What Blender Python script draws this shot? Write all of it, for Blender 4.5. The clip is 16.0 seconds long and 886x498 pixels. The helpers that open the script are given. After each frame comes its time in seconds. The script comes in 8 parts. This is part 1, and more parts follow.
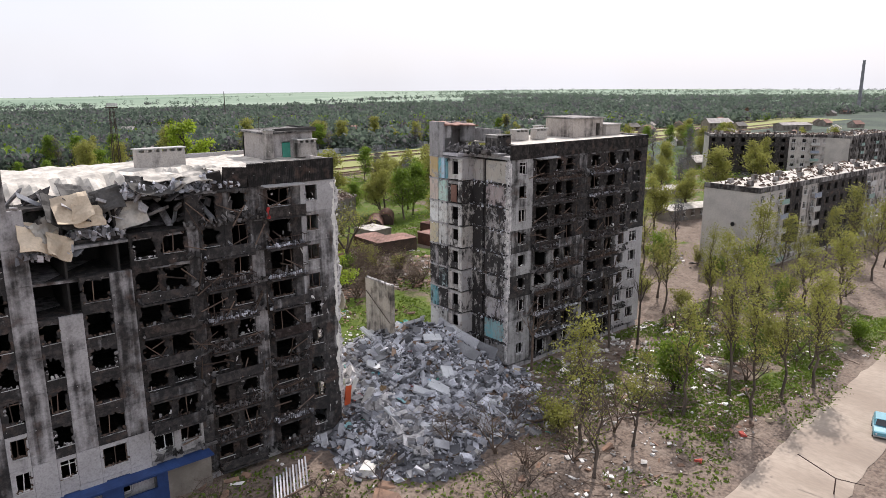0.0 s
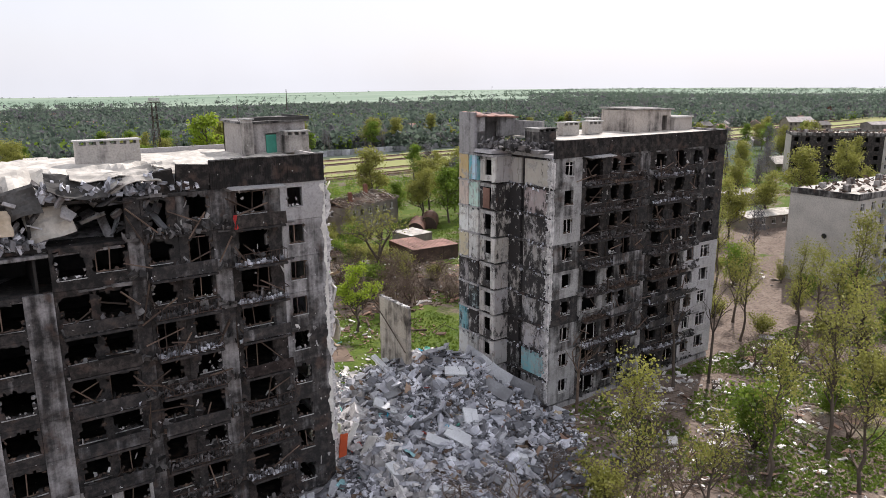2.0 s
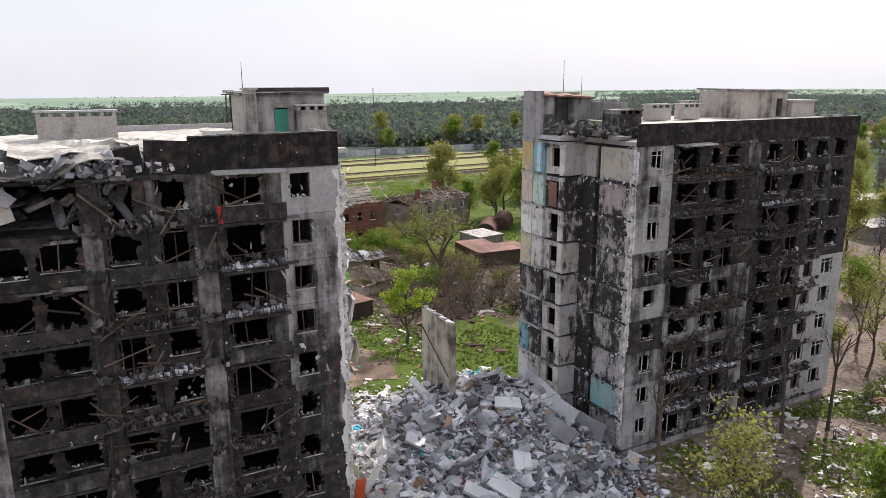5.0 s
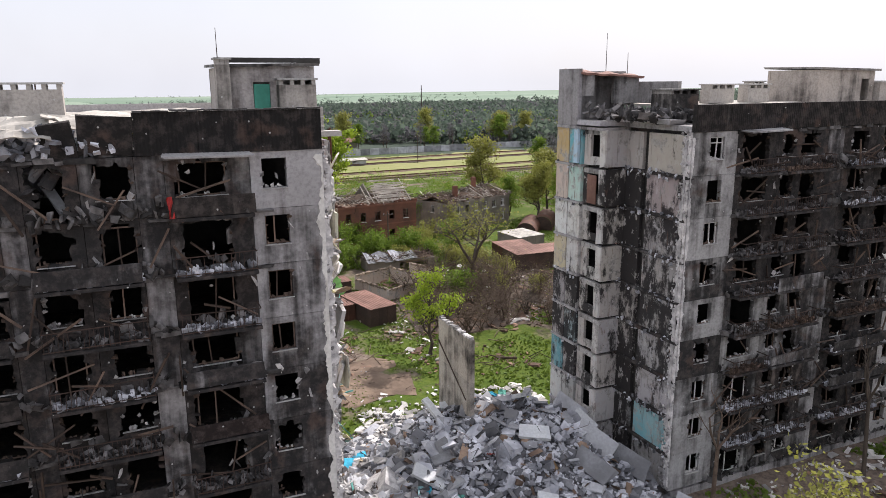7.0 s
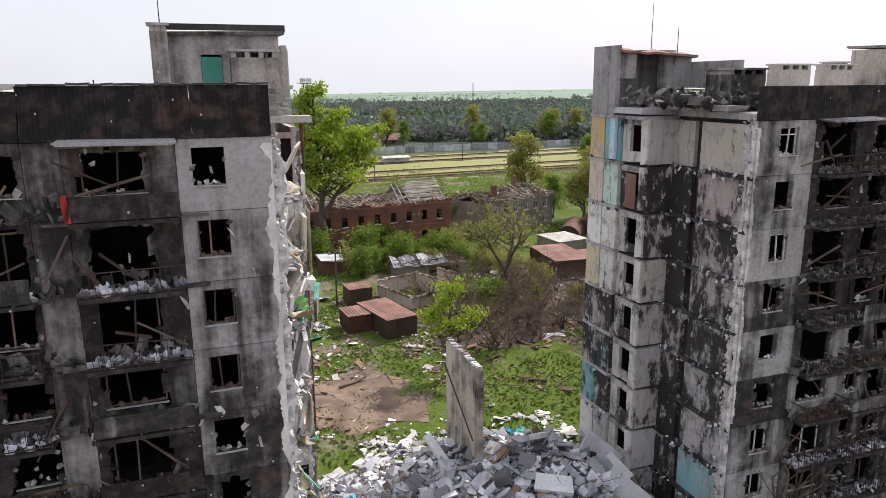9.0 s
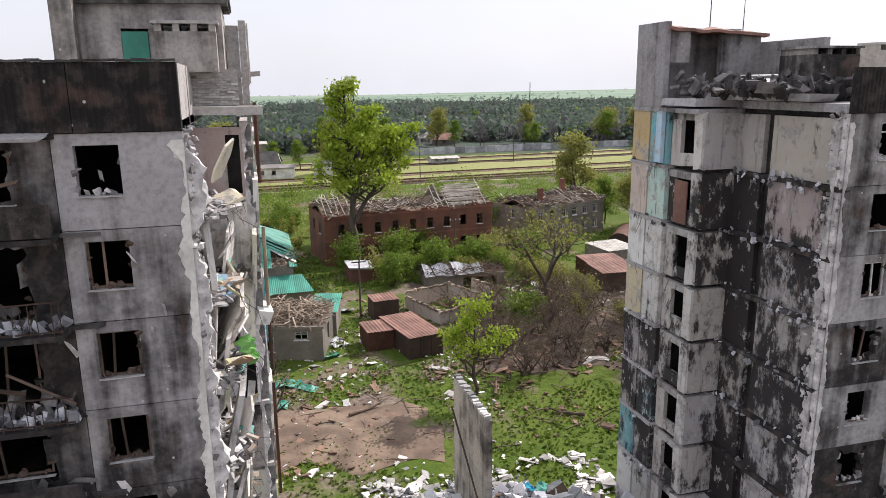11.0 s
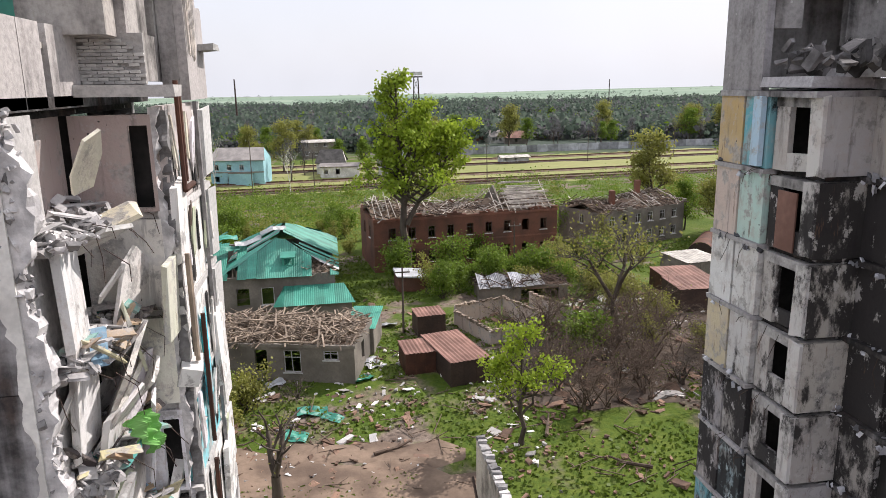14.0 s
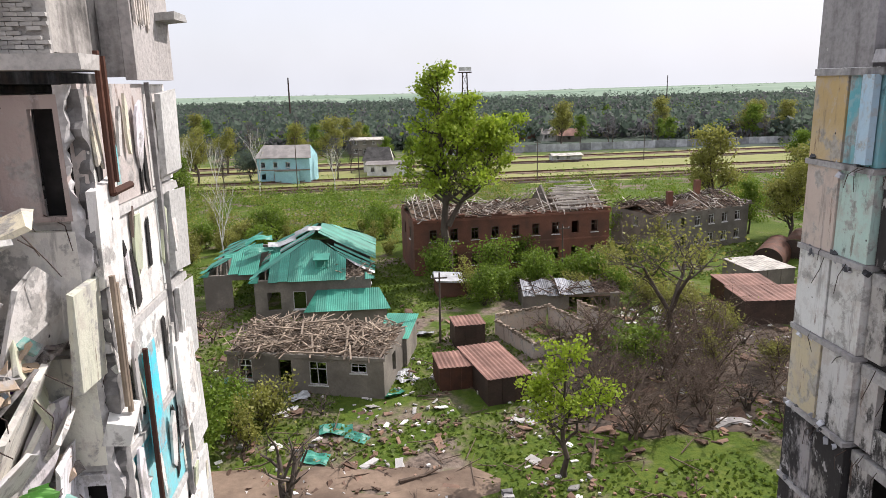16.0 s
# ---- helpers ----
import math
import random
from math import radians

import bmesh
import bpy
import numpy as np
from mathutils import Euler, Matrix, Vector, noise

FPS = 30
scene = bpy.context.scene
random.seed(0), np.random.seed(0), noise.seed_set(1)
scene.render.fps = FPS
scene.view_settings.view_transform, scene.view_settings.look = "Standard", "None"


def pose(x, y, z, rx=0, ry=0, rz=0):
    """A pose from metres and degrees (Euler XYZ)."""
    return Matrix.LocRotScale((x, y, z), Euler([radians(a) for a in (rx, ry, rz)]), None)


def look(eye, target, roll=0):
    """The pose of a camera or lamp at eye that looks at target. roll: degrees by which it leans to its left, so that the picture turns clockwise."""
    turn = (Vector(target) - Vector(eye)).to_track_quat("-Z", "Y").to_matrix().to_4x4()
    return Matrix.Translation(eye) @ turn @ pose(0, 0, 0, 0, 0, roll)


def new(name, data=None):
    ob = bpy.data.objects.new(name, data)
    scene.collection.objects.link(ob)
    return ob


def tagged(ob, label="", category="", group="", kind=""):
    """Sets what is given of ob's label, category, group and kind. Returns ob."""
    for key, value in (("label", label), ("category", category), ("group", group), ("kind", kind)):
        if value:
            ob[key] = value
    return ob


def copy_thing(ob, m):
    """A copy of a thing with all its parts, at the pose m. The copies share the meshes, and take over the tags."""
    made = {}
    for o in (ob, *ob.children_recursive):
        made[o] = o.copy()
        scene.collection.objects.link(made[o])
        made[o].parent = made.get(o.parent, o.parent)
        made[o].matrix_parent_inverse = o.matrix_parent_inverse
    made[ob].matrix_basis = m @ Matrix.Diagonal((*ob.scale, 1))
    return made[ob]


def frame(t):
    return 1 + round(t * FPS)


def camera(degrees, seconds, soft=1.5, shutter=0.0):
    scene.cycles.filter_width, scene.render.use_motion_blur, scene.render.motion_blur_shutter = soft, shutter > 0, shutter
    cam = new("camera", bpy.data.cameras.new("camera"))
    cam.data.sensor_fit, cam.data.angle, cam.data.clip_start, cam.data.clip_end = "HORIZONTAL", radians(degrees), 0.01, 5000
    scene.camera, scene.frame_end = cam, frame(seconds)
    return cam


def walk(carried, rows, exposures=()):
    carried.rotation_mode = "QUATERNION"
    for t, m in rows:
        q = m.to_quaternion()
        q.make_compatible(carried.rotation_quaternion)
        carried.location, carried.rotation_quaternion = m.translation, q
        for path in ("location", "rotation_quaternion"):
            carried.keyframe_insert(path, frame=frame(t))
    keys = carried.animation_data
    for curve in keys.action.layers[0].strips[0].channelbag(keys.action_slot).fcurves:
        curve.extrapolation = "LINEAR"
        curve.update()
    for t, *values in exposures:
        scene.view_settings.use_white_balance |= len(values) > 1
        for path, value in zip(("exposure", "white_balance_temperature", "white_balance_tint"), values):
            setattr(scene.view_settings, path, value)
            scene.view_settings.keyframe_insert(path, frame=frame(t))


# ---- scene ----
cam = camera(63.8, 16.0, soft=0.65)
PATH = [
    (0, (-3.86, 2.857, 33.18), (-2.601, 4.344, 32.726), -0.2),
    (0.5, (-0.07, 5.533, 33.02), (1.152, 7.049, 32.565), -0.2),
    (1, (2.935, 7.781, 32.683), (4.129, 9.319, 32.226), -0.2),
    (1.5, (5.775, 9.757, 32.143), (6.931, 11.323, 31.686), -0.3),
    (2, (8.01, 11.545, 31.535), (9.129, 13.139, 31.08), -0.3),
    (2.5, (9.793, 12.929, 31.114), (10.875, 14.549, 30.66), -0.3),
    (3, (11.304, 14.282, 30.68), (12.352, 15.924, 30.227), -0.3),
    (3.5, (12.776, 15.586, 30.281), (13.79, 17.25, 29.828), -0.3),
    (4, (14.103, 16.854, 29.939), (15.085, 18.537, 29.487), -0.3),
    (6.5, (21.011, 24.126, 27.909), (21.831, 25.894, 27.456), -0.3),
    (7, (22.422, 25.582, 27.557), (23.214, 27.362, 27.104), -0.4),
    (7.5, (23.889, 27.172, 27.24), (24.652, 28.964, 26.786), -0.3),
    (8, (25.404, 28.813, 26.949), (26.133, 30.619, 26.494), -0.3),
    (8.5, (26.856, 30.342, 26.679), (27.55, 32.162, 26.224), -0.3),
    (9, (28.25, 31.912, 26.423), (28.906, 33.745, 25.968), -0.4),
    (11.5, (34.216, 39.549, 25.592), (34.687, 41.44, 25.139), -0.6),
    (12, (35.026, 40.809, 25.477), (35.464, 42.707, 25.024), -0.6),
    (12.5, (35.799, 42.108, 25.344), (36.201, 44.014, 24.892), -0.7),
    (13, (36.49, 43.352, 25.193), (36.859, 45.265, 24.741), -0.8),
    (13.5, (37.094, 44.691, 25.099), (37.427, 46.61, 24.645), -1.0),
    (14, (37.649, 45.869, 24.902), (37.947, 47.794, 24.448), -1.0),
    (14.5, (38.123, 47.087, 24.727), (38.386, 49.017, 24.272), -1.1),
    (15, (38.581, 48.245, 24.569), (38.809, 50.179, 24.115), -1.1),
    (15.5, (39.09, 49.566, 24.451), (39.279, 51.504, 23.996), -1.4),
    (16, (39.499, 50.73, 24.291), (39.652, 52.672, 23.835), -1.3),
]
walk(cam, [(t, look(eye, target, roll)) for t, eye, target, roll in PATH], [(0, 0, 6500, 14), (16, 0, 6500, 14)])

# ---- light ----
SUN_AZ, SUN_EL = radians(30), radians(44)      # azimuth from +x towards +y
world = bpy.data.worlds.new("world")
scene.world = world
world.use_nodes = True
wn = world.node_tree.nodes
sky = wn.new("ShaderNodeTexSky")
sky.sky_type, sky.sun_disc = "NISHITA", False
sky.sun_elevation, sky.sun_rotation = SUN_EL, radians(90) - SUN_AZ
sky.air_density, sky.dust_density, sky.ozone_density = 1.0, 3.0, 1.0
cloud = wn.new("ShaderNodeTexNoise")
cloud.inputs["Scale"].default_value, cloud.inputs["Detail"].default_value = 2.2, 6
veil = wn.new("ShaderNodeMix")
veil.data_type = "RGBA"
ramp = wn.new("ShaderNodeMapRange")
ramp.inputs["From Min"].default_value, ramp.inputs["From Max"].default_value = 0.3, 0.7
ramp.inputs["To Min"].default_value, ramp.inputs["To Max"].default_value = 0.72, 0.92
veil.inputs["B"].default_value = (8.5, 8.8, 9.5, 1)   # thin white cloud
wl = world.node_tree.links
wl.new(cloud.outputs["Fac"], ramp.inputs["Value"])
wl.new(ramp.outputs["Result"], veil.inputs["Factor"])
wl.new(sky.outputs["Color"], veil.inputs["A"])
wl.new(veil.outputs["Result"], wn["Background"].inputs["Color"])
wn["Background"].inputs["Strength"].default_value = 0.118
sun = new("sun", bpy.data.lights.new("sun", "SUN"))
sun.data.energy, sun.data.angle, sun.data.color = 5.0, radians(0.6), (1.0, 0.952, 0.90)
sun.matrix_basis = look((0, 0, 0), (-math.cos(SUN_AZ) * math.cos(SUN_EL), -math.sin(SUN_AZ) * math.cos(SUN_EL), -math.sin(SUN_EL)))
sun.location = (60, 60, 120)
scene.view_settings.exposure = 0.0

# ---- materials ----


class Nodes:
    def __init__(self, name):
        self.m = bpy.data.materials.new(name)
        self.m.use_nodes = True
        self.t = self.m.node_tree
        self.b = self.t.nodes["Principled BSDF"]
        self.pos = self.t.nodes.new("ShaderNodeNewGeometry")

    def put(self, socket, value):
        if isinstance(value, bpy.types.NodeSocket):
            self.t.links.new(value, socket)
        else:
            socket.default_value = value

    def noise(self, scale, detail=4.0, stretch=None, rough=0.55):
        n = self.t.nodes.new("ShaderNodeTexNoise")
        n.inputs["Scale"].default_value, n.inputs["Detail"].default_value = scale, detail
        n.inputs["Roughness"].default_value = rough
        v = self.pos.outputs["Position"]
        if stretch:
            mp = self.t.nodes.new("ShaderNodeMapping")
            mp.inputs["Scale"].default_value = stretch
            self.t.links.new(v, mp.inputs["Vector"])
            v = mp.outputs["Vector"]
        self.t.links.new(v, n.inputs["Vector"])
        return n.outputs["Fac"]

    def cells(self, scale, stretch=None):
        n = self.t.nodes.new("ShaderNodeTexVoronoi")
        n.inputs["Scale"].default_value = scale
        v = self.pos.outputs["Position"]
        if stretch:
            mp = self.t.nodes.new("ShaderNodeMapping")
            mp.inputs["Scale"].default_value = stretch
            self.t.links.new(v, mp.inputs["Vector"])
            v = mp.outputs["Vector"]
        self.t.links.new(v, n.inputs["Vector"])
        return n

    def step(self, v, lo, hi, a=0.0, b=1.0):
        n = self.t.nodes.new("ShaderNodeMapRange")
        n.interpolation_type = "SMOOTHSTEP"
        for key, x in (("Value", v), ("From Min", lo), ("From Max", hi), ("To Min", a), ("To Max", b)):
            self.put(n.inputs[key], x)
        return n.outputs["Result"]

    def math(self, op, a, b=0.0):
        n = self.t.nodes.new("ShaderNodeMath")
        n.operation = op
        self.put(n.inputs[0], a)
        self.put(n.inputs[1], b)
        return n.outputs[0]

    def mix(self, f, a, b, how="MIX"):
        n = self.t.nodes.new("ShaderNodeMix")
        n.data_type, n.blend_type = "RGBA", how
        self.put(n.inputs["Factor"], f)
        for key, c in (("A", a), ("B", b)):
            self.put(n.inputs[key], c if isinstance(c, bpy.types.NodeSocket) else (*c, 1) if len(c) == 3 else c)
        return n.outputs["Result"]

    def bump(self, h, strength, dist=0.05):
        n = self.t.nodes.new("ShaderNodeBump")
        n.inputs["Strength"].default_value, n.inputs["Distance"].default_value = strength, dist
        self.t.links.new(h, n.inputs["Height"])
        self.t.links.new(n.outputs["Normal"], self.b.inputs["Normal"])

    def done(self, col, rough=0.9, metal=0.0, spec=0.3):
        self.put(self.b.inputs["Base Color"], col)
        self.put(self.b.inputs["Roughness"], rough)
        self.b.inputs["Metallic"].default_value = metal
        self.b.inputs["Specular IOR Level"].default_value = spec
        return self.m


def mat(name, a, b, scale=0.6, fine=9.0, rough=0.9, bump=0.35, metal=0.0, stretch=None, rnd=0.25, island=False, spec=0.3):
    """Two colours mixed by a coarse and a fine noise; each object or each loose piece a little lighter or darker."""
    n = Nodes(name)
    coarse, grain = n.noise(scale, 5, stretch), n.noise(fine, 5, stretch)
    c = n.mix(n.step(coarse, 0.35, 0.65), a, b)
    c = n.mix(n.step(grain, 0.3, 0.75, 0.0, 0.45), c, tuple(v * 0.55 for v in a))
    if rnd:
        if island:
            r = n.pos.outputs["Random Per Island"]
        else:
            r = n.t.nodes.new("ShaderNodeObjectInfo").outputs["Random"]
        g = n.step(r, 0.0, 1.0, 1 - rnd, 1 + rnd)
        mul = n.t.nodes.new("ShaderNodeVectorMath")
        mul.operation = "SCALE"
        n.t.links.new(c, mul.inputs[0])
        n.t.links.new(g, mul.inputs["Scale"])
        c = mul.outputs[0]
    n.bump(grain, bump, 0.04)
    return n.done(c, rough, metal, spec)


def concrete_mat():
    """Panel concrete: the object's colour is its tint, one minus the alpha its share of soot; streaks, chips, stains."""
    n = Nodes("sooty_concrete")
    info = n.t.nodes.new("ShaderNodeObjectInfo")
    tint, alpha = info.outputs["Color"], info.outputs["Alpha"]
    coarse, grain = n.noise(0.35, 5), n.noise(7.0, 6)
    streak = n.noise(1.0, 5, (1.7, 1.7, 0.12))
    patch = n.noise(0.9, 6, None, 0.65)
    c = n.mix(n.step(coarse, 0.3, 0.7, 0.0, 0.35), tint, (0.22, 0.21, 0.20), "MIX")
    c = n.mix(n.step(grain, 0.35, 0.8, 0.0, 0.4), c, (0.10, 0.098, 0.095))
    soot = n.math("ADD", n.math("SUBTRACT", 1.0, alpha), n.math("MULTIPLY", n.math("SUBTRACT", n.noise(0.28, 4), 0.5), 0.75))
    soot = n.step(soot, 0.0, 1.0)
    level = n.math("ADD", n.math("MULTIPLY", streak, 0.55), n.math("MULTIPLY", patch, 0.45))
    edge = n.math("SUBTRACT", 0.78, n.math("MULTIPLY", soot, 0.56))
    black = n.math("MULTIPLY", n.step(level, n.math("SUBTRACT", edge, 0.17), n.math("ADD", edge, 0.15)), 0.95)
    char = n.mix(n.step(n.noise(1.6, 7, None, 0.7), 0.42, 0.66), (0.010, 0.0095, 0.0095), (0.056, 0.047, 0.044))
    c = n.mix(black, c, char)
    ash = n.step(n.noise(2.4, 8, (1.0, 1.0, 0.6), 0.72), 0.60, 0.70, 0.0, 0.45)            # flaked skin and ash
    c = n.mix(n.math("MULTIPLY", ash, n.step(n.noise(0.5, 3), 0.42, 0.6)), c, (0.25, 0.24, 0.235))
    burn = n.step(n.noise(0.8, 5), 0.55, 0.7, 0.0, 0.5)                                     # reddened by heat
    c = n.mix(n.math("MULTIPLY", burn, black), c, (0.10, 0.062, 0.048))
    chips = n.cells(1.7)
    pick = n.math("GREATER_THAN", n.noise(1.3, 2), 0.50)
    chip = n.math("MULTIPLY", n.step(chips.outputs["Distance"], 0.09, 0.07), pick)
    c = n.mix(n.math("MULTIPLY", chip, 0.85), c, (0.50, 0.49, 0.48))
    n.bump(n.math("ADD", n.math("MULTIPLY", grain, 0.6), n.math("MULTIPLY", patch, 0.8)), 0.7, 0.07)
    return n.done(c, 0.92, 0, 0.2)


def plaster_mat():
    """Room walls laid open: paint or paper in the object's colour, torn off in patches, sooty by one minus the alpha."""
    n = Nodes("torn_wall_paint")
    info = n.t.nodes.new("ShaderNodeObjectInfo")
    tint, alpha = info.outputs["Color"], info.outputs["Alpha"]
    torn, grain = n.noise(1.0, 9, None, 0.68), n.noise(6.0, 6)
    bare = n.mix(n.step(grain, 0.35, 0.7), (0.44, 0.42, 0.40), (0.25, 0.24, 0.23))
    c = n.mix(n.step(n.noise(0.5, 3), 0.4, 0.62, 0.0, 0.5), tint, n.mix(0.5, tint, (0.62, 0.58, 0.52)))
    c = n.mix(n.step(n.noise(1.6, 7, None, 0.7), 0.50, 0.62, 0.0, 0.45), c, (0.47, 0.40, 0.36))        # old glue and damp
    c = n.mix(n.step(torn, 0.53, 0.60, 0.0, 0.8), c, bare)
    c = n.mix(n.step(n.noise(1.1, 6, (3.0, 3.0, 0.35), 0.65), 0.55, 0.68, 0.0, 0.5), c, (0.16, 0.145, 0.14))   # runs of dirty water
    pock = n.cells(2.6)
    c = n.mix(n.math("MULTIPLY", n.step(pock.outputs["Distance"], 0.13, 0.06), n.math("GREATER_THAN", n.noise(0.9, 2), 0.62)), c, (0.06, 0.055, 0.055))
    soot = n.math("ADD", n.math("SUBTRACT", 1.0, alpha), n.math("MULTIPLY", n.math("SUBTRACT", n.noise(0.28, 4), 0.5), 0.75))
    soot = n.step(soot, 0.0, 1.0)
    c = n.mix(n.math("MULTIPLY", soot, 0.5), c, (0.075, 0.070, 0.072))      # an even film of smoke
    level = n.noise(1.0, 10, (1.0, 1.0, 0.5), 0.74)
    edge = n.math("SUBTRACT", 0.78, n.math("MULTIPLY", soot, 0.46))
    black = n.step(level, n.math("SUBTRACT", edge, 0.07), n.math("ADD", edge, 0.05), 0.0, 0.94)
    c = n.mix(black, c, (0.018, 0.016, 0.017))
    spared = n.step(n.noise(1.5, 9, (1.0, 1.0, 0.7), 0.7), 0.57, 0.61, 0.0, 0.75)          # paint that the smoke spared or that fell bare later
    c = n.mix(spared, c, n.mix(0.45, tint, (0.46, 0.45, 0.45)))
    rust = n.step(n.noise(0.9, 8, (2.2, 2.2, 0.4), 0.7), 0.62, 0.68, 0.0, 0.7)
    c = n.mix(rust, c, (0.15, 0.085, 0.06))
    n.bump(n.math("ADD", torn, grain), 0.5, 0.05)
    return n.done(c, 0.88, 0, 0.25)


def leaf_mat(name, a, b, glow=0.35):
    n = Nodes(name)
    c = n.mix(n.step(n.pos.outputs["Random Per Island"], 0.0, 1.0), a, b)
    c = n.mix(n.step(n.noise(0.25, 3), 0.35, 0.65, 0.0, 0.5), c, tuple(v * 0.5 for v in a))
    m = n.done(c, 0.6, 0, 0.3)
    t = n.t.nodes.new("ShaderNodeBsdfTranslucent")
    n.t.links.new(c, t.inputs["Color"])
    s = n.t.nodes.new("ShaderNodeMixShader")
    s.inputs["Fac"].default_value = glow
    n.t.links.new(n.b.outputs[0], s.inputs[1])
    n.t.links.new(t.outputs[0], s.inputs[2])
    n.t.links.new(s.outputs[0], n.t.nodes["Material Output"].inputs["Surface"])
    return m


def ground_mat():
    """Spring grass, bare soil and grit; far off, wide fields, with distance haze put into the colour."""
    n = Nodes("ground")
    big, mid, fine = n.noise(0.045, 4), n.noise(0.22, 6), n.noise(2.6, 6)
    grass = n.mix(n.step(mid, 0.35, 0.65), (0.078, 0.118, 0.016), (0.118, 0.150, 0.026))
    grass = n.mix(n.step(fine, 0.35, 0.75, 0.0, 0.75), grass, (0.045, 0.085, 0.014))
    soil = n.mix(n.step(fine, 0.3, 0.7), (0.225, 0.172, 0.138), (0.095, 0.072, 0.060))
    soil = n.mix(n.step(n.noise(0.6, 8, None, 0.7), 0.40, 0.75, 0.0, 0.8), soil, (0.27, 0.22, 0.18))
    sep = n.t.nodes.new("ShaderNodeSeparateXYZ")
    n.t.links.new(n.pos.outputs["Position"], sep.inputs[0])
    y = n.math("ADD", sep.outputs["Y"], n.math("MULTIPLY", n.math("SUBTRACT", big, 0.5), 18.0))
    lawn = n.step(n.math("ADD", sep.outputs["X"], n.math("MULTIPLY", n.math("SUBTRACT", mid, 0.5), 30.0)), 60.0, 76.0, 0.0, -0.17)
    lawn = n.math("MULTIPLY", lawn, n.step(sep.outputs["Y"], 33.5, 36.5))
    lawn = n.math("MULTIPLY", lawn, n.step(sep.outputs["X"], 110.0, 125.0, 1.0, 0.3))
    street = n.math("ADD", n.step(y, 52.0, 78.0, 0.18, 0.0), n.math("MULTIPLY", lawn, n.step(sep.outputs["Y"], 43.0, 50.0, 1.0, 0.0)))          # trampled and littered by the street
    bare_lot = n.math("MULTIPLY", n.step(sep.outputs["X"], 78.0, 88.0, 0.0, 0.16), n.math("MULTIPLY", n.step(sep.outputs["Y"], 52.0, 58.0), n.step(sep.outputs["Y"], 92.0, 108.0, 1.0, 0.0)))
    street = n.math("ADD", street, bare_lot)
    worn = n.step(n.math("ADD", n.math("ADD", n.math("MULTIPLY", big, 0.5), n.math("MULTIPLY", mid, 0.5)), street), 0.50, 0.58)
    c = n.mix(worn, grass, soil)
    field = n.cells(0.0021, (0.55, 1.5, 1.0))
    # field greens paled and blued to stand in for distance haze
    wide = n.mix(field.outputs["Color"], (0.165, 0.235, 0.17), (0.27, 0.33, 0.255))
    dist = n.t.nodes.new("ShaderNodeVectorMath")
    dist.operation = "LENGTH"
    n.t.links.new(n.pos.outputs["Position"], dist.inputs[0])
    # ground under the far woods, its green greyed by painted haze
    hazed_brush_floor = n.mix(n.step(n.noise(0.02, 5), 0.4, 0.62), (0.050, 0.066, 0.055), (0.078, 0.100, 0.075))
    c = n.mix(n.step(dist.outputs["Value"], 290.0, 340.0), c, hazed_brush_floor)
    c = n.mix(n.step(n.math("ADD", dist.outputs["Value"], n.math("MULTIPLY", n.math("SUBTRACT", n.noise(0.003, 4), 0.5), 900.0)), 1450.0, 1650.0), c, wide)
    n.bump(fine, 0.8, 0.15)
    return n.done(c, 0.95, 0, 0.15)


CON, PLA = concrete_mat(), plaster_mat()
GROUND = ground_mat()
DIRT = mat("dusty_road", (0.40, 0.335, 0.275), (0.29, 0.235, 0.19), 0.18, 3.0, 0.95, 0.5, stretch=(1, 0.4, 1), rnd=0)
PATHM = mat("bare_earth", (0.27, 0.195, 0.142), (0.125, 0.088, 0.066), 0.35, 2.2, 0.95, 1.0, rnd=0)
YARDSOIL = mat("dark_littered_soil", (0.15, 0.112, 0.086), (0.068, 0.052, 0.042), 0.5, 3.5, 0.95, 1.0, rnd=0)
RUBBLE = mat("rubble_concrete", (0.49, 0.492, 0.525), (0.22, 0.225, 0.25), 0.5, 6.0, 0.93, 0.7, rnd=0.72, island=True)
RUBP = mat("broken_concrete_piece", (0.44, 0.445, 0.465), (0.27, 0.27, 0.285), 0.5, 6.0, 0.93, 0.5, rnd=0.4)
DUSTM = mat("rubble_dust", (0.20, 0.205, 0.22), (0.085, 0.076, 0.082), 0.7, 4.0, 0.95, 0.9, rnd=0)
WHITE = mat("white_plaster", (0.74, 0.72, 0.68), (0.52, 0.50, 0.47), 0.6, 6.0, 0.85, 0.35, rnd=0.12)
PALE = mat("pale_broken_edge", (0.56, 0.54, 0.53), (0.27, 0.26, 0.26), 1.8, 8.0, 0.9, 0.7, rnd=0.5, island=True)
# near-black for burnt rooms, and for shade painted into recesses
SOOTSHADE = mat("burnt_room_and_recess_shade", (0.020, 0.019, 0.019), (0.045, 0.041, 0.039), 0.7, 5.0, 0.95, 0.4, rnd=0.2)
ROOFING = mat("faded_roofing_felt", (0.62, 0.58, 0.52), (0.36, 0.335, 0.30), 0.9, 5.0, 0.85, 0.4, rnd=0.1)
FELT = mat("black_roofing", (0.05, 0.047, 0.045), (0.10, 0.095, 0.09), 0.8, 6.0, 0.8, 0.4, rnd=0.3)
BRICKW = mat("silicate_brick", (0.56, 0.54, 0.51), (0.40, 0.385, 0.37), 1.2, 9.0, 0.9, 0.5, rnd=0.2)
BRICKR = mat("red_brick", (0.225, 0.098, 0.066), (0.125, 0.068, 0.052), 0.35, 7.0, 0.9, 0.6, rnd=0.15)
GREYW = mat("grey_render", (0.27, 0.24, 0.205), (0.165, 0.145, 0.125), 0.4, 5.0, 0.92, 0.5, rnd=0.1)
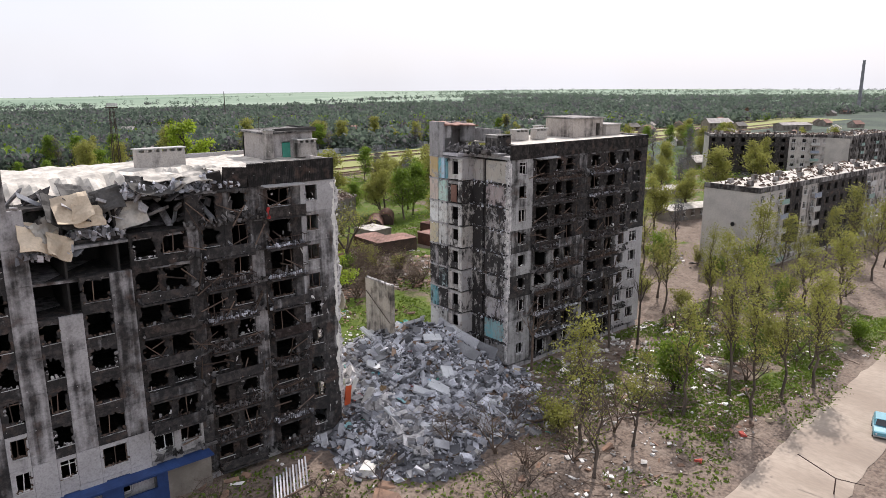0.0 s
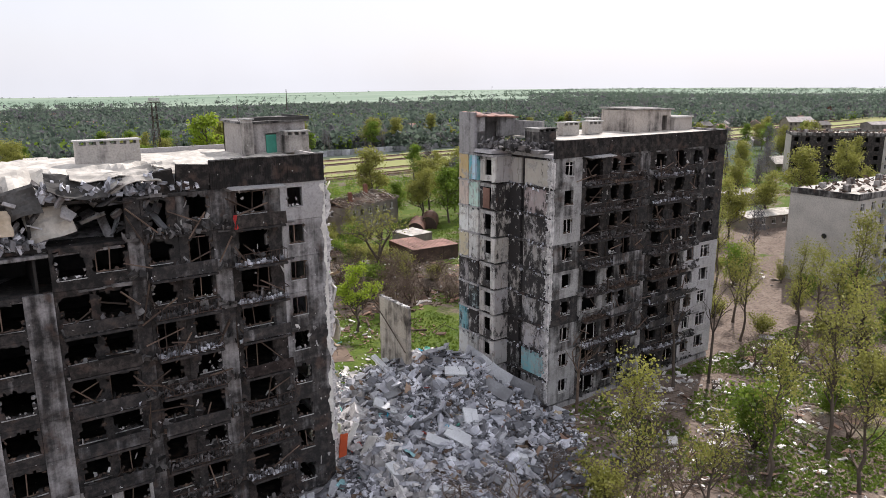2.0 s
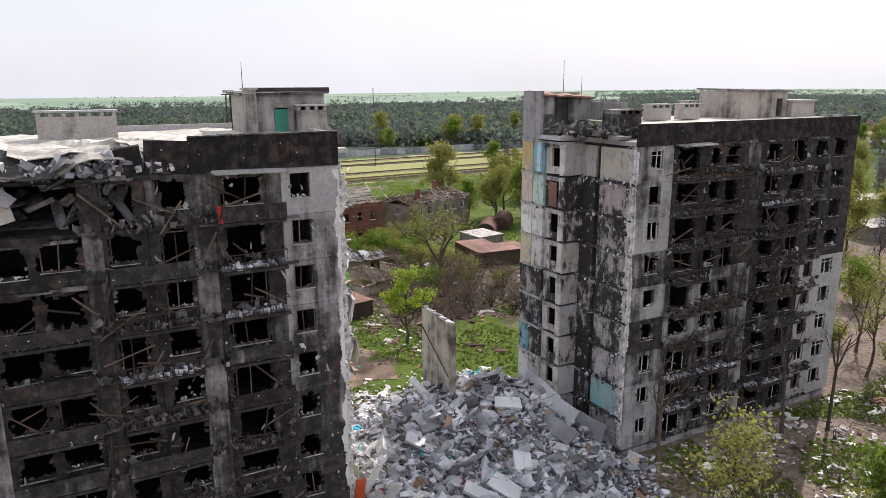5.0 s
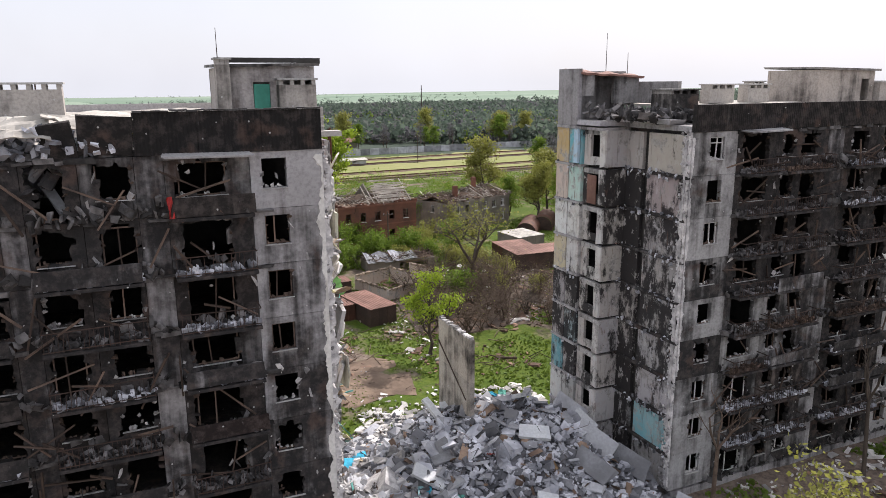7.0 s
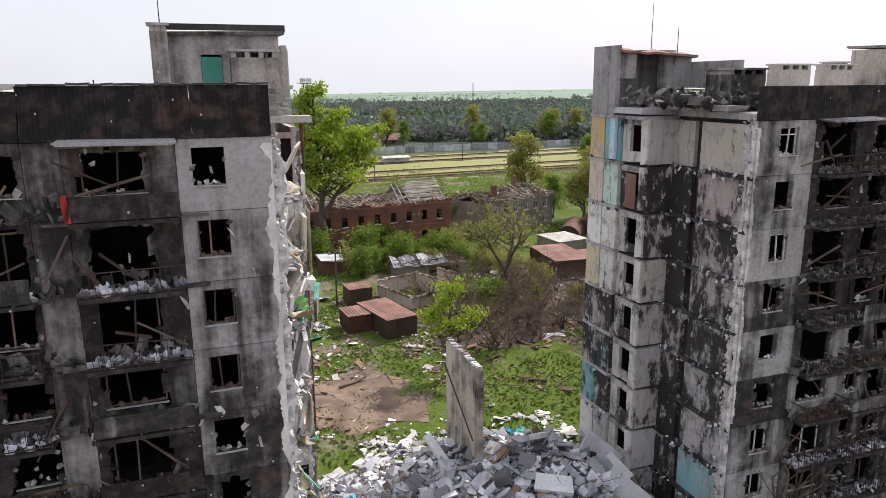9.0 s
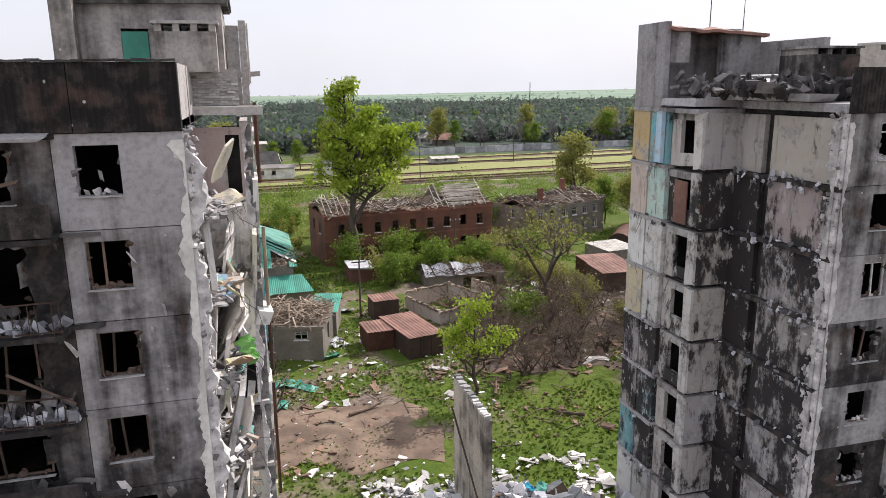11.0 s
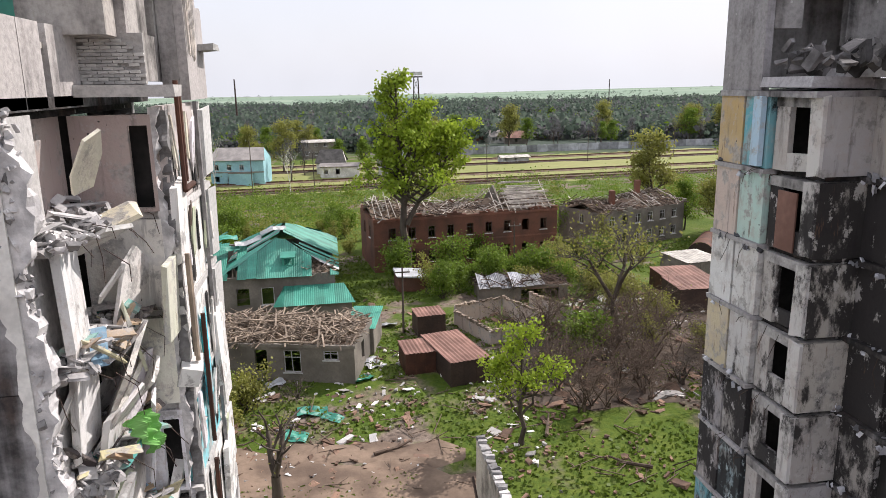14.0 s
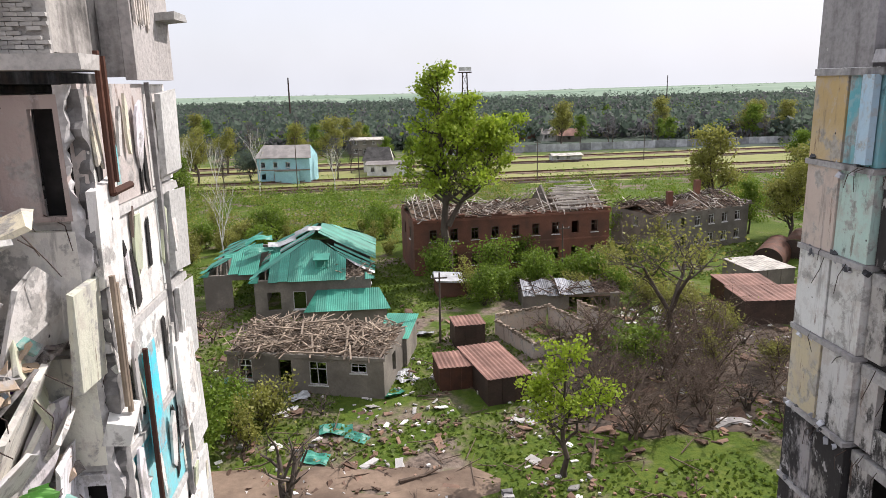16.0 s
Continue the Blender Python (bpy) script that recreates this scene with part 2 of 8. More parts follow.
RUST = mat("rusty_steel", (0.125, 0.055, 0.036), (0.07, 0.036, 0.028), 0.7, 6.0, 0.75, 0.4, rnd=0.2, metal=0.2)
RUSTR = mat("rusty_red_roof", (0.30, 0.165, 0.13), (0.19, 0.10, 0.078), 0.6, 5.0, 0.75, 0.3, rnd=0.15)
DARKST = mat("dark_steel", (0.05, 0.034, 0.028), (0.08, 0.05, 0.04), 0.6, 6.0, 0.7, 0.3, rnd=0.15)
GREENM = mat("green_painted_sheet", (0.055, 0.31, 0.225), (0.03, 0.215, 0.155), 0.4, 5.0, 0.5, 0.15, rnd=0.18, spec=0.5)
ZINC = mat("bare_sheet_metal", (0.55, 0.56, 0.57), (0.38, 0.39, 0.40), 0.8, 5.0, 0.5, 0.2, rnd=0.25, metal=0.4)
TIMBER = mat("weathered_timber", (0.34, 0.27, 0.205), (0.20, 0.155, 0.12), 0.9, 9.0, 0.9, 0.4, rnd=0.5, island=True)
TIMBERD = mat("charred_timber", (0.15, 0.105, 0.08), (0.075, 0.055, 0.046), 0.9, 9.0, 0.9, 0.4, rnd=0.5, island=True)
BARK = mat("bark", (0.125, 0.10, 0.08), (0.075, 0.06, 0.05), 1.5, 10.0, 0.95, 0.7, rnd=0.15, stretch=(1, 1, 0.3))
BARKL = mat("dead_twigs", (0.17, 0.125, 0.095), (0.10, 0.072, 0.055), 1.5, 10.0, 0.95, 0.5, rnd=0.2)
FRAMEW = mat("white_window_paint", (0.72, 0.71, 0.69), (0.52, 0.51, 0.50), 1.5, 8.0, 0.6, 0.1, rnd=0.15)
BLUEP = mat("blue_shop_panel", (0.035, 0.075, 0.21), (0.025, 0.05, 0.15), 0.6, 6.0, 0.5, 0.1, rnd=0.1)
LEAF1 = leaf_mat("fresh_lime_leaves", (0.27, 0.38, 0.03), (0.40, 0.50, 0.055), 0.45)
LEAF2 = leaf_mat("young_leaves", (0.245, 0.252, 0.055), (0.37, 0.37, 0.10), 0.45)
LEAF3 = leaf_mat("bush_leaves", (0.125, 0.205, 0.020), (0.225, 0.320, 0.045), 0.45)
# far foliage: aerial haze is mixed into these two leaf colours
LEAFFAR = leaf_mat("hazed_far_wood_leaves", (0.088, 0.122, 0.094), (0.142, 0.180, 0.138), 0.6)
LEAFFAR2 = leaf_mat("hazed_far_bare_wood", (0.105, 0.106, 0.114), (0.155, 0.152, 0.158), 0.6)
GRASSM = leaf_mat("grass_blades", (0.115, 0.178, 0.022), (0.185, 0.250, 0.042), 0.35)

# ---- mesh tools ----
R = random.Random(7)


def U(a, b):
    return R.uniform(a, b)


BOXF = ((0, 3, 2, 1), (4, 5, 6, 7), (0, 1, 5, 4), (1, 2, 6, 5), (2, 3, 7, 6), (3, 0, 4, 7))


class Mesh:
    """Gathers vertices and faces of one part."""

    def __init__(self):
        self.v, self.f = [], []

    def box(self, x0, y0, z0, x1, y1, z1):
        k = len(self.v)
        self.v += [(x0, y0, z0), (x1, y0, z0), (x1, y1, z0), (x0, y1, z0), (x0, y0, z1), (x1, y0, z1), (x1, y1, z1), (x0, y1, z1)]
        self.f += [tuple(k + i for i in q) for q in BOXF]
        return self

    def obox(self, m, sx, sy, sz, jit=0.0):
        """A box of these sizes, centred in the pose m, its corners off by up to jit of its size."""
        k = len(self.v)
        for z in (-.5, .5):
            for x, y in ((-.5, -.5), (.5, -.5), (.5, .5), (-.5, .5)):
                p = Vector((sx * (x + U(-jit, jit)), sy * (y + U(-jit, jit)), sz * (z + U(-jit, jit))))
                self.v.append(tuple(m @ p))
        self.f += [tuple(k + i for i in q) for q in BOXF]
        return self

    def tube(self, p, q, r0, r1, n=6, cap=True):
        p, q = Vector(p), Vector(q)
        d = q - p
        if d.length < 1e-6:
            return self
        a = d.orthogonal().normalized()
        b = d.normalized().cross(a)
        k = len(self.v)
        for c, r in ((p, r0), (q, r1)):
            for i in range(n):
                w = 2 * math.pi * i / n
                self.v.append(tuple(c + a * (r * math.cos(w)) + b * (r * math.sin(w))))
        for i in range(n):
            j = (i + 1) % n
            self.f.append((k + i, k + j, k + n + j, k + n + i))
        if cap:
            self.f.append(tuple(k + n + i for i in range(n)))
            self.f.append(tuple(k + i for i in reversed(range(n))))
        return self

    def wall(self, p, q, z0, z1, thick, holes=()):
        """An upright wall from p to q (plan), outer side on the right of the way; holes: (a, b, za, zb) along it."""
        p, q = Vector((p[0], p[1], 0)), Vector((q[0], q[1], 0))
        d = (q - p)
        n = d.length
        d.normalize()
        side = Vector((-d.y, d.x, 0)) * thick
        xs = sorted({0.0, n, *[min(max(h[i], 0), n) for h in holes for i in (0, 1)]})
        zs = sorted({z0, z1, *[min(max(h[i], z0), z1) for h in holes for i in (2, 3)]})
        nx, nz = len(xs), len(zs)
        k = len(self.v)
        for off in (Vector(), side):
            for z in zs:
                for a in xs:
                    w = p + d * a + off
                    self.v.append((w.x, w.y, z))
        back = nx * nz

        def solid(i, j):
            if not (0 <= i < nx - 1 and 0 <= j < nz - 1):
                return False
            mx, mz = (xs[i] + xs[i + 1]) / 2, (zs[j] + zs[j + 1]) / 2
            return not any(h[0] < mx < h[1] and h[2] < mz < h[3] for h in holes)

        for j in range(nz - 1):
            for i in range(nx - 1):
                if not solid(i, j):
                    continue
                a = k + j * nx + i
                b, c, e = a + 1, a + nx + 1, a + nx
                self.f += [(a, b, c, e), (a + back, e + back, c + back, b + back)]
                for free, g, h in ((not solid(i, j - 1), a, b), (not solid(i + 1, j), b, c), (not solid(i, j + 1), c, e), (not solid(i - 1, j), e, a)):
                    if free:
                        self.f.append((h, g, g + back, h + back))
        return self

    def torn(self, p, q, z0, z1, thick, holes, seed, rough=.2, cell=.2):
        """A wall like wall(), its openings broken out to ragged outlines."""
        p, q = Vector((p[0], p[1], 0)), Vector((q[0], q[1], 0))
        n = (q - p).length
        d = (q - p).normalized()
        side = Vector((-d.y, d.x, 0)) * thick
        nx, nz = max(2, round(n / cell)), max(2, round((z1 - z0) / cell))

        def solid(i, j):
            if not (0 <= i < nx and 0 <= j < nz):
                return False
            a, z = n * (i + .5) / nx, z0 + (z1 - z0) * (j + .5) / nz
            bite = rough * (1.7 * noise.noise((a * 1.1, z * 1.1, seed)) + .9 * noise.noise((a * 3.7, z * 3.7, seed + 5)))
            for h in holes:
                out = max(h[0] - a, a - h[1], h[2] - z, z - h[3])
                if out < bite:
                    return False
            return True

        keep = [[solid(i, j) for i in range(nx)] for j in range(nz)]
        ok = lambda i, j: 0 <= i < nx and 0 <= j < nz and keep[j][i]
        k, w = len(self.v), nx + 1
        back = w * (nz + 1)
        spots = []
        for j in range(nz + 1):
            for i in range(nx + 1):
                a = n * i / nx + (U(-.38, .38) * cell if 0 < i < nx else 0)
                z = z0 + (z1 - z0) * j / nz + (U(-.38, .38) * cell if 0 < j < nz else 0)
                spots.append((p + d * a, z))
        for off in (Vector(), side):
            for c, z in spots:
                self.v.append((c.x + off.x, c.y + off.y, z))
        for j in range(nz):
            for i in range(nx):
                if not keep[j][i]:
                    continue
                a = k + j * w + i
                b, c, e = a + 1, a + w + 1, a + w
                self.f += [(a, b, c, e), (a + back, e + back, c + back, b + back)]
                for free, g, h in ((not ok(i, j - 1), a, b), (not ok(i + 1, j), b, c), (not ok(i, j + 1), c, e), (not ok(i - 1, j), e, a)):
                    if free:
                        self.f.append((h, g, g + back, h + back))
        return self

    def ribbon(self, base, way, nrm, z0, z1, width, thick, seed, least=.03, lip=.16):
        """An upright strip of masonry, straight along base and torn along its other side."""
        b, d, t = Vector((*base, 0)), Vector((*way, 0)), Vector((*nrm, 0)) * thick
        k, z, rows = len(self.v), z0, 0
        while z < z1:
            w = width * (.5 + .75 * noise.noise((seed, 0, z * .55)) + .45 * noise.noise((seed, 4, z * 1.9)) + .14 * noise.noise((seed, 8, z * 5.0)))
            w = max(least, w + U(-.02, .02))
            g = lip * noise.noise((seed, 3, z * 3.1)) + U(-.03, .03)
            wob = t * (.15 * noise.noise((seed, 6, z * 2.3)))
            for c in (b, b + d * max(.01, w - g) + wob, b + d * max(.02, w + g * .4) + t * .5, b + d * max(.01, w + g) + t + wob, b + t):
                self.v.append((c.x, c.y, z))
            z += U(.06, .2)
            rows += 1
        for r in range(rows - 1):
            for i in range(5):
                a, c = k + r * 5 + i, k + r * 5 + (i + 1) % 5
                self.f.append((a, c, c + 5, a + 5))
        self.f += [tuple(k + i for i in reversed(range(5))), tuple(k + (rows - 1) * 5 + i for i in range(5))]
        return self

    def sheet(self, o, u, v, nu, nv, thick, height):
        """A thick sheet spanned by u and v from o; height(a, b) lifts it along its normal."""
        o, u, v = Vector(o), Vector(u), Vector(v)
        nrm = u.cross(v).normalized()
        k = len(self.v)
        for s in (0, -thick):
            for j in range(nv + 1):
                for i in range(nu + 1):
                    a, b = i / nu, j / nv
                    self.v.append(tuple(o + u * a + v * b + nrm * (height(a, b) + s)))
        w, n = nu + 1, (nu + 1) * (nv + 1)
        for j in range(nv):
            for i in range(nu):
                a = k + j * w + i
                self.f.append((a, a + 1, a + 1 + w, a + w))
                self.f.append((a + n, a + n + w, a + n + w + 1, a + n + 1))
        for i in range(nu):
            for a, c in ((k + i, 1), (k + nv * w + i, -1)):
                g = (a, a + n, a + n + 1, a + 1)
                self.f.append(g if c > 0 else g[::-1])
        for j in range(nv):
            for a, c in ((k + j * w, -1), (k + j * w + nu, 1)):
                g = (a, a + n, a + n + w, a + w)
                self.f.append(g if c > 0 else g[::-1])
        return self

    def leaf(self, c, s, flat=0.0):
        """A small folded leaf clump."""
        a = Vector((U(-1, 1), U(-1, 1), U(-1, 1) * (1 - flat)))
        b = Vector((U(-1, 1), U(-1, 1), U(-1, 1) * (1 - flat)))
        a = a.normalized() * s
        b = (b - a * (b.dot(a) / a.length_squared)).normalized() * s * U(0.5, 1)
        k = len(self.v)
        c = Vector(c)
        self.v += [tuple(c - a), tuple(c + b), tuple(c + a), tuple(c - b)]
        self.f.append((k, k + 1, k + 2, k + 3))
        return self

    def data(self, name, material, smooth=False):
        me = bpy.data.meshes.new(name)
        me.from_pydata(self.v, [], self.f)
        me.materials.append(material)
        if smooth:
            me.shade_smooth()
        me.update()
        return me


def part(name, shape, material, parent, label="", tint=None, soot=0.0, smooth=False):
    """One mesh object under a thing or part; shape in world coordinates, or a ready mesh."""
    me = shape.data(name, material, smooth) if isinstance(shape, Mesh) else shape
    ob = new(name, me)
    if parent is not None:
        ob.parent = parent
        ob.matrix_parent_inverse = parent.matrix_basis.inverted() if parent.type == "EMPTY" else Matrix()
    if tint:
        ob.color = (*tint, 1 - soot)
    if label:
        ob["label"] = label
    return ob


def thing(name, at, label, category, group="", kind=""):
    ob = new(name)
    ob.empty_display_size = 0.2
    ob.matrix_basis = pose(*at)
    return tagged(ob, label, category, group, kind)


def lone(name, shape, material, label, category, group="", kind="", tint=None, soot=0.0):
    ob = part(name, shape, material, None, label, tint, soot)
    return tagged(ob, label, category, group, kind)


def ground_z(x, y):
    z = -1.5 if y < 75 else -1.5 + 1.5 * min(1, (y - 75) / 30)
    if y > 320:
        far = min(1, (math.hypot(x, y) - 320) / 2600) if math.hypot(x, y) > 320 else 0
        side = min(1, max(0, (0.8 - math.atan2(x - 20, y - 30)) / 0.6))       # the land falls away to the north
        z += far * (-13 - 24 * side + 7 * noise.noise((x / 900, y / 700, 0)))
    return z + 0.16 * noise.noise((x / 5, y / 5, 1)) + (0.08 * noise.noise((x / 1.7, y / 1.7, 4)) if y < 160 else 0)

# ---- ground ----


def ground_sheet():
    s = Mesh()
    xs = [-4700, -3600, -2600, -1800, -1200, -800, -500, -320, -200, -130, -80, -50] + [-30 + 2.5 * i for i in range(65)] + [140, 155, 175, 200, 240, 300, 380, 500, 700, 1000, 1400, 1900, 2600, 3600, 4700]
    ys = [-4700, -3000, -1600, -700, -300, -120, -60, -30, -10] + [2.5 * i for i in range(66)] + [172, 182, 195, 210, 230, 255, 285, 320, 370, 440, 540, 680, 860, 1100, 1400, 1800, 2300, 3000, 3800, 4700]
    for y in ys:
        for x in xs:
            s.v.append((x, y, ground_z(x, y)))
    w = len(xs)
    for j in range(len(ys) - 1):
        for i in range(w - 1):
            k = j * w + i
            s.f.append((k, k + 1, k + w + 1, k + w))
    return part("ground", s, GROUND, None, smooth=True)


tagged(ground_sheet(), "rough ground of spring grass, bare soil and grit", "ground", kind="structure")


def strip(points, width, lift, rough_edge=0.6):
    """A flat strip of earth laid over the ground along a line of plan points."""
    s = Mesh()
    line = []
    for (ax, ay), (bx, by) in zip(points, points[1:]):
        n = max(1, int(math.hypot(bx - ax, by - ay) / 2.0))
        line += [(ax + (bx - ax) * i / n, ay + (by - ay) * i / n) for i in range(n)]
    line.append(points[-1])
    m = 8
    for i, (x, y) in enumerate(line):
        a, b = line[max(0, i - 1)], line[min(len(line) - 1, i + 1)]
        d = Vector((b[0] - a[0], b[1] - a[1])).normalized()
        half = width / 2 + rough_edge * noise.noise((x / 3, y / 3, 9))
        for j in range(m + 1):
            o = (j / m * 2 - 1) * half
            px, py = x - d.y * o, y + d.x * o
            edge = 0.10 if j in (0, m) else 0.0
            s.v.append((px, py, ground_z(px, py) + lift - edge))
    for i in range(len(line) - 1):
        for j in range(m):
            k = i * (m + 1) + j
            s.f.append((k, k + m + 1, k + m + 2, k + 1))
    return s


tagged(part("road", strip([(-60, 0), (10, 15), (50, 25.2), (70, 27), (92, 28.4), (140, 32), (240, 40)], 7.6, 0.16), DIRT, None, smooth=True),
       "pale dusty dirt road between strips of trees", "road", kind="structure")
tagged(part("path", strip([(-10, 91), (14, 95), (28, 93), (38, 92.5), (46, 91)], 3.2, 0.13, 2.2), PATHM, None, smooth=True),
       "bare brown earth track behind the block", "path", kind="structure")
tagged(part("dirt_patch", strip([(27, 90), (34, 89), (46, 86)], 6.5, 0.15, 2.4), PATHM, None, smooth=True),
       "churned patch of brown earth", "ground", kind="structure")

tagged(part("dirt_patch", strip([(52, 104), (60, 103), (70, 106), (80, 110)], 15, 0.12, 4.0), YARDSOIL, None, smooth=True),
       "bare brown soil under the wreckage of the yard", "ground", kind="structure")

# ---- the nine-storey block, burnt out, with its middle fallen ----
FLOOR, H, Y0, Y1 = -0.75, 2.8, 60.5, 72.8
SILL, HEAD = 1.0, 2.45


def level(k):
    return FLOOR + H * (k - 1)


TINT = (0.468, 0.45, 0.456)


def window_frame(owner, x0, x1, z0, z1, y, broken):
    s = Mesh()
    w, d = 0.07, 0.06
    if broken < 0.8:
        s.box(x0, y, z0, x1, y + d, z0 + w)
        s.box(x0, y, z0 + w, x0 + w, y + d, z1)
    if broken < 0.6:
        s.box(x1 - w, y, z0 + w, x1, y + d, z1)
        s.box(x0 + w, y, z1 - w, x1 - w, y + d, z1)
    if broken < 0.7:
        m = x0 + (x1 - x0) * U(0.35, 0.6)
        s.obox(pose(m, y + d / 2, (z0 + z1) / 2, U(-4, 4), U(-9, 9) * broken, 0), w, d, (z1 - z0) * 0.97)
    if broken < 0.3:
        s.box(x0 + w, y + 0.005, z1 - 0.42, x1 - w, y + d - 0.005, z1 - 0.36)
    if s.v:
        part("window_frame", s, FRAMEW if broken < 0.45 else TIMBERD, owner)


BALUSTER = Mesh().obox(Matrix(), 0.022, 0.022, 0.94).data("baluster", DARKST)
SOOTR = mat("sooty_rubble", (0.17, 0.16, 0.16), (0.05, 0.047, 0.046), 1.2, 7, .94, .6, rnd=.75, island=True)


def fluted(x0, x1, y0, y1, z0, z1, pitch=.17, deep=.035):
    """A wall slab whose outer face is cast in upright flutes."""
    s, n = Mesh(), int((x1 - x0) / pitch) * 4
    for z in (z0, z1):
        for i in range(n + 1):
            s.v.append((x0 + (x1 - x0) * i / n, y0 + (deep if i % 4 in (2, 3) and i < n else 0), z))
        s.v += [(x1, y1, z), (x0, y1, z)]
    m = n + 3
    s.f = [(i, (i + 1) % m, m + (i + 1) % m, m + i) for i in range(m)] + [tuple(reversed(range(m))), tuple(range(m, 2 * m))]
    return s


def balcony(block, x0, x1, k, soot, style):
    z = level(k)
    out = 1.05
    b = part("balcony", Mesh().box(x0, Y0 - out, z - 0.16, x1, Y0 - 0.003, z), CON, block, tint=TINT, soot=soot)
    rail = Mesh()
    if style == "rail":
        gap = 0.2
        n = int((x1 - x0) / gap)
        for i in range(n + 1):
            if R.random() < 0.82:
                x = x0 + 0.04 + (x1 - x0 - 0.08) * i / n
                ob = part("baluster", BALUSTER, DARKST, b)
                ob.matrix_basis = pose(x, Y0 - out + 0.05, z + 0.48, U(-6, 6), U(-5, 5), 0)
        rail.obox(pose((x0 + x1) / 2, Y0 - out + 0.05, z + 0.97, 0, U(-2.5, 2.5), 0), x1 - x0, 0.05, 0.04)
        rail.obox(pose((x0 + x1) / 2, Y0 - out + 0.05, z + 0.12, 0, U(-1, 1), 0), x1 - x0, 0.04, 0.04)
        for x in (x0 + 0.04, x1 - 0.04):
            rail.box(x - 0.02, Y0 - out + 0.05, z + 0.94, x + 0.02, Y0, z + 0.99)
        part("railing", rail, DARKST, b, "bent and rusty balcony railing")
    else:
        rail.obox(pose((x0 + x1) / 2, Y0 - out + 0.05, z + 0.5, U(-4, 6), 0, 0), x1 - x0, 0.06, U(0.7, 0.98), 0.03)
        part("balcony_front", rail, CON, b, tint=R.choice([TINT, TINT, (0.30, 0.15, 0.12), (0.30, 0.25, 0.22), (0.36, 0.36, 0.38)]), soot=soot * 0.85)
    junk = Mesh()
    for _ in range(60):
        junk.obox(pose(U(x0 + .1, x1 - .1), U(Y0 - out + .15, Y0 - 0.1), z + U(0.03, 0.2), U(0, 90), U(0, 90), U(0, 180)), U(.1, .5), U(.08, .3), U(.04, .2), .18)
    tagged(part("debris", junk, R.choice((SOOTR, SOOTR, RUBBLE, RUBBLE, TIMBERD)), b, "burnt rubbish and broken masonry"), kind="stuff")


def bay(block, x0, x1, k, windows, soot, deep=0.34, tint=TINT, least=0.0):
    """One storey-high wall panel with its openings (a, b, sill, head) above the floor."""
    z0, z1 = level(k), level(k + 1)
    holes = [(a - x0, b - x0, z0 + s, z0 + h) for a, b, s, h in windows]
    if soot > .57 and holes:
        shape = Mesh().torn((x0 + 0.012, Y0), (x1 - 0.012, Y0), z0 + 0.012, z1 - 0.012, deep, holes, x0 * 3.1 + k * 7.7, .12 + .2 * max(0, soot - .57))
    else:
        shape = Mesh().wall((x0 + 0.012, Y0), (x1 - 0.012, Y0), z0 + 0.012, z1 - 0.012, deep, holes)
    w = part("wall_panel", shape, CON, block, tint=tint, soot=soot)
    for a, b, s, h in windows:
        if s > 0.5:
            sill = Mesh().obox(pose((a + b) / 2, Y0 - 0.04, z0 + s - 0.02, 0, U(-1.2, 1.2), 0), b - a + 0.1, 0.12, 0.035)
            part("window_sill", sill, CON, w, tint=(0.55, 0.54, 0.53), soot=soot * 0.5)
        br = max(least, min(1, soot * 0.9 + U(-0.22, 0.4)))
        window_frame(w, a + 0.01, b - 0.01, z0 + s, z0 + h, Y0 + 0.14, br)
        crumbs = Mesh()
        for _ in range(7):
            crumbs.obox(pose(U(a, b), Y0 + U(0.06, 0.3), z0 + s + U(0.02, 0.1), U(0, 90), U(0, 90), U(0, 90)), U(.06, .3), U(.06, .2), U(.04, .16), .2)
        for _ in range(5):      # broken reveals
            e = R.choice((a, b))
            crumbs.obox(pose(e, Y0 + U(0.0, 0.2), z0 + U(s, h), U(0, 90), U(0, 90), U(0, 90)), U(.05, .2), U(.05, .2), U(.08, .3), .2)
        tagged(part("broken_masonry", crumbs, PALE if R.random() < 0.35 else TIMBERD, w), kind="stuff")
    return w


def shell(block, x0, x1, front_x, top=9):
    """Floors, back wall, cross walls and the burnt corridor wall behind a facade."""
    for k in range(1, top + 2):
        z = level(k)
        part("floor_slab", Mesh().box(x0, Y0 + 0.36, z - 0.2, x1, Y1 - 0.32, z), CON, block, tint=(0.3, 0.3, 0.3), soot=0.9)
    part("plinth", Mesh().box(x0, Y0 + 0.05, -2.2, x1, Y1 - 0.05, FLOOR - 0.2), CON, block, tint=TINT, soot=0.4)
    for k in range(1, top + 1):
        z = level(k)
        holes = [(a, a + 1.3, z + SILL, z + HEAD) for a in np.arange(1.5, x1 - x0 - 2, 3.4)]
        part("back_wall_panel", Mesh().wall((x1, Y1), (x0, Y1), z + .01, z + H - .01, 0.3, holes), CON, block, tint=TINT, soot=0.35)
        part("inner_wall", Mesh().box(x0 + .05, 66.3, z, x1 - .05, 66.5, z + H - 0.2), SOOTSHADE, block)
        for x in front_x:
            part("cross_wall", Mesh().box(x - .08, Y0 + .36, z, x + .08, 66.3, z + H - 0.2), SOOTSHADE, block)


def railing_or_front():
    return R.choice(("rail", "front", "rail"))


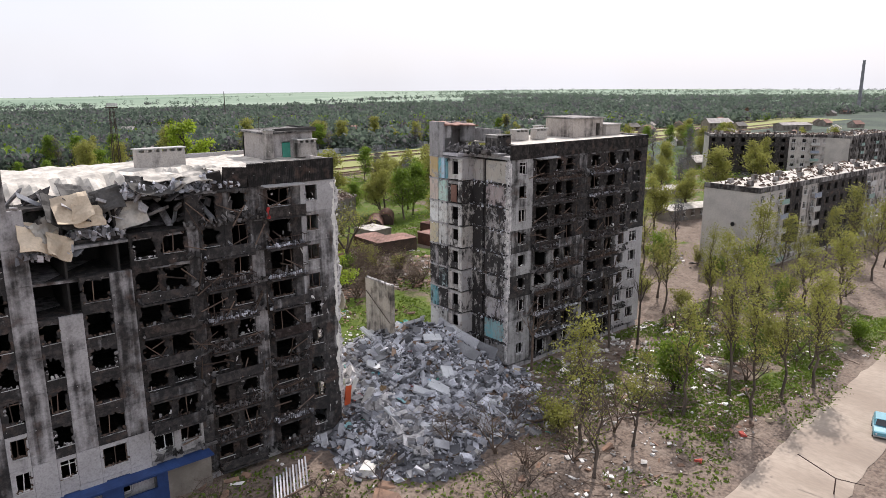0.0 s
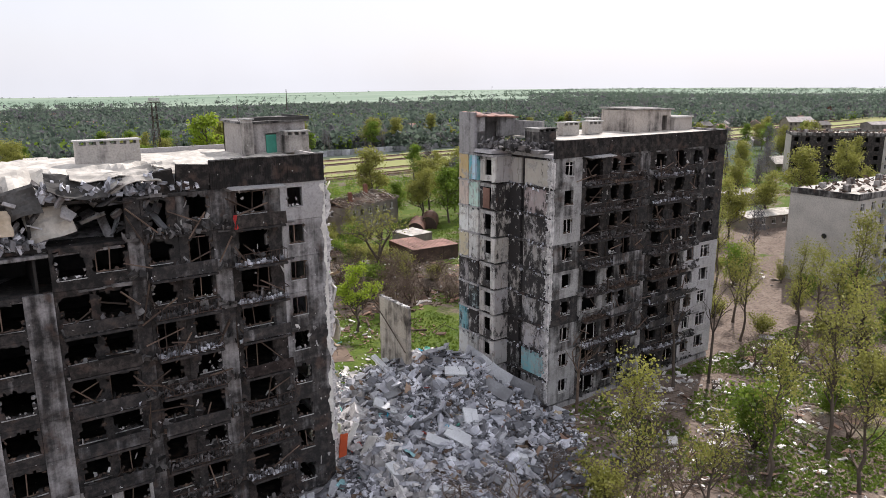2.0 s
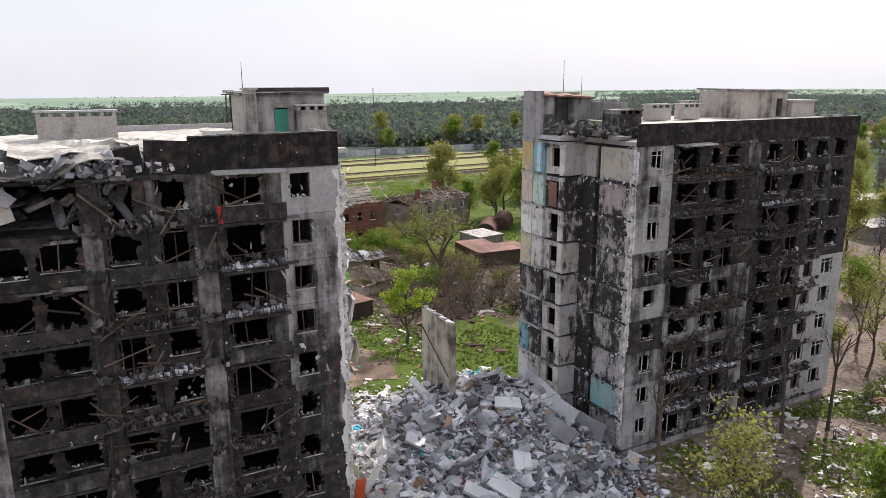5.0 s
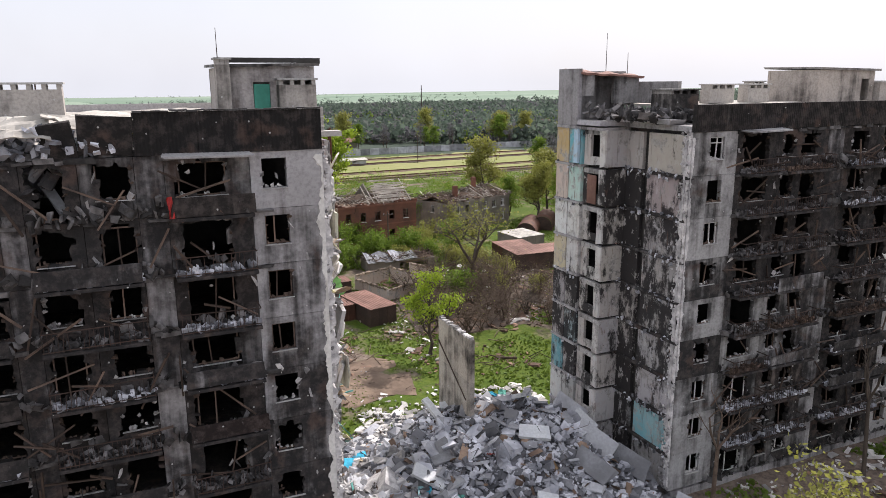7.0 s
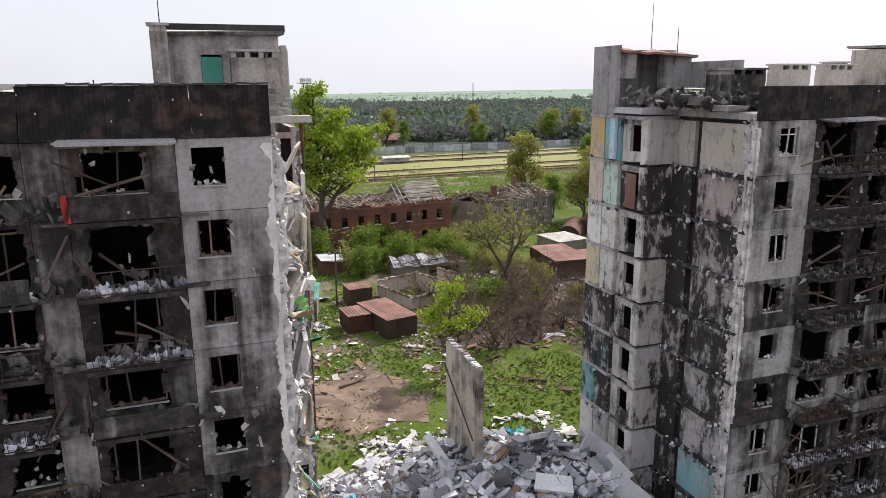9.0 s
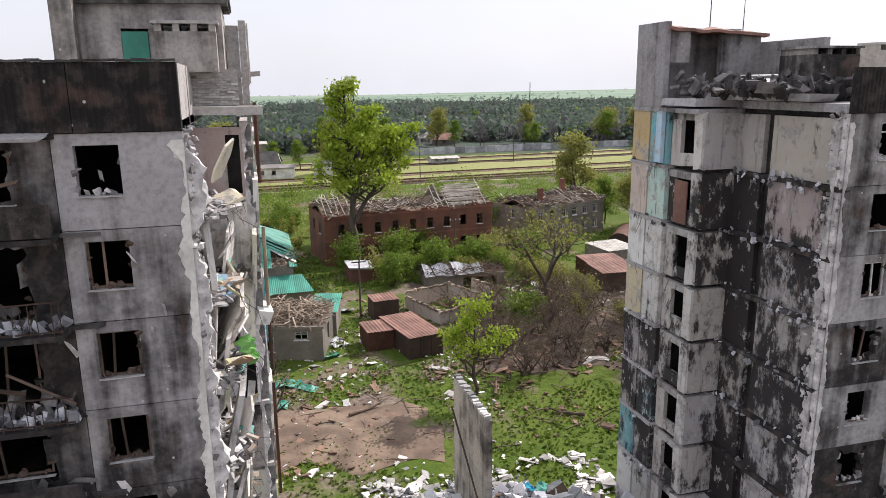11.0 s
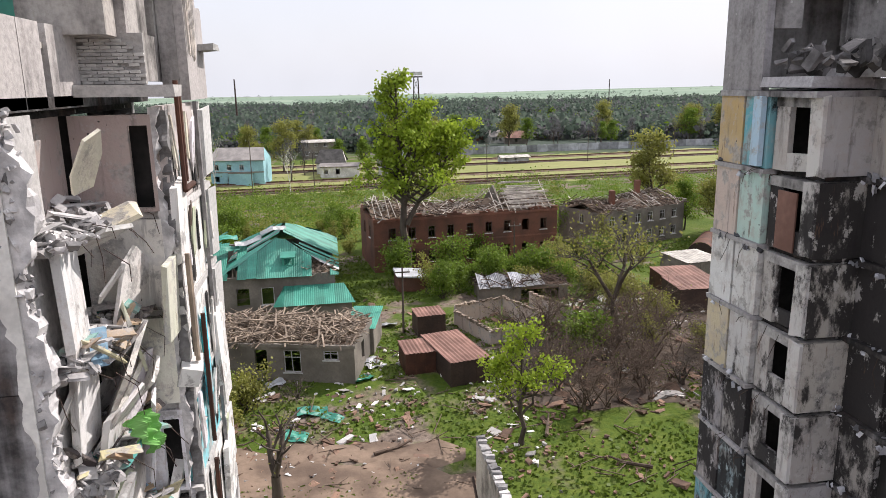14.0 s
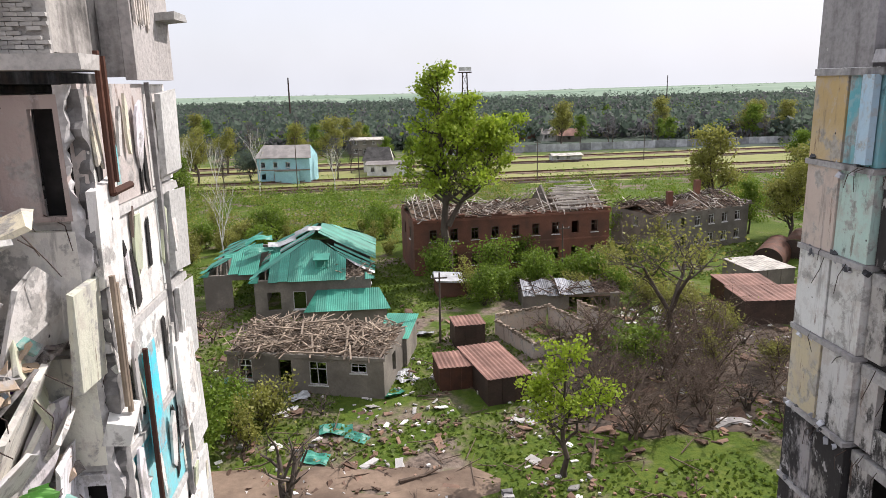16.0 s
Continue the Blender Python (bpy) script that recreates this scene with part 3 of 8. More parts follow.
BURNT = [(0.38, 0.36, 0.35), (0.33, 0.27, 0.24), (0.46, 0.44, 0.43), (0.27, 0.26, 0.26)]
left = thing("ruined_apartment_block", (20, Y0, -1.5), "burnt-out nine-storey concrete panel block with a torn open end wall", "apartment block")
XL = -9.0
shell(left, XL, 30.9, (-4.5, 0, 4.6, 8, 11.8, 17.7, 23.4, 27.85))
for k in range(1, 10):
    top = k >= 8
    low = k <= 2
    bay(left, 27.85, 31.4, k, [(28.4, 29.6, SILL, HEAD)], .38 + .052 * (9 - k) + U(-.06, .06), tint=(0.49, 0.475, 0.48), least=.95 if k == 9 else .5)
    bay(left, 24.0, 27.85, k, [(24.55, 26.75, 0.15 if k % 3 else 0.85, HEAD)], (0.74 if k > 5 else 0.82) + U(-.14, .14), tint=R.choice(BURNT), least=.5)
    bay(left, 22.75, 24.0, k, [], 0.58 + U(-.08, .08))
    bay(left, 20.45, 22.75, k, [(21.1, 22.6, 0.9 if k % 4 else 0.1, HEAD)], (0.80 if k > 5 else 0.88) + U(-.2, .12), tint=R.choice(BURNT), least=.5)
    bay(left, 18.2, 20.45, k, [(18.5, 19.9, 0.9 if k % 3 else 0.1, HEAD)], (0.82 if k > 5 else 0.9) + U(-.2, .1), tint=R.choice(BURNT), least=.5)
    bay(left, 17.2, 18.2, k, [], 0.68 + U(-.08, .08))
    if k <= 8:
        bay(left, 12.6, 17.2, k, [(12.95, 14.6, 0.7, HEAD), (15.2, 16.95, 0.5 if k % 2 else 0.9, HEAD)], 0.95 + U(-.1, .05) if not low else 0.35, tint=R.choice(BURNT))
        balcony(left, 12.8, 17.1, k, 0.9, "front") if 2 < k < 8 else None
    if k <= 7:
        bay(left, 10.9, 12.6, k, [], 0.60 + U(-.08, .08) if not low else 0.25)
        bay(left, 8.7, 10.9, k, [(8.9, 10.75, 0.75, HEAD)], 0.84 if not low else 0.2)
    if k <= 6:
        bay(left, 7.0, 8.7, k, [], 0.50 + U(-.08, .08) if not low else 0.22)
        bay(left, 5.6, 7.0, k, [(5.75, 6.95, 0.9, HEAD)], 0.8 if not low else 0.25)
    bay(left, 3.9, 5.6, k, [], 0.5 if not low else 0.25)
    bay(left, 2.4, 3.9, k, [(2.7, 3.75, 0.9, HEAD)], 0.8 if k > 3 else 0.2)
    bay(left, -4.0, 2.4, k, [(-3, -1.6, .9, HEAD), (0.2, 1.5, .9, HEAD)], 0.6)
    bay(left, XL, -4.0, k, [(-7.4, -6.0, .9, HEAD)], 0.4)
    balcony(left, 24.1, 27.8, k, 0.85, "front" if k in (9, 6, 5) else railing_or_front())
    if k not in (9,):
        balcony(left, 18.3, 22.7, k, 0.85, railing_or_front())
# attic band, black with tar smoke, and its remains
for x0, x1 in ((22.85, 25.6), (25.6, 28.5), (28.5, 31.4)):
    part("attic_panel", fluted(x0 + .012, x1 - .012, Y0 - 0.12, Y0 + 0.14, level(10) + 0.02, 26.4), CON, left, tint=(0.22, 0.2, 0.19), soot=0.97)
for x0, x1, z, tilt in ((20.6, 22.8, 25.45, 4), (19.2, 20.5, 25.2, -7)):
    part("attic_panel", Mesh().obox(pose((x0 + x1) / 2, Y0 + 0.02, z, 8, tilt, 0), x1 - x0, 0.24, 1.7, .03), CON, left, tint=(0.22, 0.2, 0.19), soot=0.95)
part("attic_panel", Mesh().box(XL, Y0 - .1, level(10), 4.6, Y0 + .2, 27.6), CON, left, tint=(0.42, 0.4, 0.39), soot=0.5)
part("roof_slab", Mesh().box(17.4, Y0 + .15, 24.46, 31.4, Y1, 24.75), CON, left, tint=(0.4, 0.4, 0.4), soot=0.6)
roof_top = Mesh()
roof_top.sheet((5.2, 62.6, 26.1), (26.1, 0, 0.0), (0, 10.2, 0), 70, 28, 0.12,
               lambda a, b: 0.2 * noise.noise((a * 14, b * 7, 2)) + 0.14 * noise.noise((a * 33, b * 15, 4)) - (0.9 * max(0, 0.55 - a) ** 1.2 * max(0, 0.5 - b) * 3) - max(0, .26 - b + .24 * noise.noise((a * 19, 3, 1))) * (6.5 if a < .62 else 0.6))
part("roof_covering", roof_top, ROOFING, left, "pale torn roofing felt, buckled by fire")
part("roof_edge", Mesh().box(17.3, Y1 - .25, 24.8, 31.4, Y1, 26.5), CON, left, tint=TINT, soot=0.2)
for y0, y1 in ((60.66, 62.3), (62.34, 63.5), (63.9, 65.9)):
    part("attic_end_panel", Mesh().box(31.15, y0, 24.5, 31.4, y1, 26.38), CON, left, "pale end panel of the attic", tint=(0.56, 0.52, 0.50), soot=0.3)
# roof sheets hanging over the torn front
for x, y, z, w, d, rx, ry, rz in ((8.2, 60.9, 24.0, 2.9, 2.6, 56, 18, 18), (11.4, 60.7, 24.6, 2.2, 1.9, 64, -16, -14), (14.6, 60.8, 25.4, 3.4, 1.9, 38, 9, 4), (18.0, 60.9, 25.7, 3.2, 1.8, 30, -10, -3),
                                  (6.6, 61.5, 22.6, 2.4, 3.6, 66, 14, 25), (12.9, 61.0, 23.3, 2.6, 2.2, 70, -16, -12), (16.4, 61.6, 25.9, 4.0, 1.6, 14, 6, 0), (9.6, 61.9, 25.2, 2.6, 2.0, 30, 12, 12), (7.0, 60.6, 22.9, 2.2, 1.6, 74, -20, 30), (13.2, 61.8, 25.3, 2.4, 1.4, 24, -14, -10), (20.6, 61.2, 26.1, 2.6, 1.2, 14, 5, 2)):
    m = pose(x, y, z, rx, ry, rz)
    s = Mesh()
    s.sheet(m @ Vector((-w / 2, -d / 2, 0)), m.to_3x3() @ Vector((w, 0, 0)), m.to_3x3() @ Vector((0, d, 0)), 10, 8, 0.05,
            lambda a, b: 0.28 * math.sin(a * 5 + x) * (1 - b) + 0.2 * noise.noise((a * 4 + x, b * 4, 0)))
    part("hanging_roof_sheet", s, ROOFING if R.random() < .55 else FELT, left, "torn roofing hanging over the edge")
CREAM = mat("cream_underside_of_roofing", (0.68, 0.56, 0.42), (0.50, 0.41, 0.31), .5, 5, .85, .3, rnd=.15)
for x, y, z, w, d, rx, ry, rz in ((6.4, 60.2, 22.3, 3.0, 2.6, 52, 16, 12), (8.8, 60.3, 24.3, 2.6, 2.4, 48, -10, -6), (7.6, 59.9, 21.6, 2.2, 1.8, 66, 24, 20), (9.8, 60.2, 23.6, 2.2, 1.7, 62, 10, 14)):
    m = pose(x, y, z, rx, ry, rz)
    part("hanging_roof_sheet", Mesh().sheet(m @ Vector((-w / 2, -d / 2, 0)), m.to_3x3() @ Vector((w, 0, 0)), m.to_3x3() @ Vector((0, d, 0)), 12, 10, .06,
         lambda a, b: .34 * math.sin(a * 4.4 + x) * (1 - b) + .25 * noise.noise((a * 3 + x, b * 3, 0))), CREAM, left, "cream roofing board folded over the torn edge")
# bared beams and slabs in the collapsed corner
for _ in range(95):
    x = U(5.2, 19.5)
    m = pose(x, U(60.4, 64), U(20.5 if x < 9 else 22.4, 25.2), U(-60, 60), U(-50, 50), U(0, 180))
    part("broken_slab", Mesh().obox(m, U(.4, 2.2), U(.2, .9), U(.08, .22), .16), RUBP if R.random() < .2 else CON, left, tint=TINT, soot=U(.3, .9))
fill = Mesh()
for _ in range(700):
    x = U(4.8, 22.3)
    top_z = 20.9 if x < 8.6 else 21.9 if x < 12.5 else 24.8
    fill.obox(pose(x, U(60.35, 62.6), top_z + abs(R.gauss(0, .45)) - .15, U(0, 180), U(0, 180), U(0, 180)), U(.1, .7), U(.1, .45), U(.06, .3), .2)
tagged(part("debris", fill, RUBBLE, left, "heaped broken concrete on the torn floors"), kind="stuff")
for k, xa, xb in ((7, 4.8, 8.6), (8, 4.8, 12.6), (9, 5, 17)):
    part("floor_slab", Mesh().obox(pose((xa + xb) / 2, 63.5, level(k) - .1, U(2, 9), U(-3, 3), 0), xb - xa, 5.6, .2, .02), CON, left, tint=TINT, soot=0.5)


def vent_box(block, x0, x1, y0, y1, z0, z1, soot=0.1):
    """A brick ventilation stack with slots under its cap."""
    v = part("ventilation_chimney", Mesh().box(x0, y0, z0, x1, y1, z1 - 0.35), CON, block, "pale brick ventilation stack", tint=(0.50, 0.46, 0.42), soot=soot + .15)
    n = max(2, int((x1 - x0) / 0.6))
    for i in range(n + 1):
        x = x0 + 0.12 + (x1 - x0 - 0.24) * i / n
        part("slot_pier", Mesh().box(x - .11, y0 + .02, z1 - .35, x + .11, y1 - .02, z1 - .1), CON, v, tint=(0.5, 0.47, 0.44), soot=soot)
    part("cap", Mesh().box(x0 - .1, y0 - .1, z1 - .1, x1 + .1, y1 + .1, z1), CON, v, tint=(0.5, 0.49, 0.47), soot=soot)


vent_box(left, 15.7, 19.9, 66.6, 67.6, 26.0, 27.75)
room = part("machine_room", Mesh().wall((27.5, 66.1), (32.6, 66.1), 25.6, 28.55, .25, [(1.7, 2.6, 26.0, 27.7), (3.9, 4.8, 26.55, 27.75)]), CON, left, "pale brick lift machine room", tint=(0.50, 0.46, 0.44), soot=0.4)
part("side_wall", Mesh().wall((32.6, 66.36), (32.6, 71), 25.1, 28.5, .25, [(2.0, 3.0, 26.4, 28)]), CON, room, tint=(0.48, 0.45, 0.42), soot=0.35)
part("back_wall", Mesh().wall((32.6, 71), (27.5, 71), 25.6, 28.5, .25), CON, room, tint=(0.46, 0.42, 0.39), soot=0.35)
part("side_wall", Mesh().wall((27.5, 71), (27.5, 66.36), 25.6, 28.5, .25), CON, room, tint=(0.46, 0.42, 0.39), soot=0.35)
part("roof", Mesh().obox(pose(30.05, 68.5, 28.65, 1, -1, 0), 5.6, 5.4, .16, .01), CON, room, tint=(0.3, 0.29, 0.28), soot=0.5)
part("roof_rim", Mesh().box(27.22, 65.78, 28.72, 32.88, 65.95, 28.98).box(32.76, 65.97, 28.72, 32.9, 71.2, 28.96), FELT, room, "black felt rim")
part("door_leaf", Mesh().box(29.22, 66.04, 26.0, 30.08, 66.09, 27.6), GREENM, room, "dark green metal door")
vent_box(left, 30.4, 32.4, 65.0, 65.9, 26.2, 27.9, 0.3)
vent_box(left, 27.2, 27.9, 65.2, 66.0, 26.2, 28.95, 0.3)
part("stair_wall", Mesh().torn((33.42, 69.6), (33.42, Y1), 24.52, 28.3, .28, [(1.9, 3.4, 27.4, 29)], 51.0, .25), CON, left, "torn pale wall of the roof stair", tint=(0.56, 0.52, 0.50), soot=.25)
part("stair_wall", Mesh().wall((32.62, 69.6), (33.13, 69.6), 24.6, 28.1, .25), CON, left, tint=(0.50, 0.47, 0.45), soot=.3)
for i in range(7):
    part("slat", Mesh().obox(pose(33.47, 69.75 + i * .2, 27.0 + U(-.1, .1), U(-2, 2), U(-1, 1), 0), .06, .09, 2.2, .06), PLA, left, tint=(0.62, 0.56, 0.50), soot=.1)
part("aerial", Mesh().tube((27.6, 67.5, 28.7), (27.6, 67.5, 30.6), .03, .015, 5), DARKST, left)
part("canopy_slab", Mesh().obox(pose(25.9, Y0 - .5, level(10) - .02, 5, 1, 0), 3.9, 1.1, .1, .03), CON, left, "thin concrete canopy over the top balcony", tint=(0.46, 0.45, 0.45), soot=.35)
part("red_rag", Mesh().sheet((23.95, Y0 - 1.08, level(9) + 1.0), (.22, .02, .06), (.08, .05, -1.0), 6, 10, .015, lambda a, b: .1 * math.sin(b * 8 + a * 4)), mat("red_rag", (0.50, 0.05, 0.045), (0.30, 0.03, 0.03), 2, 8, .85, .2, rnd=0), left, "torn red rag caught on the railing")
rim_strip = Mesh()
for i in range(22):
    rim_strip.obox(pose(23.1 + i * .385, Y0 - .02 + U(-.03, .03), 26.44 + U(-.02, .03), U(-3, 3), U(-4, 4), U(-2, 2)), .39, .34, .07, .08)
part("roof_rim", rim_strip, FELT, left, "bent black metal rim of the roof")
# the shop front at its foot
for x0, x1, m in ((5.5, 9.2, BLUEP), (9.2, 13.5, BLUEP), (13.5, 17.3, GREYW)):
    part("shop_panel", Mesh().wall((x0, Y0 - .9), (x1, Y0 - .9), -1.6, 1.4, .2, [(.7, x1 - x0 - .9, 0.0, 1.1)] if m is BLUEP else []), m, left)
part("shop_roof", Mesh().obox(pose(11.4, Y0 - .5, 1.5, 3, 0, 0), 12.2, 1.5, .12), BLUEP, left)

# ---- torn end wall of that block ----
ROOMS = {9: (0.48, 0.38, 0.35), 8: (0.78, 0.75, 0.70), 7: (0.80, 0.78, 0.68), 6: (0.78, 0.77, 0.82), 5: (0.45, 0.40, 0.38), 4: (0.62, 0.60, 0.52), 3: (0.6, 0.62, 0.6), 2: (0.6, 0.6, 0.55), 1: (0.5, 0.5, 0.5)}
SIDE = {9: (0.62, 0.55, 0.52), 8: (0.84, 0.82, 0.78), 7: (0.86, 0.85, 0.82), 6: (0.22, 0.62, 0.68), 5: (0.84, 0.82, 0.78), 4: (0.66, 0.76, 0.52), 3: (0.8, 0.78, 0.74), 2: (0.75, 0.73, 0.7), 1: (0.6, 0.6, 0.58)}
for k in range(1, 10):
    z = level(k)
    sooty = 0.5 if k in (5,) else 0.36 if k == 9 else 0.03
    part("room_wall", Mesh().wall((30.95, 65.85), (33.0, 65.85), z, z + H - .22, .2, [(1.45, 1.95, z + .1, z + 2.3)] if k in (9, 6, 3) else []), PLA, left, tint=ROOMS[k], soot=sooty)
    # black backing gives the shaft its depth of shade
    part("shaft_back", Mesh().box(32.3, 66.35, z, 32.95, 66.5, z + H - .2), SOOTSHADE, left)
    part("side_wall", Mesh().wall((33.25, 66.3), (33.25, 70.4), z + .02, z + H - .02, .3, []), PLA, left, tint=SIDE[k], soot=0.38 if k == 9 else 0.2)
    part("side_wall", Mesh().wall((33.1, 70.45), (33.1, Y1), z + .03, z + H - .03, .3), PLA, left, tint=R.choice([(0.8, 0.78, 0.75), (0.72, 0.75, 0.74), (0.82, 0.8, 0.7)]), soot=0.15)
    part("partition_wall", Mesh().wall((30.75, Y0 + .37), (30.75, 65.84), z + .01, z + H - .21, .14, [(1.6, 2.5, z, z + 2.0)] if k in (4, 2) else []), PLA, left, "bared partition wall", tint=ROOMS[k], soot=sooty + .05)
    part("slab_edge", Mesh().obox(pose(32.0, 69.2, z - .11, 0, 0, U(-.4, .4)), 2.62 + U(0, .12), 6.4, .2, .01), CON, left, tint=(0.6, 0.58, 0.56), soot=0.15)
    part("floor_stump", Mesh().obox(pose(31.1, 63.4, z - .1, U(-2, 2), U(-3, 5), U(-4, 4)), 1.2 + U(0, .7), 4.6, .22, .06), CON, left, tint=(0.5, 0.48, 0.47), soot=0.3)
    part("end_panel", Mesh().obox(pose(33.36 - .025 * (9 - k), 71.9, z + H / 2, U(-1, 1), U(-1.5, 1.5), 0), .16, 1.5, 2.3, .04), CON, left, "tilted pale outer panel", tint=(0.66, 0.65, 0.63), soot=0.1)
    part("end_panel", Mesh().obox(pose(31.28, 61.6, z + H / 2, 0, U(-2, 2), U(-2, 2)), .2, 1.7 + U(-.2, .3), 2.6, .03), CON, left, tint=(0.62, 0.6, 0.58), soot=0.2 if k > 5 else 0.45)
    heap = Mesh()
    for _ in range(240):
        f = R.random()
        heap.obox(pose(30.8 + 1.5 * f, U(61.2, 65.7), z + abs(R.gauss(0, .22)) * (1.3 - f), U(-40, 40), U(-40, 40), U(0, 180)), U(.05, .42), U(.04, .26), U(.03, .12), .2)
    for _ in range(14):
        heap.obox(pose(U(30.9, 32.2), U(61.4, 65.6), z + U(.05, .4), U(-20, 20), U(-30, 30), U(0, 180)), U(.6, 1.6), U(.06, .4), U(.03, .07), .08)
    tagged(part("debris", heap, PALE, left, "pale rubble on a torn floor"), kind="stuff")
    rods = Mesh()
    for _ in range(10):
        p = Vector((U(31.0, 33), U(61, 66), z + U(-.2, .3)))
        q = p + Vector((U(.1, .7), U(-.4, .4), U(-.7, .1)))
        rods.tube(p, q, .012, .012, 4).tube(q, q + Vector((U(-.1, .2), U(-.3, .3), U(-.6, -.1))), .012, .01, 4)
    tagged(part("reinforcement", rods, DARKST, left, "bent reinforcing rods"), kind="stuff")
edge = Mesh()
edge.ribbon((31.38, Y0 + .01), (1, 0), (0, 1), -.7, 24.5, .62, .34, 1)
edge.ribbon((33.05, 66.34), (0, -1), (1, 0), -.7, 24.5, .45, .3, 5)
edge.ribbon((32.95, 65.86), (1, 0), (0, 1), -.7, 24.5, .34, .2, 9)
edge.ribbon((33.30, 70.42), (0, 1), (1, 0), -.7, 24.5, .30, .12, 14)
peel = Mesh()
peel.ribbon((31.40, Y0 - .004), (-1, 0), (0, -1), 3.0, 24.2, .42, .05, 17, .01)
peel.ribbon((33.272, 66.32), (0, 1), (1, 0), 3.0, 24.2, .5, .05, 41, .01)
part("peeled_plaster", peel, WHITE, left, "white plaster peeled back along the torn corner")
for _ in range(500):
    z = U(-0.7, 24.6)
    edge.obox(pose(31.45 + abs(R.gauss(0, .12)), Y0 + U(-.03, .42), z, U(-35, 35), U(-35, 35), U(0, 180)), U(.03, .14), U(.03, .16), U(.04, .22), .22)
tagged(part("broken_edge", edge, PALE, left, "jagged pale broken concrete edge"), kind="stuff")
def plate(m, w, h, thick):
    """A broken plate of plaster or panel with an uneven outline."""
    s, n = Mesh(), R.randint(6, 9)
    pts = []
    for i in range(n):
        t = 2 * math.pi * (i + U(-.3, .3)) / n
        k = U(.75, 1.1) / max(abs(math.cos(t)), abs(math.sin(t)), .72)
        pts.append((w / 2 * k * math.cos(t), h / 2 * k * math.sin(t)))
    for x in (-thick / 2, thick / 2):
        s.v += [tuple(m @ Vector((x, a * (1 if x > 0 else U(.88, 1.05)), b))) for a, b in pts]
    s.f = [tuple(reversed(range(n))), tuple(range(n, 2 * n))] + [(i, (i + 1) % n, n + (i + 1) % n, n + i) for i in range(n)]
    return s


PLATES = [(.80, .77, .73), (.74, .71, .68), (.62, .60, .58), (.70, .66, .52), (.52, .56, .40), (.78, .74, .78), (.84, .82, .80), (.44, .42, .41)]
for k in (8, 8, 8, 7, 7, 7, 7, 7, 6, 6, 6, 5, 5, 5, 4, 4, 3, 3, 2, 9):
    m = pose(U(31.2, 32.5), U(61.6, 65.4), level(k) + U(.5, 1.7), U(-35, 35), U(-8, 38), U(-25, 25))
    part("torn_plate", plate(m, U(.7, 1.9), U(.9, 2.4), U(.05, .14)), PLA, left, "broken plate of painted wall", tint=R.choice(PLATES), soot=U(0, .15))
for k in range(2, 9):
    for c, n_ in (((0.10, 0.34, 0.30), 5), ((0.36, 0.25, 0.15), 10), ((0.16, 0.30, 0.42), 3), ((0.55, 0.50, 0.30), 4), ((0.06, 0.05, 0.05), 9)):
        bits = Mesh()
        for _ in range(n_):
            bits.obox(pose(U(31.0, 32.6), U(61.4, 65.6), level(k) + abs(R.gauss(.1, .3)), U(-50, 50), U(-50, 50), U(0, 180)), U(.15, 1.1), U(.06, .4), U(.02, .1), .2)
        tagged(part("household_wreckage", bits, PLA, left, "splintered furniture and household scraps", tint=c, soot=0), kind="stuff")
# fallen slabs caught in the rooms
for x, y, z, sx, sy, sz, rx, ry, rz, tint in ((32.0, 64.0, 17.4, .14, 2.0, 3.0, 20, 24, 10, (.74, .71, .64)), (31.9, 63.0, 16.0, .16, 1.6, 2.6, -6, 10, 0, (.6, .59, .58)), (32.3, 64.6, 18.6, .1, 1.0, 1.8, 30, -12, 20, (.55, .56, .42)),
                                              (32.1, 62.0, 14.2, .2, 1.2, 3.2, 4, 14, 0, (.5, .5, .5)), (31.9, 64.2, 21.6, 2.0, 1.1, .12, 12, -22, 20, (.75, .68, .5)), (32.0, 63.4, 21.4, 1.6, .9, .1, -8, -26, -15, (.7, .69, .66)),
                                              (33.2, 66.9, 19.2, .22, 1.3, 2.4, 0, -3, 0, (.8, .79, .76)), (33.15, 65.4, 19.3, .16, 1.3, 2.3, 0, 3, 0, (.62, .62, .5)), (33.0, 67.0, 14.6, .5, .9, .5, 30, 30, 0, (.8, .78, .75)), (32.6, 66.0, 13.4, .3, 1.9, .5, 40, 10, 0, (.82, .8, .77)),
                                              (31.7, 62.4, 18.0, .2, 1.5, 2.8, 2, 5, 0, (.7, .69, .68)), (31.75, 62.2, 20.6, .2, 1.3, 2.6, -4, -3, 4, (.68, .67, .66)), (32.4, 65.0, 15.6, .12, 1.5, 2.3, 0, 6, 12, (.8, .79, .84)), (31.9, 64.9, 17.0, .12, 1.2, 2.0, -18, 30, 10, (.84, .81, .74)),
                                              (31.7, 62.0, 11.4, .2, 1.5, 2.9, 3, 8, 0, (.66, .65, .64)), (32.0, 63.6, 10.4, .16, 1.8, 2.2, 18, 20, 8, (.74, .72, .68)), (33.35, 66.6, 21.2, .2, 1.2, 2.3, 0, 2, 0, (.8, .78, .75)), (33.4, 70.9, 16.0, .2, 1.6, 2.5, 1, -2, 0, (.84, .83, .8)), (33.4, 70.6, 11.2, .2, 1.6, 2.5, -1, 2, 0, (.84, .83, .8)),
                                              (32.9, 68.0, 20.6, .7, 1.6, .3, 5, 4, 0, (.75, .73, .7)), (33.3, 66.2, 16.9, .6, 1.0, .6, 12, 15, 10, (.76, .75, .72))):
    part("fallen_slab", Mesh().obox(pose(x, y, z, rx, ry, rz), sx, sy, sz, .05), PLA, left, tint=tint, soot=0.05)
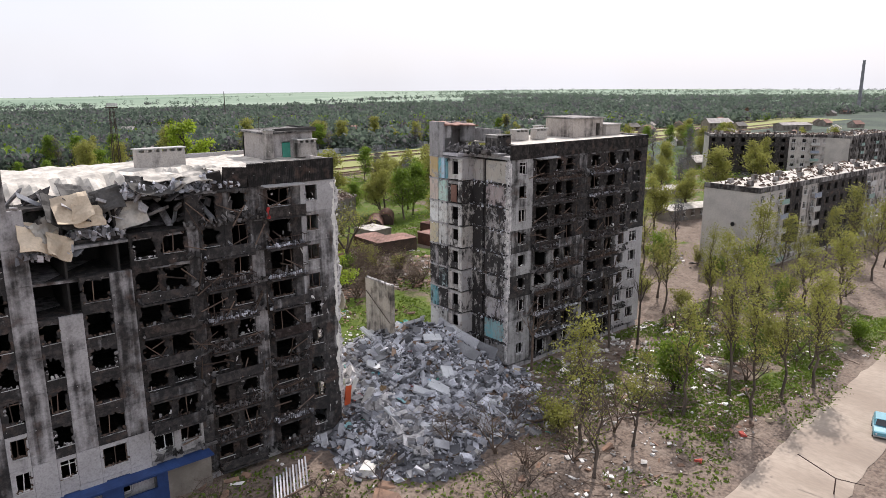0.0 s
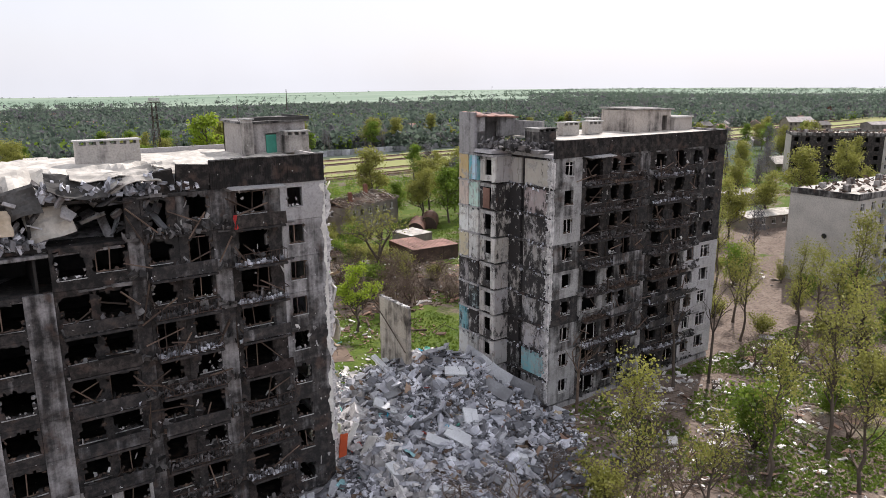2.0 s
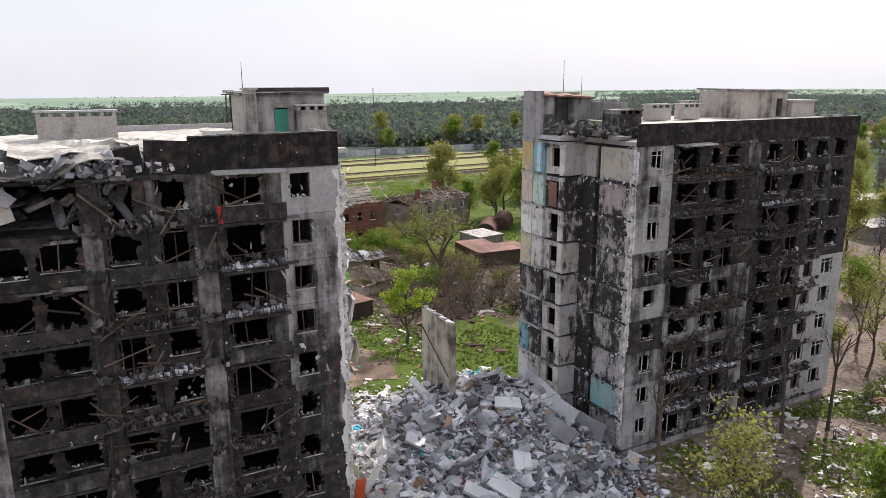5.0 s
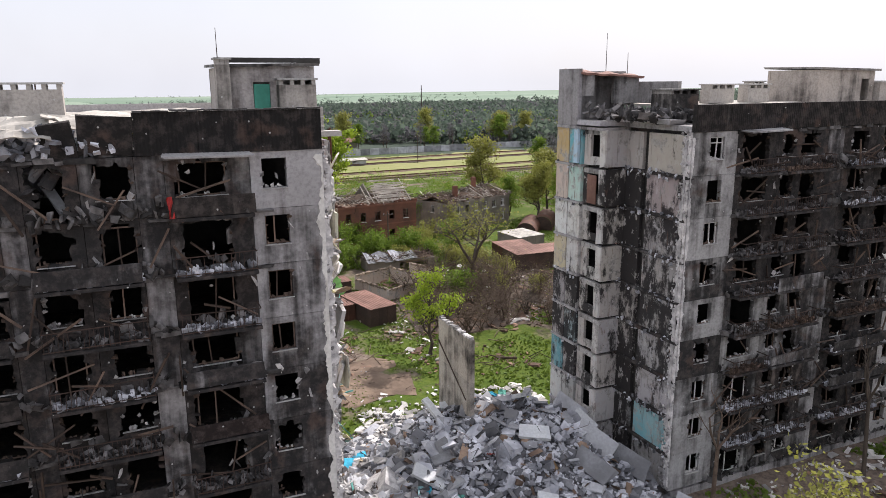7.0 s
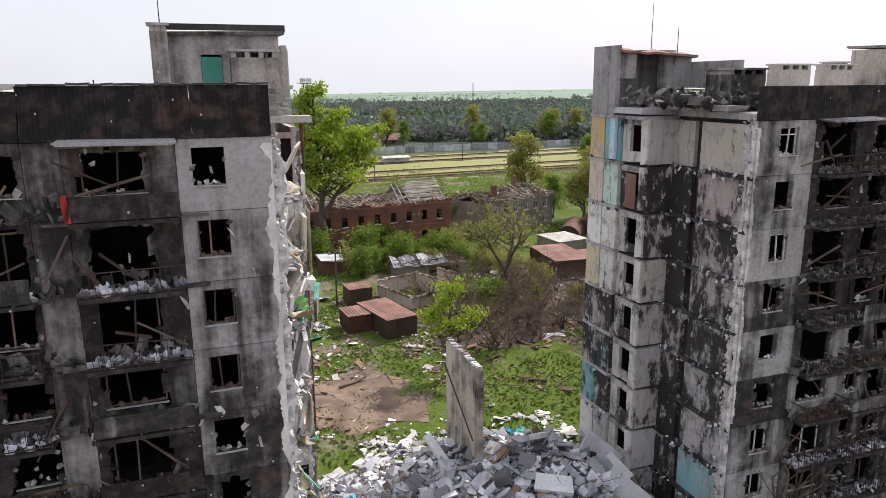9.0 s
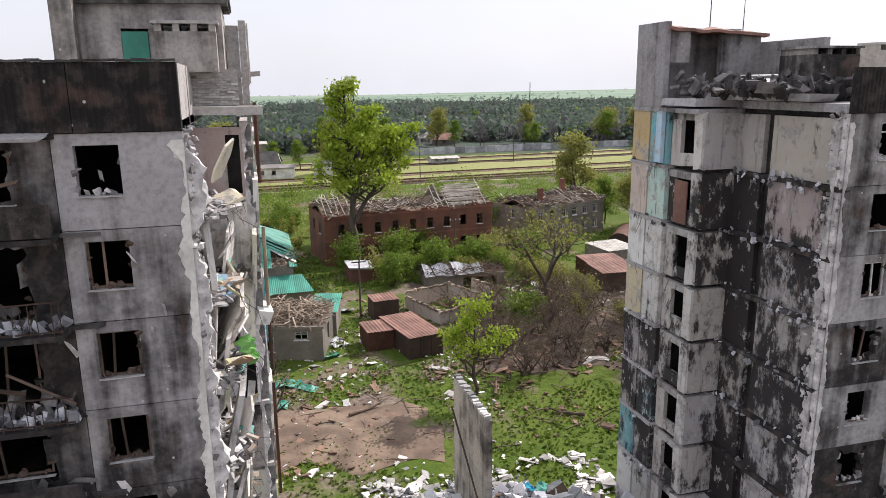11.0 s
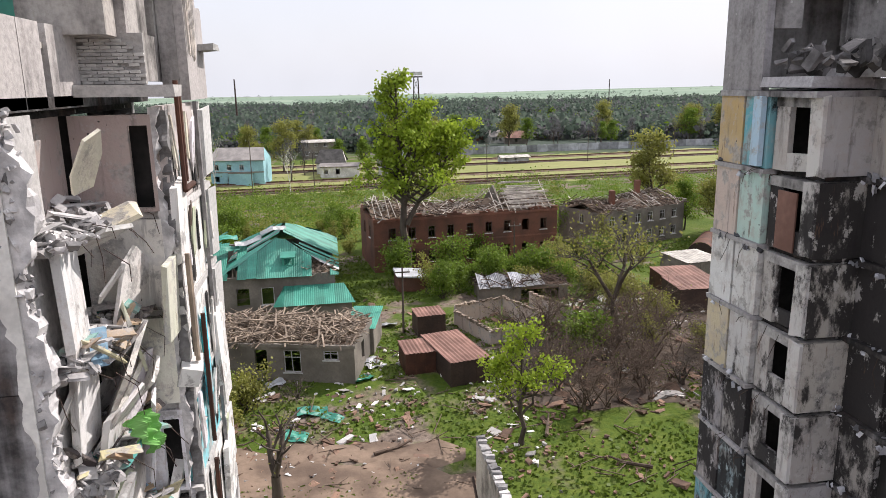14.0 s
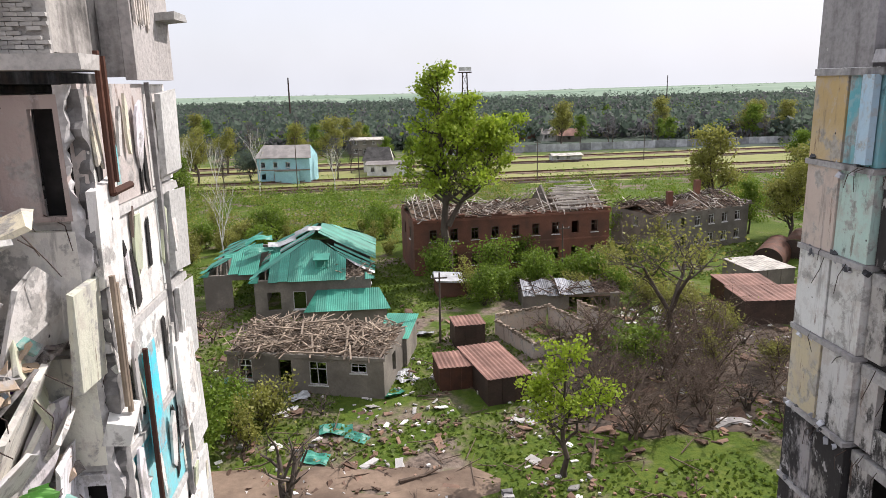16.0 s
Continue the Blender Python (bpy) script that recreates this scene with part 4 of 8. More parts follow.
for y0, z0, z1, m in ((66.7, 22.1, 25.1, RUST), (67.0, 22.3, 25.0, RUST), (67.4, 14.0, 18.2, RUST), (67.3, 8.2, 13.4, RUST), (66.0, 17.4, 20.4, TIMBER), (66.15, 17.2, 20.2, TIMBER)):
    part("pipe" if m is RUST else "door_post", Mesh().tube((33.55, y0, z0), (33.55, y0 + .05, z1), .07, .07, 8), m, left, "rust-red riser pipe" if m is RUST else "yellow wooden door post")
part("pipe", Mesh().tube((33.55, 66.7, 22.1), (33.6, 67.7, 22.15), .09, .09, 8), RUST, left)
for k in range(3, 10):
    for _ in range(5):
        y, w = U(66.5, 72.2), U(.12, .55)
        m = pose(33.30 + U(0, .1), y, level(k) + U(.8, 1.9), U(-7, 7), U(-6, 6), 0)
        part("torn_strip", plate(m, w, U(.9, 2.4), .07), PLA, left, tint=R.choice(PLATES + [(.16, .11, .09), (.20, .58, .62), (.24, .21, .20)]), soot=U(0, .3))
    # thin black plates on the wall stand in for the shade inside chases
    for _ in range(3):
        part("open_chase", Mesh().obox(pose(33.29, U(66.6, 70.2), level(k) + U(.7, 1.9), U(-4, 4), 0, 0), .03, U(.12, .3), U(.8, 2.0), .2), SOOTSHADE, left, "dark strip painted as the shade in an open pipe chase")
part("blue_panel", Mesh().obox(pose(33.44, 68.0, 16.6, 0, 0, 0), .06, .9, 2.9, .04), PLA, left, "bright blue painted wall strip", tint=(0.08, 0.62, 0.78), soot=0)
cloth = Mesh()
cloth.sheet((32.5, 62.9, 17.0), (0.15, .8, -.1), (0.3, .1, -1.0), 16, 18, .02, lambda a, b: .16 * math.sin(a * 17 + b * 5) + .2 * noise.noise((a * 4, b * 4, 3)) + .06 * math.sin(b * 21))
lone("cloth", cloth, leaf_mat("green_cloth", (0.22, 0.52, 0.12), (0.30, 0.60, 0.2), .15), "crumpled light green cloth hanging from a torn floor", "cloth")
part("hung_sheet", Mesh().obox(pose(31.0, 65.7, 18.5, 0, 0, 0), .9, .06, 1.1), PLA, left, "violet wall paper", tint=(0.14, 0.05, 0.36), soot=0)
part("ledge", Mesh().obox(pose(32.2, 65.7, 24.85, 0, 0.6, 0), 3.2, 1.0, .3, .01), CON, left, "projecting concrete ledge", tint=(0.58, 0.55, 0.52), soot=0.15)
part("strip_slab", Mesh().obox(pose(33.45, 72.2, 26.2, 0, -4, 0), 1.0, 1.2, .2, .03), CON, left, tint=(0.5, 0.49, 0.47), soot=0.2)

# ---- the other half of the block ----
right = thing("ruined_apartment_block", (68, Y0, -1.5), "sooty nine-storey concrete panel block with bared room walls", "apartment block")
shell(right, 55.6, 82.0, (59.1, 62.8, 67.6, 72.8, 76.0))
for k in range(1, 10):
    hi = k >= 6
    bay(right, 55.25, 59.1, k, [(56.75, 57.95, SILL, HEAD)], 0.48 + U(-.08, .12) + (0.2 if k in (6, 4) else 0), tint=(0.47, 0.46, 0.455))
    bay(right, 59.1, 62.8, k, [(59.7, 61.9, 0.2 if k % 2 else 0.85, HEAD)], (0.92 if hi else 0.57) + U(-.14, .08), tint=R.choice(BURNT if hi else [(0.46, 0.45, 0.44)]))
    bay(right, 62.8, 67.6, k, [(63.3, 64.4, 0.9, HEAD), (65.2, 66.5, 0.9 if k % 2 else 0.15, HEAD)], (0.90 if hi else 0.64) + U(-.16, .1), tint=R.choice(BURNT))
    bay(right, 67.6, 69.2, k, [], (0.68 if hi else 0.5) + U(-.1, .1))
    bay(right, 69.2, 72.8, k, [(70.1, 71.8, 0.9, HEAD)], (0.9 if hi else 0.78) + U(-.14, .1), tint=R.choice(BURNT))
    bay(right, 72.8, 76.0, k, [(73.5, 75.1, 0.5 if k % 2 else 0.9, HEAD)], (0.9 if hi else 0.76) + U(-.14, .08), tint=R.choice(BURNT))
    bay(right, 76.0, 78.4, k, [(76.6, 77.9, 0.9, HEAD)], 0.88 if hi else 0.28)
    bay(right, 78.4, 82.3, k, [(79.2, 80.8, 0.9, HEAD)], 0.86 if hi else 0.24)
    part("end_wall_panel", Mesh().wall((82.3, Y0 + .36), (82.3, Y1), level(k) + .01, level(k + 1) - .01, .3), CON, right, tint=TINT, soot=0.5)
    if k > 1:
        balcony(right, 59.4, 62.7, k, 0.7, "rail" if k in (8, 7, 3) else railing_or_front())
        balcony(right, 63.0, 67.4, k, 0.75, "rail" if k in (9, 3, 2) else railing_or_front())
        balcony(right, 69.4, 75.6, k, 0.85, railing_or_front())
for i in range(9):
    x0 = 55.25 + i * 3.005
    part("attic_panel", fluted(x0 + .012, x0 + 2.99, Y0 - .12, Y0 + .14, level(10) + .02, 26.15), CON, right, tint=(0.27, 0.24, 0.22), soot=0.86)
part("roof_slab", Mesh().box(55.3, Y0 + .15, 24.46, 82.3, Y1, 24.8), CON, right, tint=TINT, soot=0.4)
part("roof_covering", Mesh().sheet((58.5, Y0 + .3, 25.95), (23.6, 0, 0), (0, 12.0, 0), 24, 10, .12, lambda a, b: .05 * noise.noise((a * 12, b * 6, 5))), ROOFING, right, "pale dusty roofing felt")
part("roof_edge", Mesh().box(82.0, Y0 + .2, 24.8, 82.3, Y1, 26.2), CON, right, tint=TINT, soot=.5)
part("canopy_slab", Mesh().obox(pose(61.0, Y0 - .5, level(10) - .02, 4, -1, 0), 3.6, 1.1, .1, .03), CON, right, "thin concrete canopy over the top balcony", tint=(0.46, 0.45, 0.45), soot=.35)
vent_box(right, 62.2, 64.6, 66.5, 67.5, 26.0, 27.4)
vent_box(right, 66.0, 68.2, 66.5, 67.5, 26.0, 27.4)
vent_box(right, 68.6, 69.8, 68.5, 69.5, 26.0, 27.6)
room = part("machine_room", Mesh().wall((72.2, 65.5), (78.6, 65.5), 25.8, 28.4, .25, [(4.9, 5.8, 26, 27.7)]), CON, right, "pale brick lift machine room", tint=(0.50, 0.44, 0.39), soot=.3)
for p, q in (((78.6, 65.76), (78.6, 70.4)), ((78.3, 70.4), (72.2, 70.4)), ((72.2, 70.1), (72.2, 65.76))):
    part("side_wall", Mesh().wall(p, q, 25.8, 28.4, .25), CON, room, tint=(0.50, 0.44, 0.39), soot=.3)
part("machine_room_roof", Mesh().obox(pose(75.5, 68, 28.5, 1, 1, 0), 6.9, 5.5, .16, .01), CON, right, tint=(0.35, 0.33, 0.32), soot=.4)
part("roof_room", Mesh().box(78.7, 65.0, 25.9, 82.0, 68.8, 27.4), CON, right, "low brick roof room", tint=(0.48, 0.43, 0.39), soot=.25)
part("roof_room_roof", Mesh().box(78.62, 64.8, 27.4, 82.1, 69.0, 27.55), CON, right, tint=(0.5, 0.48, 0.46), soot=.2)
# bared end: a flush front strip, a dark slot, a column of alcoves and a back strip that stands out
BACK = {9: ((0.55, 0.40, 0.20), (0.16, 0.45, 0.52)), 8: ((0.62, 0.50, 0.44), (0.50, 0.70, 0.64)), 7: ((0.72, 0.72, 0.71), (0.70, 0.70, 0.69)), 6: ((0.60, 0.52, 0.36), (0.66, 0.65, 0.64)), 5: ((0.42, 0.40, 0.42), (0.4, 0.38, 0.37)),
        4: ((0.45, 0.42, 0.42), (0.45, 0.60, 0.64)), 3: ((0.16, 0.42, 0.48), (0.38, 0.37, 0.37)), 2: ((0.6, 0.61, 0.6), (0.5, 0.51, 0.5)), 1: ((0.5, 0.5, 0.5), (0.45, 0.45, 0.45))}
FRONT = {9: (0.50, 0.46, 0.40), 8: (0.46, 0.38, 0.38), 7: (0.42, 0.40, 0.40), 6: (0.45, 0.43, 0.42), 5: (0.46, 0.45, 0.44), 4: (0.46, 0.45, 0.45), 3: (0.52, 0.50, 0.52), 2: (0.22, 0.50, 0.55), 1: (0.42, 0.41, 0.41)}
for k in range(1, 10):
    z = level(k)
    fs = {9: .36, 8: .56, 7: .65, 6: .62, 5: .6, 4: .56, 3: .45, 2: .2, 1: .5}[k]
    part("room_wall", Mesh().wall((55.25, 64.6), (55.25, Y0 + .36), z + .02, z + H - .22, .3), PLA, right, tint=FRONT[k], soot=fs)
    part("room_wall", Mesh().wall((55.25, 67.1), (55.25, 65.15), z + .02, z + H - .22, .3), PLA, right, tint=(0.46, 0.43, 0.40) if k != 2 else (.46, .46, .45), soot=.86 if k in (8, 7, 6) else .68 if k != 9 else .4)
    # slot backed in near-black, its shade put into the colour
    part("slot_back", Mesh().box(55.5, 64.55, z, 55.7, 65.2, z + H - .2), SOOTSHADE, right)
    part("slab_edge", Mesh().obox(pose(55.33, 63.9, z - .11, 0, 0, U(-.5, .5)), .55, 6.6, .2, .02), CON, right, tint=TINT, soot=.7)
    part("alcove_pillar", Mesh().obox(pose(54.95, 67.2, z + H / 2 - .1, 0, U(-1, 1), 0), .42, .3, H - .24, .06), PLA, right, "pale jamb of an alcove", tint=(0.6, 0.58, 0.57), soot=.4)
    dirt = {9: .32, 8: .68, 7: .56, 6: .46, 5: .54, 4: .44, 3: .4, 2: .2, 1: .5}[k]
    part("return_wall", Mesh().wall((53.5, 66.9), (55.24, 66.9), z + .02, z + H - .2, .2), PLA, right, "bared room wall turned to the street", tint=R.choice([(0.54, 0.50, 0.47), (0.48, 0.46, 0.46), (0.58, 0.54, 0.48)]), soot=dirt)
    part("alcove_jamb", Mesh().obox(pose(53.5, 67.25, z + H / 2 - .1, U(-1, 1), U(-1, 1), 0), .26, .62, H - .26, .04), PLA, right, tint=(0.66, 0.64, 0.62), soot=dirt * .75)
    part("alcove_sill", Mesh().obox(pose(53.55, 68.15, z + .38, U(-3, 3), U(-2, 2), 0), .2, 1.25, U(.5, .9), .06), PLA, right, tint=(0.60, 0.58, 0.56), soot=dirt + .1)
    part("alcove_wall", Mesh().wall((53.45, 69.5), (53.45, 68.75), z + .02, z + H - .22, .22), PLA, right, tint=(0.54, 0.51, 0.49), soot=dirt)
    part("alcove_lintel", Mesh().box(53.42, 67.1, z + H - .55, 55.2, 69.5, z + H - .2), CON, right, tint=(0.52, 0.50, 0.49), soot=.4)
    # alcove back and side coloured near-black as the shade of their depth
    part("alcove_back", Mesh().box(55.0, 67.3, z, 55.15, 69.45, z + H - .2), SOOTSHADE, right)
    part("alcove_side", Mesh().box(53.68, 69.3, z, 55.0, 69.44, z + H - .2), SOOTSHADE, right)
    part("alcove_floor", Mesh().obox(pose(54.4, 68.35, z - .1, 0, U(-1, 2), U(-1, 1)), 1.4, 2.3, .18, .12), CON, right, tint=(0.36, 0.35, 0.35), soot=.8)
    # crumbled slab edges
    crumble = Mesh()
    for _ in range(R.choice((12, 30, 46))):
        xx, yy = (55.1, U(60.9, 67.1)) if R.random() < .6 else (53.25, U(69.5, 72.7)) if R.random() < .6 else (U(53.6, 55), U(67.2, 69.3))
        crumble.obox(pose(xx + U(-.12, .1), yy, z + U(-.4, .1), U(0, 90), U(0, 90), U(0, 90)), U(.06, .35), U(.05, .2), U(.05, .2), .25)
    tagged(part("broken_masonry", crumble, RUBBLE, right), kind="stuff")
    a, b = BACK[k]
    bs = {9: .14, 8: .2, 7: .2, 6: .32, 5: .62, 4: .6, 3: .6, 2: .3, 1: .5}[k]
    part("room_wall", Mesh().wall((53.2, Y1), (53.2, 71.2), z + .02, z + H - .18, .3), PLA, right, tint=a, soot=bs)
    part("room_wall", Mesh().wall((53.25, 71.15), (53.25, 69.6), z + .02, z + H - .18, .3), PLA, right, tint=b, soot=bs + .08)
    part("slab_edge", Mesh().obox(pose(53.4, 71.2, z - .09, 0, 0, 0), .55, 3.3, .17, .01), CON, right, tint=TINT, soot=.3)
    rods = Mesh()
    for _ in range(8):
        p = Vector((53.2, U(67.5, 72), z + U(-.2, .1))) if R.random() < .5 else Vector((55.2, U(61, 66), z + U(-.2, .1)))
        q = p + Vector((U(-.5, -.1), U(-.3, .3), U(-.5, .1)))
        rods.tube(p, q, .012, .012, 4).tube(q, q + Vector((U(-.1, .1), U(-.2, .2), U(-.7, -.1))), .012, .01, 4)
    tagged(part("reinforcement", rods, DARKST, right, "bent reinforcing rods"), kind="stuff")
part("door_leaf", Mesh().box(53.36, 67.85, level(8) + .05, 53.42, 68.9, level(8) + 2.15), RUSTR, right, "dark red wooden door")
part("blue_pipe_box", Mesh().box(52.98, 69.75, level(9) + .1, 53.19, 70.25, level(9) + 2.6), PLA, right, "pale blue boxed pipe", tint=(0.42, 0.62, 0.78), soot=0)
part("slab_edge", Mesh().box(53.12, 67.0, level(10) - .22, 55.6, Y1 - .02, level(10) - .01), CON, right, tint=TINT, soot=.35)
# top storey ruin above it
part("tower_wall", Mesh().wall((53.2, Y1), (53.2, 70.2), level(10), 28.55, .3), CON, right, "grey corner of the roof storey", tint=(0.38, 0.36, 0.37), soot=.3)
for p, q, z0, z1 in (((53.52, 70.2), (54.6, 70.2), 26.6, 28.2), ((56.6, 70.5), (58.9, 70.5), 26.0, 28.0), ((59.2, Y1), (53.52, Y1), 24.5, 28.4), ((59.2, 66.2), (59.2, Y1 - .32), 26, 27.6)):
    part("tower_wall", Mesh().wall(p, q, z0, z1, .3), CON, right, tint=(0.4, 0.38, 0.37), soot=.4)
part("tower_roof", Mesh().sheet((53.4, 70.0, 28.3), (5.6, 0, -.3), (0, 2.9, 0.2), 14, 8, .14, lambda a, b: .25 * noise.noise((a * 5, b * 4, 8))), RUSTR, right, "buckled red-brown roof sheet")
part("ledge", Mesh().obox(pose(55.2, 65.2, 25.0, 0, 1, 5), 1.4, 6.0, .3, .03), CON, right, tint=(0.42, 0.41, 0.42), soot=.25)
part("ledge", Mesh().obox(pose(54.3, 68.6, 24.7, 0, 2, 0), 2.4, 2.7, .35, .03), CON, right, tint=(0.5, 0.48, 0.5), soot=.2)
vent_box(right, 56.4, 58.8, 64.0, 66.0, 25.0, 27.1, .45)
top_junk = Mesh()
for _ in range(260):
    top_junk.obox(pose(U(53.4, 58.5), U(62.5, 70), 25.15 + abs(R.gauss(0, .3)), U(0, 180), U(0, 180), U(0, 180)), U(.1, .8), U(.1, .5), U(.05, .25), .2)
tagged(part("debris", top_junk, SOOTR, right, "broken concrete and brick on the roof edge"), kind="stuff")
rim = Mesh()
rim.ribbon((55.10, Y0 + .03), (0, 1), (1, 0), -.5, 24.5, .8, .22, 21)
rim.ribbon((55.04, 60.72), (0, 1), (1, 0), 3, 24.5, .5, .1, 33)
rim.ribbon((55.24, Y0 - .004), (1, 0), (0, -1), 8, 24.2, .3, .05, 37, .01)
for _ in range(500):
    rim.obox(pose(55.2 - abs(R.gauss(0, .08)), Y0 + U(0, .8), U(-.5, 24.5), U(-35, 35), U(-35, 35), U(0, 180)), U(.03, .14), U(.03, .16), U(.04, .2), .22)
tagged(part("broken_edge", rim, PALE, right, "jagged pale broken concrete edge"), kind="stuff")

# courses of pale brick left above the ledge
BR = [Mesh().obox(Matrix(), .25, .12, .078, .05).data("brick", BRICKW) for _ in range(4)]
parapet = part("brick_parapet", Mesh().box(30.95, 65.98, 25.0, 33.0, 66.08, 26.3), CON, left, "broken pale brick parapet", tint=(0.40, 0.38, 0.36), soot=.1)
for j in range(15):
    for i in range(8):
        x = 31.05 + i * .262 + (.13 if j % 2 else 0)
        if x > 32.95 or R.random() < .07 or (j > 9 and x > 32.9 - (j - 9) * .16):
            continue
        ob = new("brick", R.choice(BR))
        ob.parent = parapet
        ob.matrix_basis = pose(x, 65.94 + U(-.015, .015), 25.06 + j * .088, 0, U(-1.5, 1.5), U(-2, 2))


def facade_wreck(block, x0, x1):
    """Spalled slab edges, hanging scraps and splintered timber on a burnt front."""
    band, scrap, beams = Mesh(), Mesh(), Mesh()
    for k in range(2, 11):
        x = x0
        while x < x1:
            w = U(.3, 1.3)
            if R.random() < .62 and not (block is left and x < 17 and k > 8):
                band.obox(pose(x + w / 2, Y0 - U(.0, .06), level(k) - U(.02, .16), U(-8, 8), U(-3, 3), U(-2, 2)), w, U(.1, .2), U(.08, .26), .12)
            x += w
    for _ in range(700):
        x, k = U(x0, x1), R.randint(1, 9)
        if block is left and x < 17 and k > 7:
            continue
        z = level(k) + abs(R.gauss(0, .35))
        scrap.obox(pose(x, Y0 - U(.02, .28), z, U(-40, 40), U(-40, 40), U(0, 180)), U(.08, .6), U(.03, .14), U(.08, .5), .22)
    for _ in range(60):
        x, k = U(x0, x1), R.randint(2, 9)
        if block is left and x < 17 and k > 7:
            continue
        beams.obox(pose(x, Y0 - U(.1, .6), level(k) + U(.4, 1.9), U(-25, 25), U(0, 180), U(-15, 15)), U(1.0, 2.9), .1, .08)
    flakes = Mesh()
    for _ in range(70):
        x, k = U(x0, x1 + 3), R.randint(1, 9)
        if block is left and x < 17 and k > 7:
            continue
        flakes.obox(pose(x, Y0 - U(.01, .06), level(k) + U(0, 2.7), U(-12, 12), U(-40, 40), U(-8, 8)), U(.05, .2), U(.02, .06), U(.1, .45), .4)
    tagged(part("hanging_flake", flakes, PALE, block, "pale flakes of plaster left on the front"), kind="stuff")
    tagged(part("spalled_slab_edge", band, SPALL, block, "crumbled slab edges between storeys"), kind="stuff")
    tagged(part("hanging_scrap", scrap, SPALL, block, "scraps of masonry hanging on the front"), kind="stuff")
    tagged(part("splintered_timber", beams, TIMBERD, block, "splintered charred beams and frames"), kind="stuff")


SPALL = mat("spalled_concrete", (0.145, 0.138, 0.136), (0.045, 0.042, 0.041), 1.6, 7.0, .94, .6, rnd=.75, island=True)
facade_wreck(left, 12.8, 27.9)
facade_wreck(right, 59.0, 78.5)

for x, y, z0, z1 in ((56.6, 71.6, 28.2, 31.2), (58.3, 71.2, 28.0, 29.8)):
    part("aerial", Mesh().tube((x, y, z0), (x, y, z1), .03, .015, 5), DARKST, right)

# ---- rubble of the fallen middle ----


def pile_z(x, y):
    """The mound between the two halves."""
    a = math.exp(-((x - 44.5) / 8.2) ** 2 - ((y - 69.0) / (6.5 if y > 69 else 9.5)) ** 2) * 5.9
    b = math.exp(-((x - 34.0) / 4.2) ** 2 - ((y - 62) / 9) ** 2) * 2.4
    c = math.exp(-((x - 50.5) / 4.5) ** 2 - ((y - 64) / 7) ** 2) * 1.9
    d = math.exp(-((x - 40) / 9) ** 2 - ((y - 54) / 6) ** 2) * 1.5
    return a + b + c + d - 0.35 + 0.55 * noise.noise((x / 2.2, y / 2.2, 3)) + 0.25 * noise.noise((x / .8, y / .8, 6))


def ground_top(x, y):
    g = ground_z(x, y)
    return g + max(0.0, pile_z(x, y)) if 24 < x < 62 and 40 < y < 86 else g


heap = thing("rubble_mound", (44, 66, -1.5), "grey heap of broken concrete between the two block halves", "rubble")
core = Mesh()
NX, NY = 64, 72
for j in range(NY + 1):
    for i in range(NX + 1):
        x, y = 26 + 33 * i / NX, 43 + 40 * j / NY
        core.v.append((x, y, ground_z(x, y) + max(-0.4, pile_z(x, y) - .1)))
for j in range(NY):
    for i in range(NX):
        k = j * (NX + 1) + i
        core.f.append((k, k + 1, k + NX + 2, k + NX + 1))
part("dust_bed", core, DUSTM, heap, "crushed concrete and dust")


def scatter_point():
    while True:
        x, y = U(27, 57), U(44, 82)
        if pile_z(x, y) > R.random() * 1.1 and not (x > 54.8 and y > 60) and not (x < 31.2 and y > 60):
            return x, y


chips = Mesh()
for _ in range(19000):
    x, y = scatter_point()
    s = min(1.0, 0.05 + R.expovariate(6.5))
    chips.obox(pose(x, y, ground_top(x, y) + s * .12, U(-45, 45), U(-45, 45), U(0, 180)), s * U(.7, 1.7), s * U(.5, 1.1), s * U(.25, .8), .2)
tagged(part("broken_concrete", chips, RUBBLE, heap, "countless small broken pieces of concrete"), kind="stuff")
tinted = Mesh()
for _ in range(900):
    x, y = scatter_point()
    s = min(0.7, 0.06 + R.expovariate(6.0))
    tinted.obox(pose(x, y, ground_top(x, y) + s * .2 + .05, U(-45, 45), U(-45, 45), U(0, 180)), s * U(.8, 1.9), s * U(.4, 1.0), s * U(.15, .5), .2)
tagged(part("brown_debris", tinted, mat("brown_debris", (0.24, 0.17, 0.125), (0.11, 0.075, 0.058), 1, 6, .9, .4, rnd=.7, island=True), heap, "brown bricks, boards and furniture bits in the heap"), kind="stuff")
PIECES = []
for i in range(12):
    sx, sy, sz = U(.6, 1.7), U(.4, .9), U(.1, .28)
    PIECES.append(Mesh().obox(Matrix(), sx, sy, sz, .09).data("piece", RUBP))
for i in range(250):
    x, y = scatter_point()
    ob = new("concrete_piece", R.choice(PIECES))
    ob.parent, ob.matrix_parent_inverse = heap, heap.matrix_basis.inverted()
    ob.matrix_basis = pose(x, y, ground_top(x, y) + U(.05, .4), U(-40, 40), U(-40, 40), U(0, 180))
PALEW = mat("pale_clean_slab", (0.66, 0.67, 0.68), (0.52, 0.53, 0.55), 0.5, 7, 0.9, 0.25, rnd=.12)
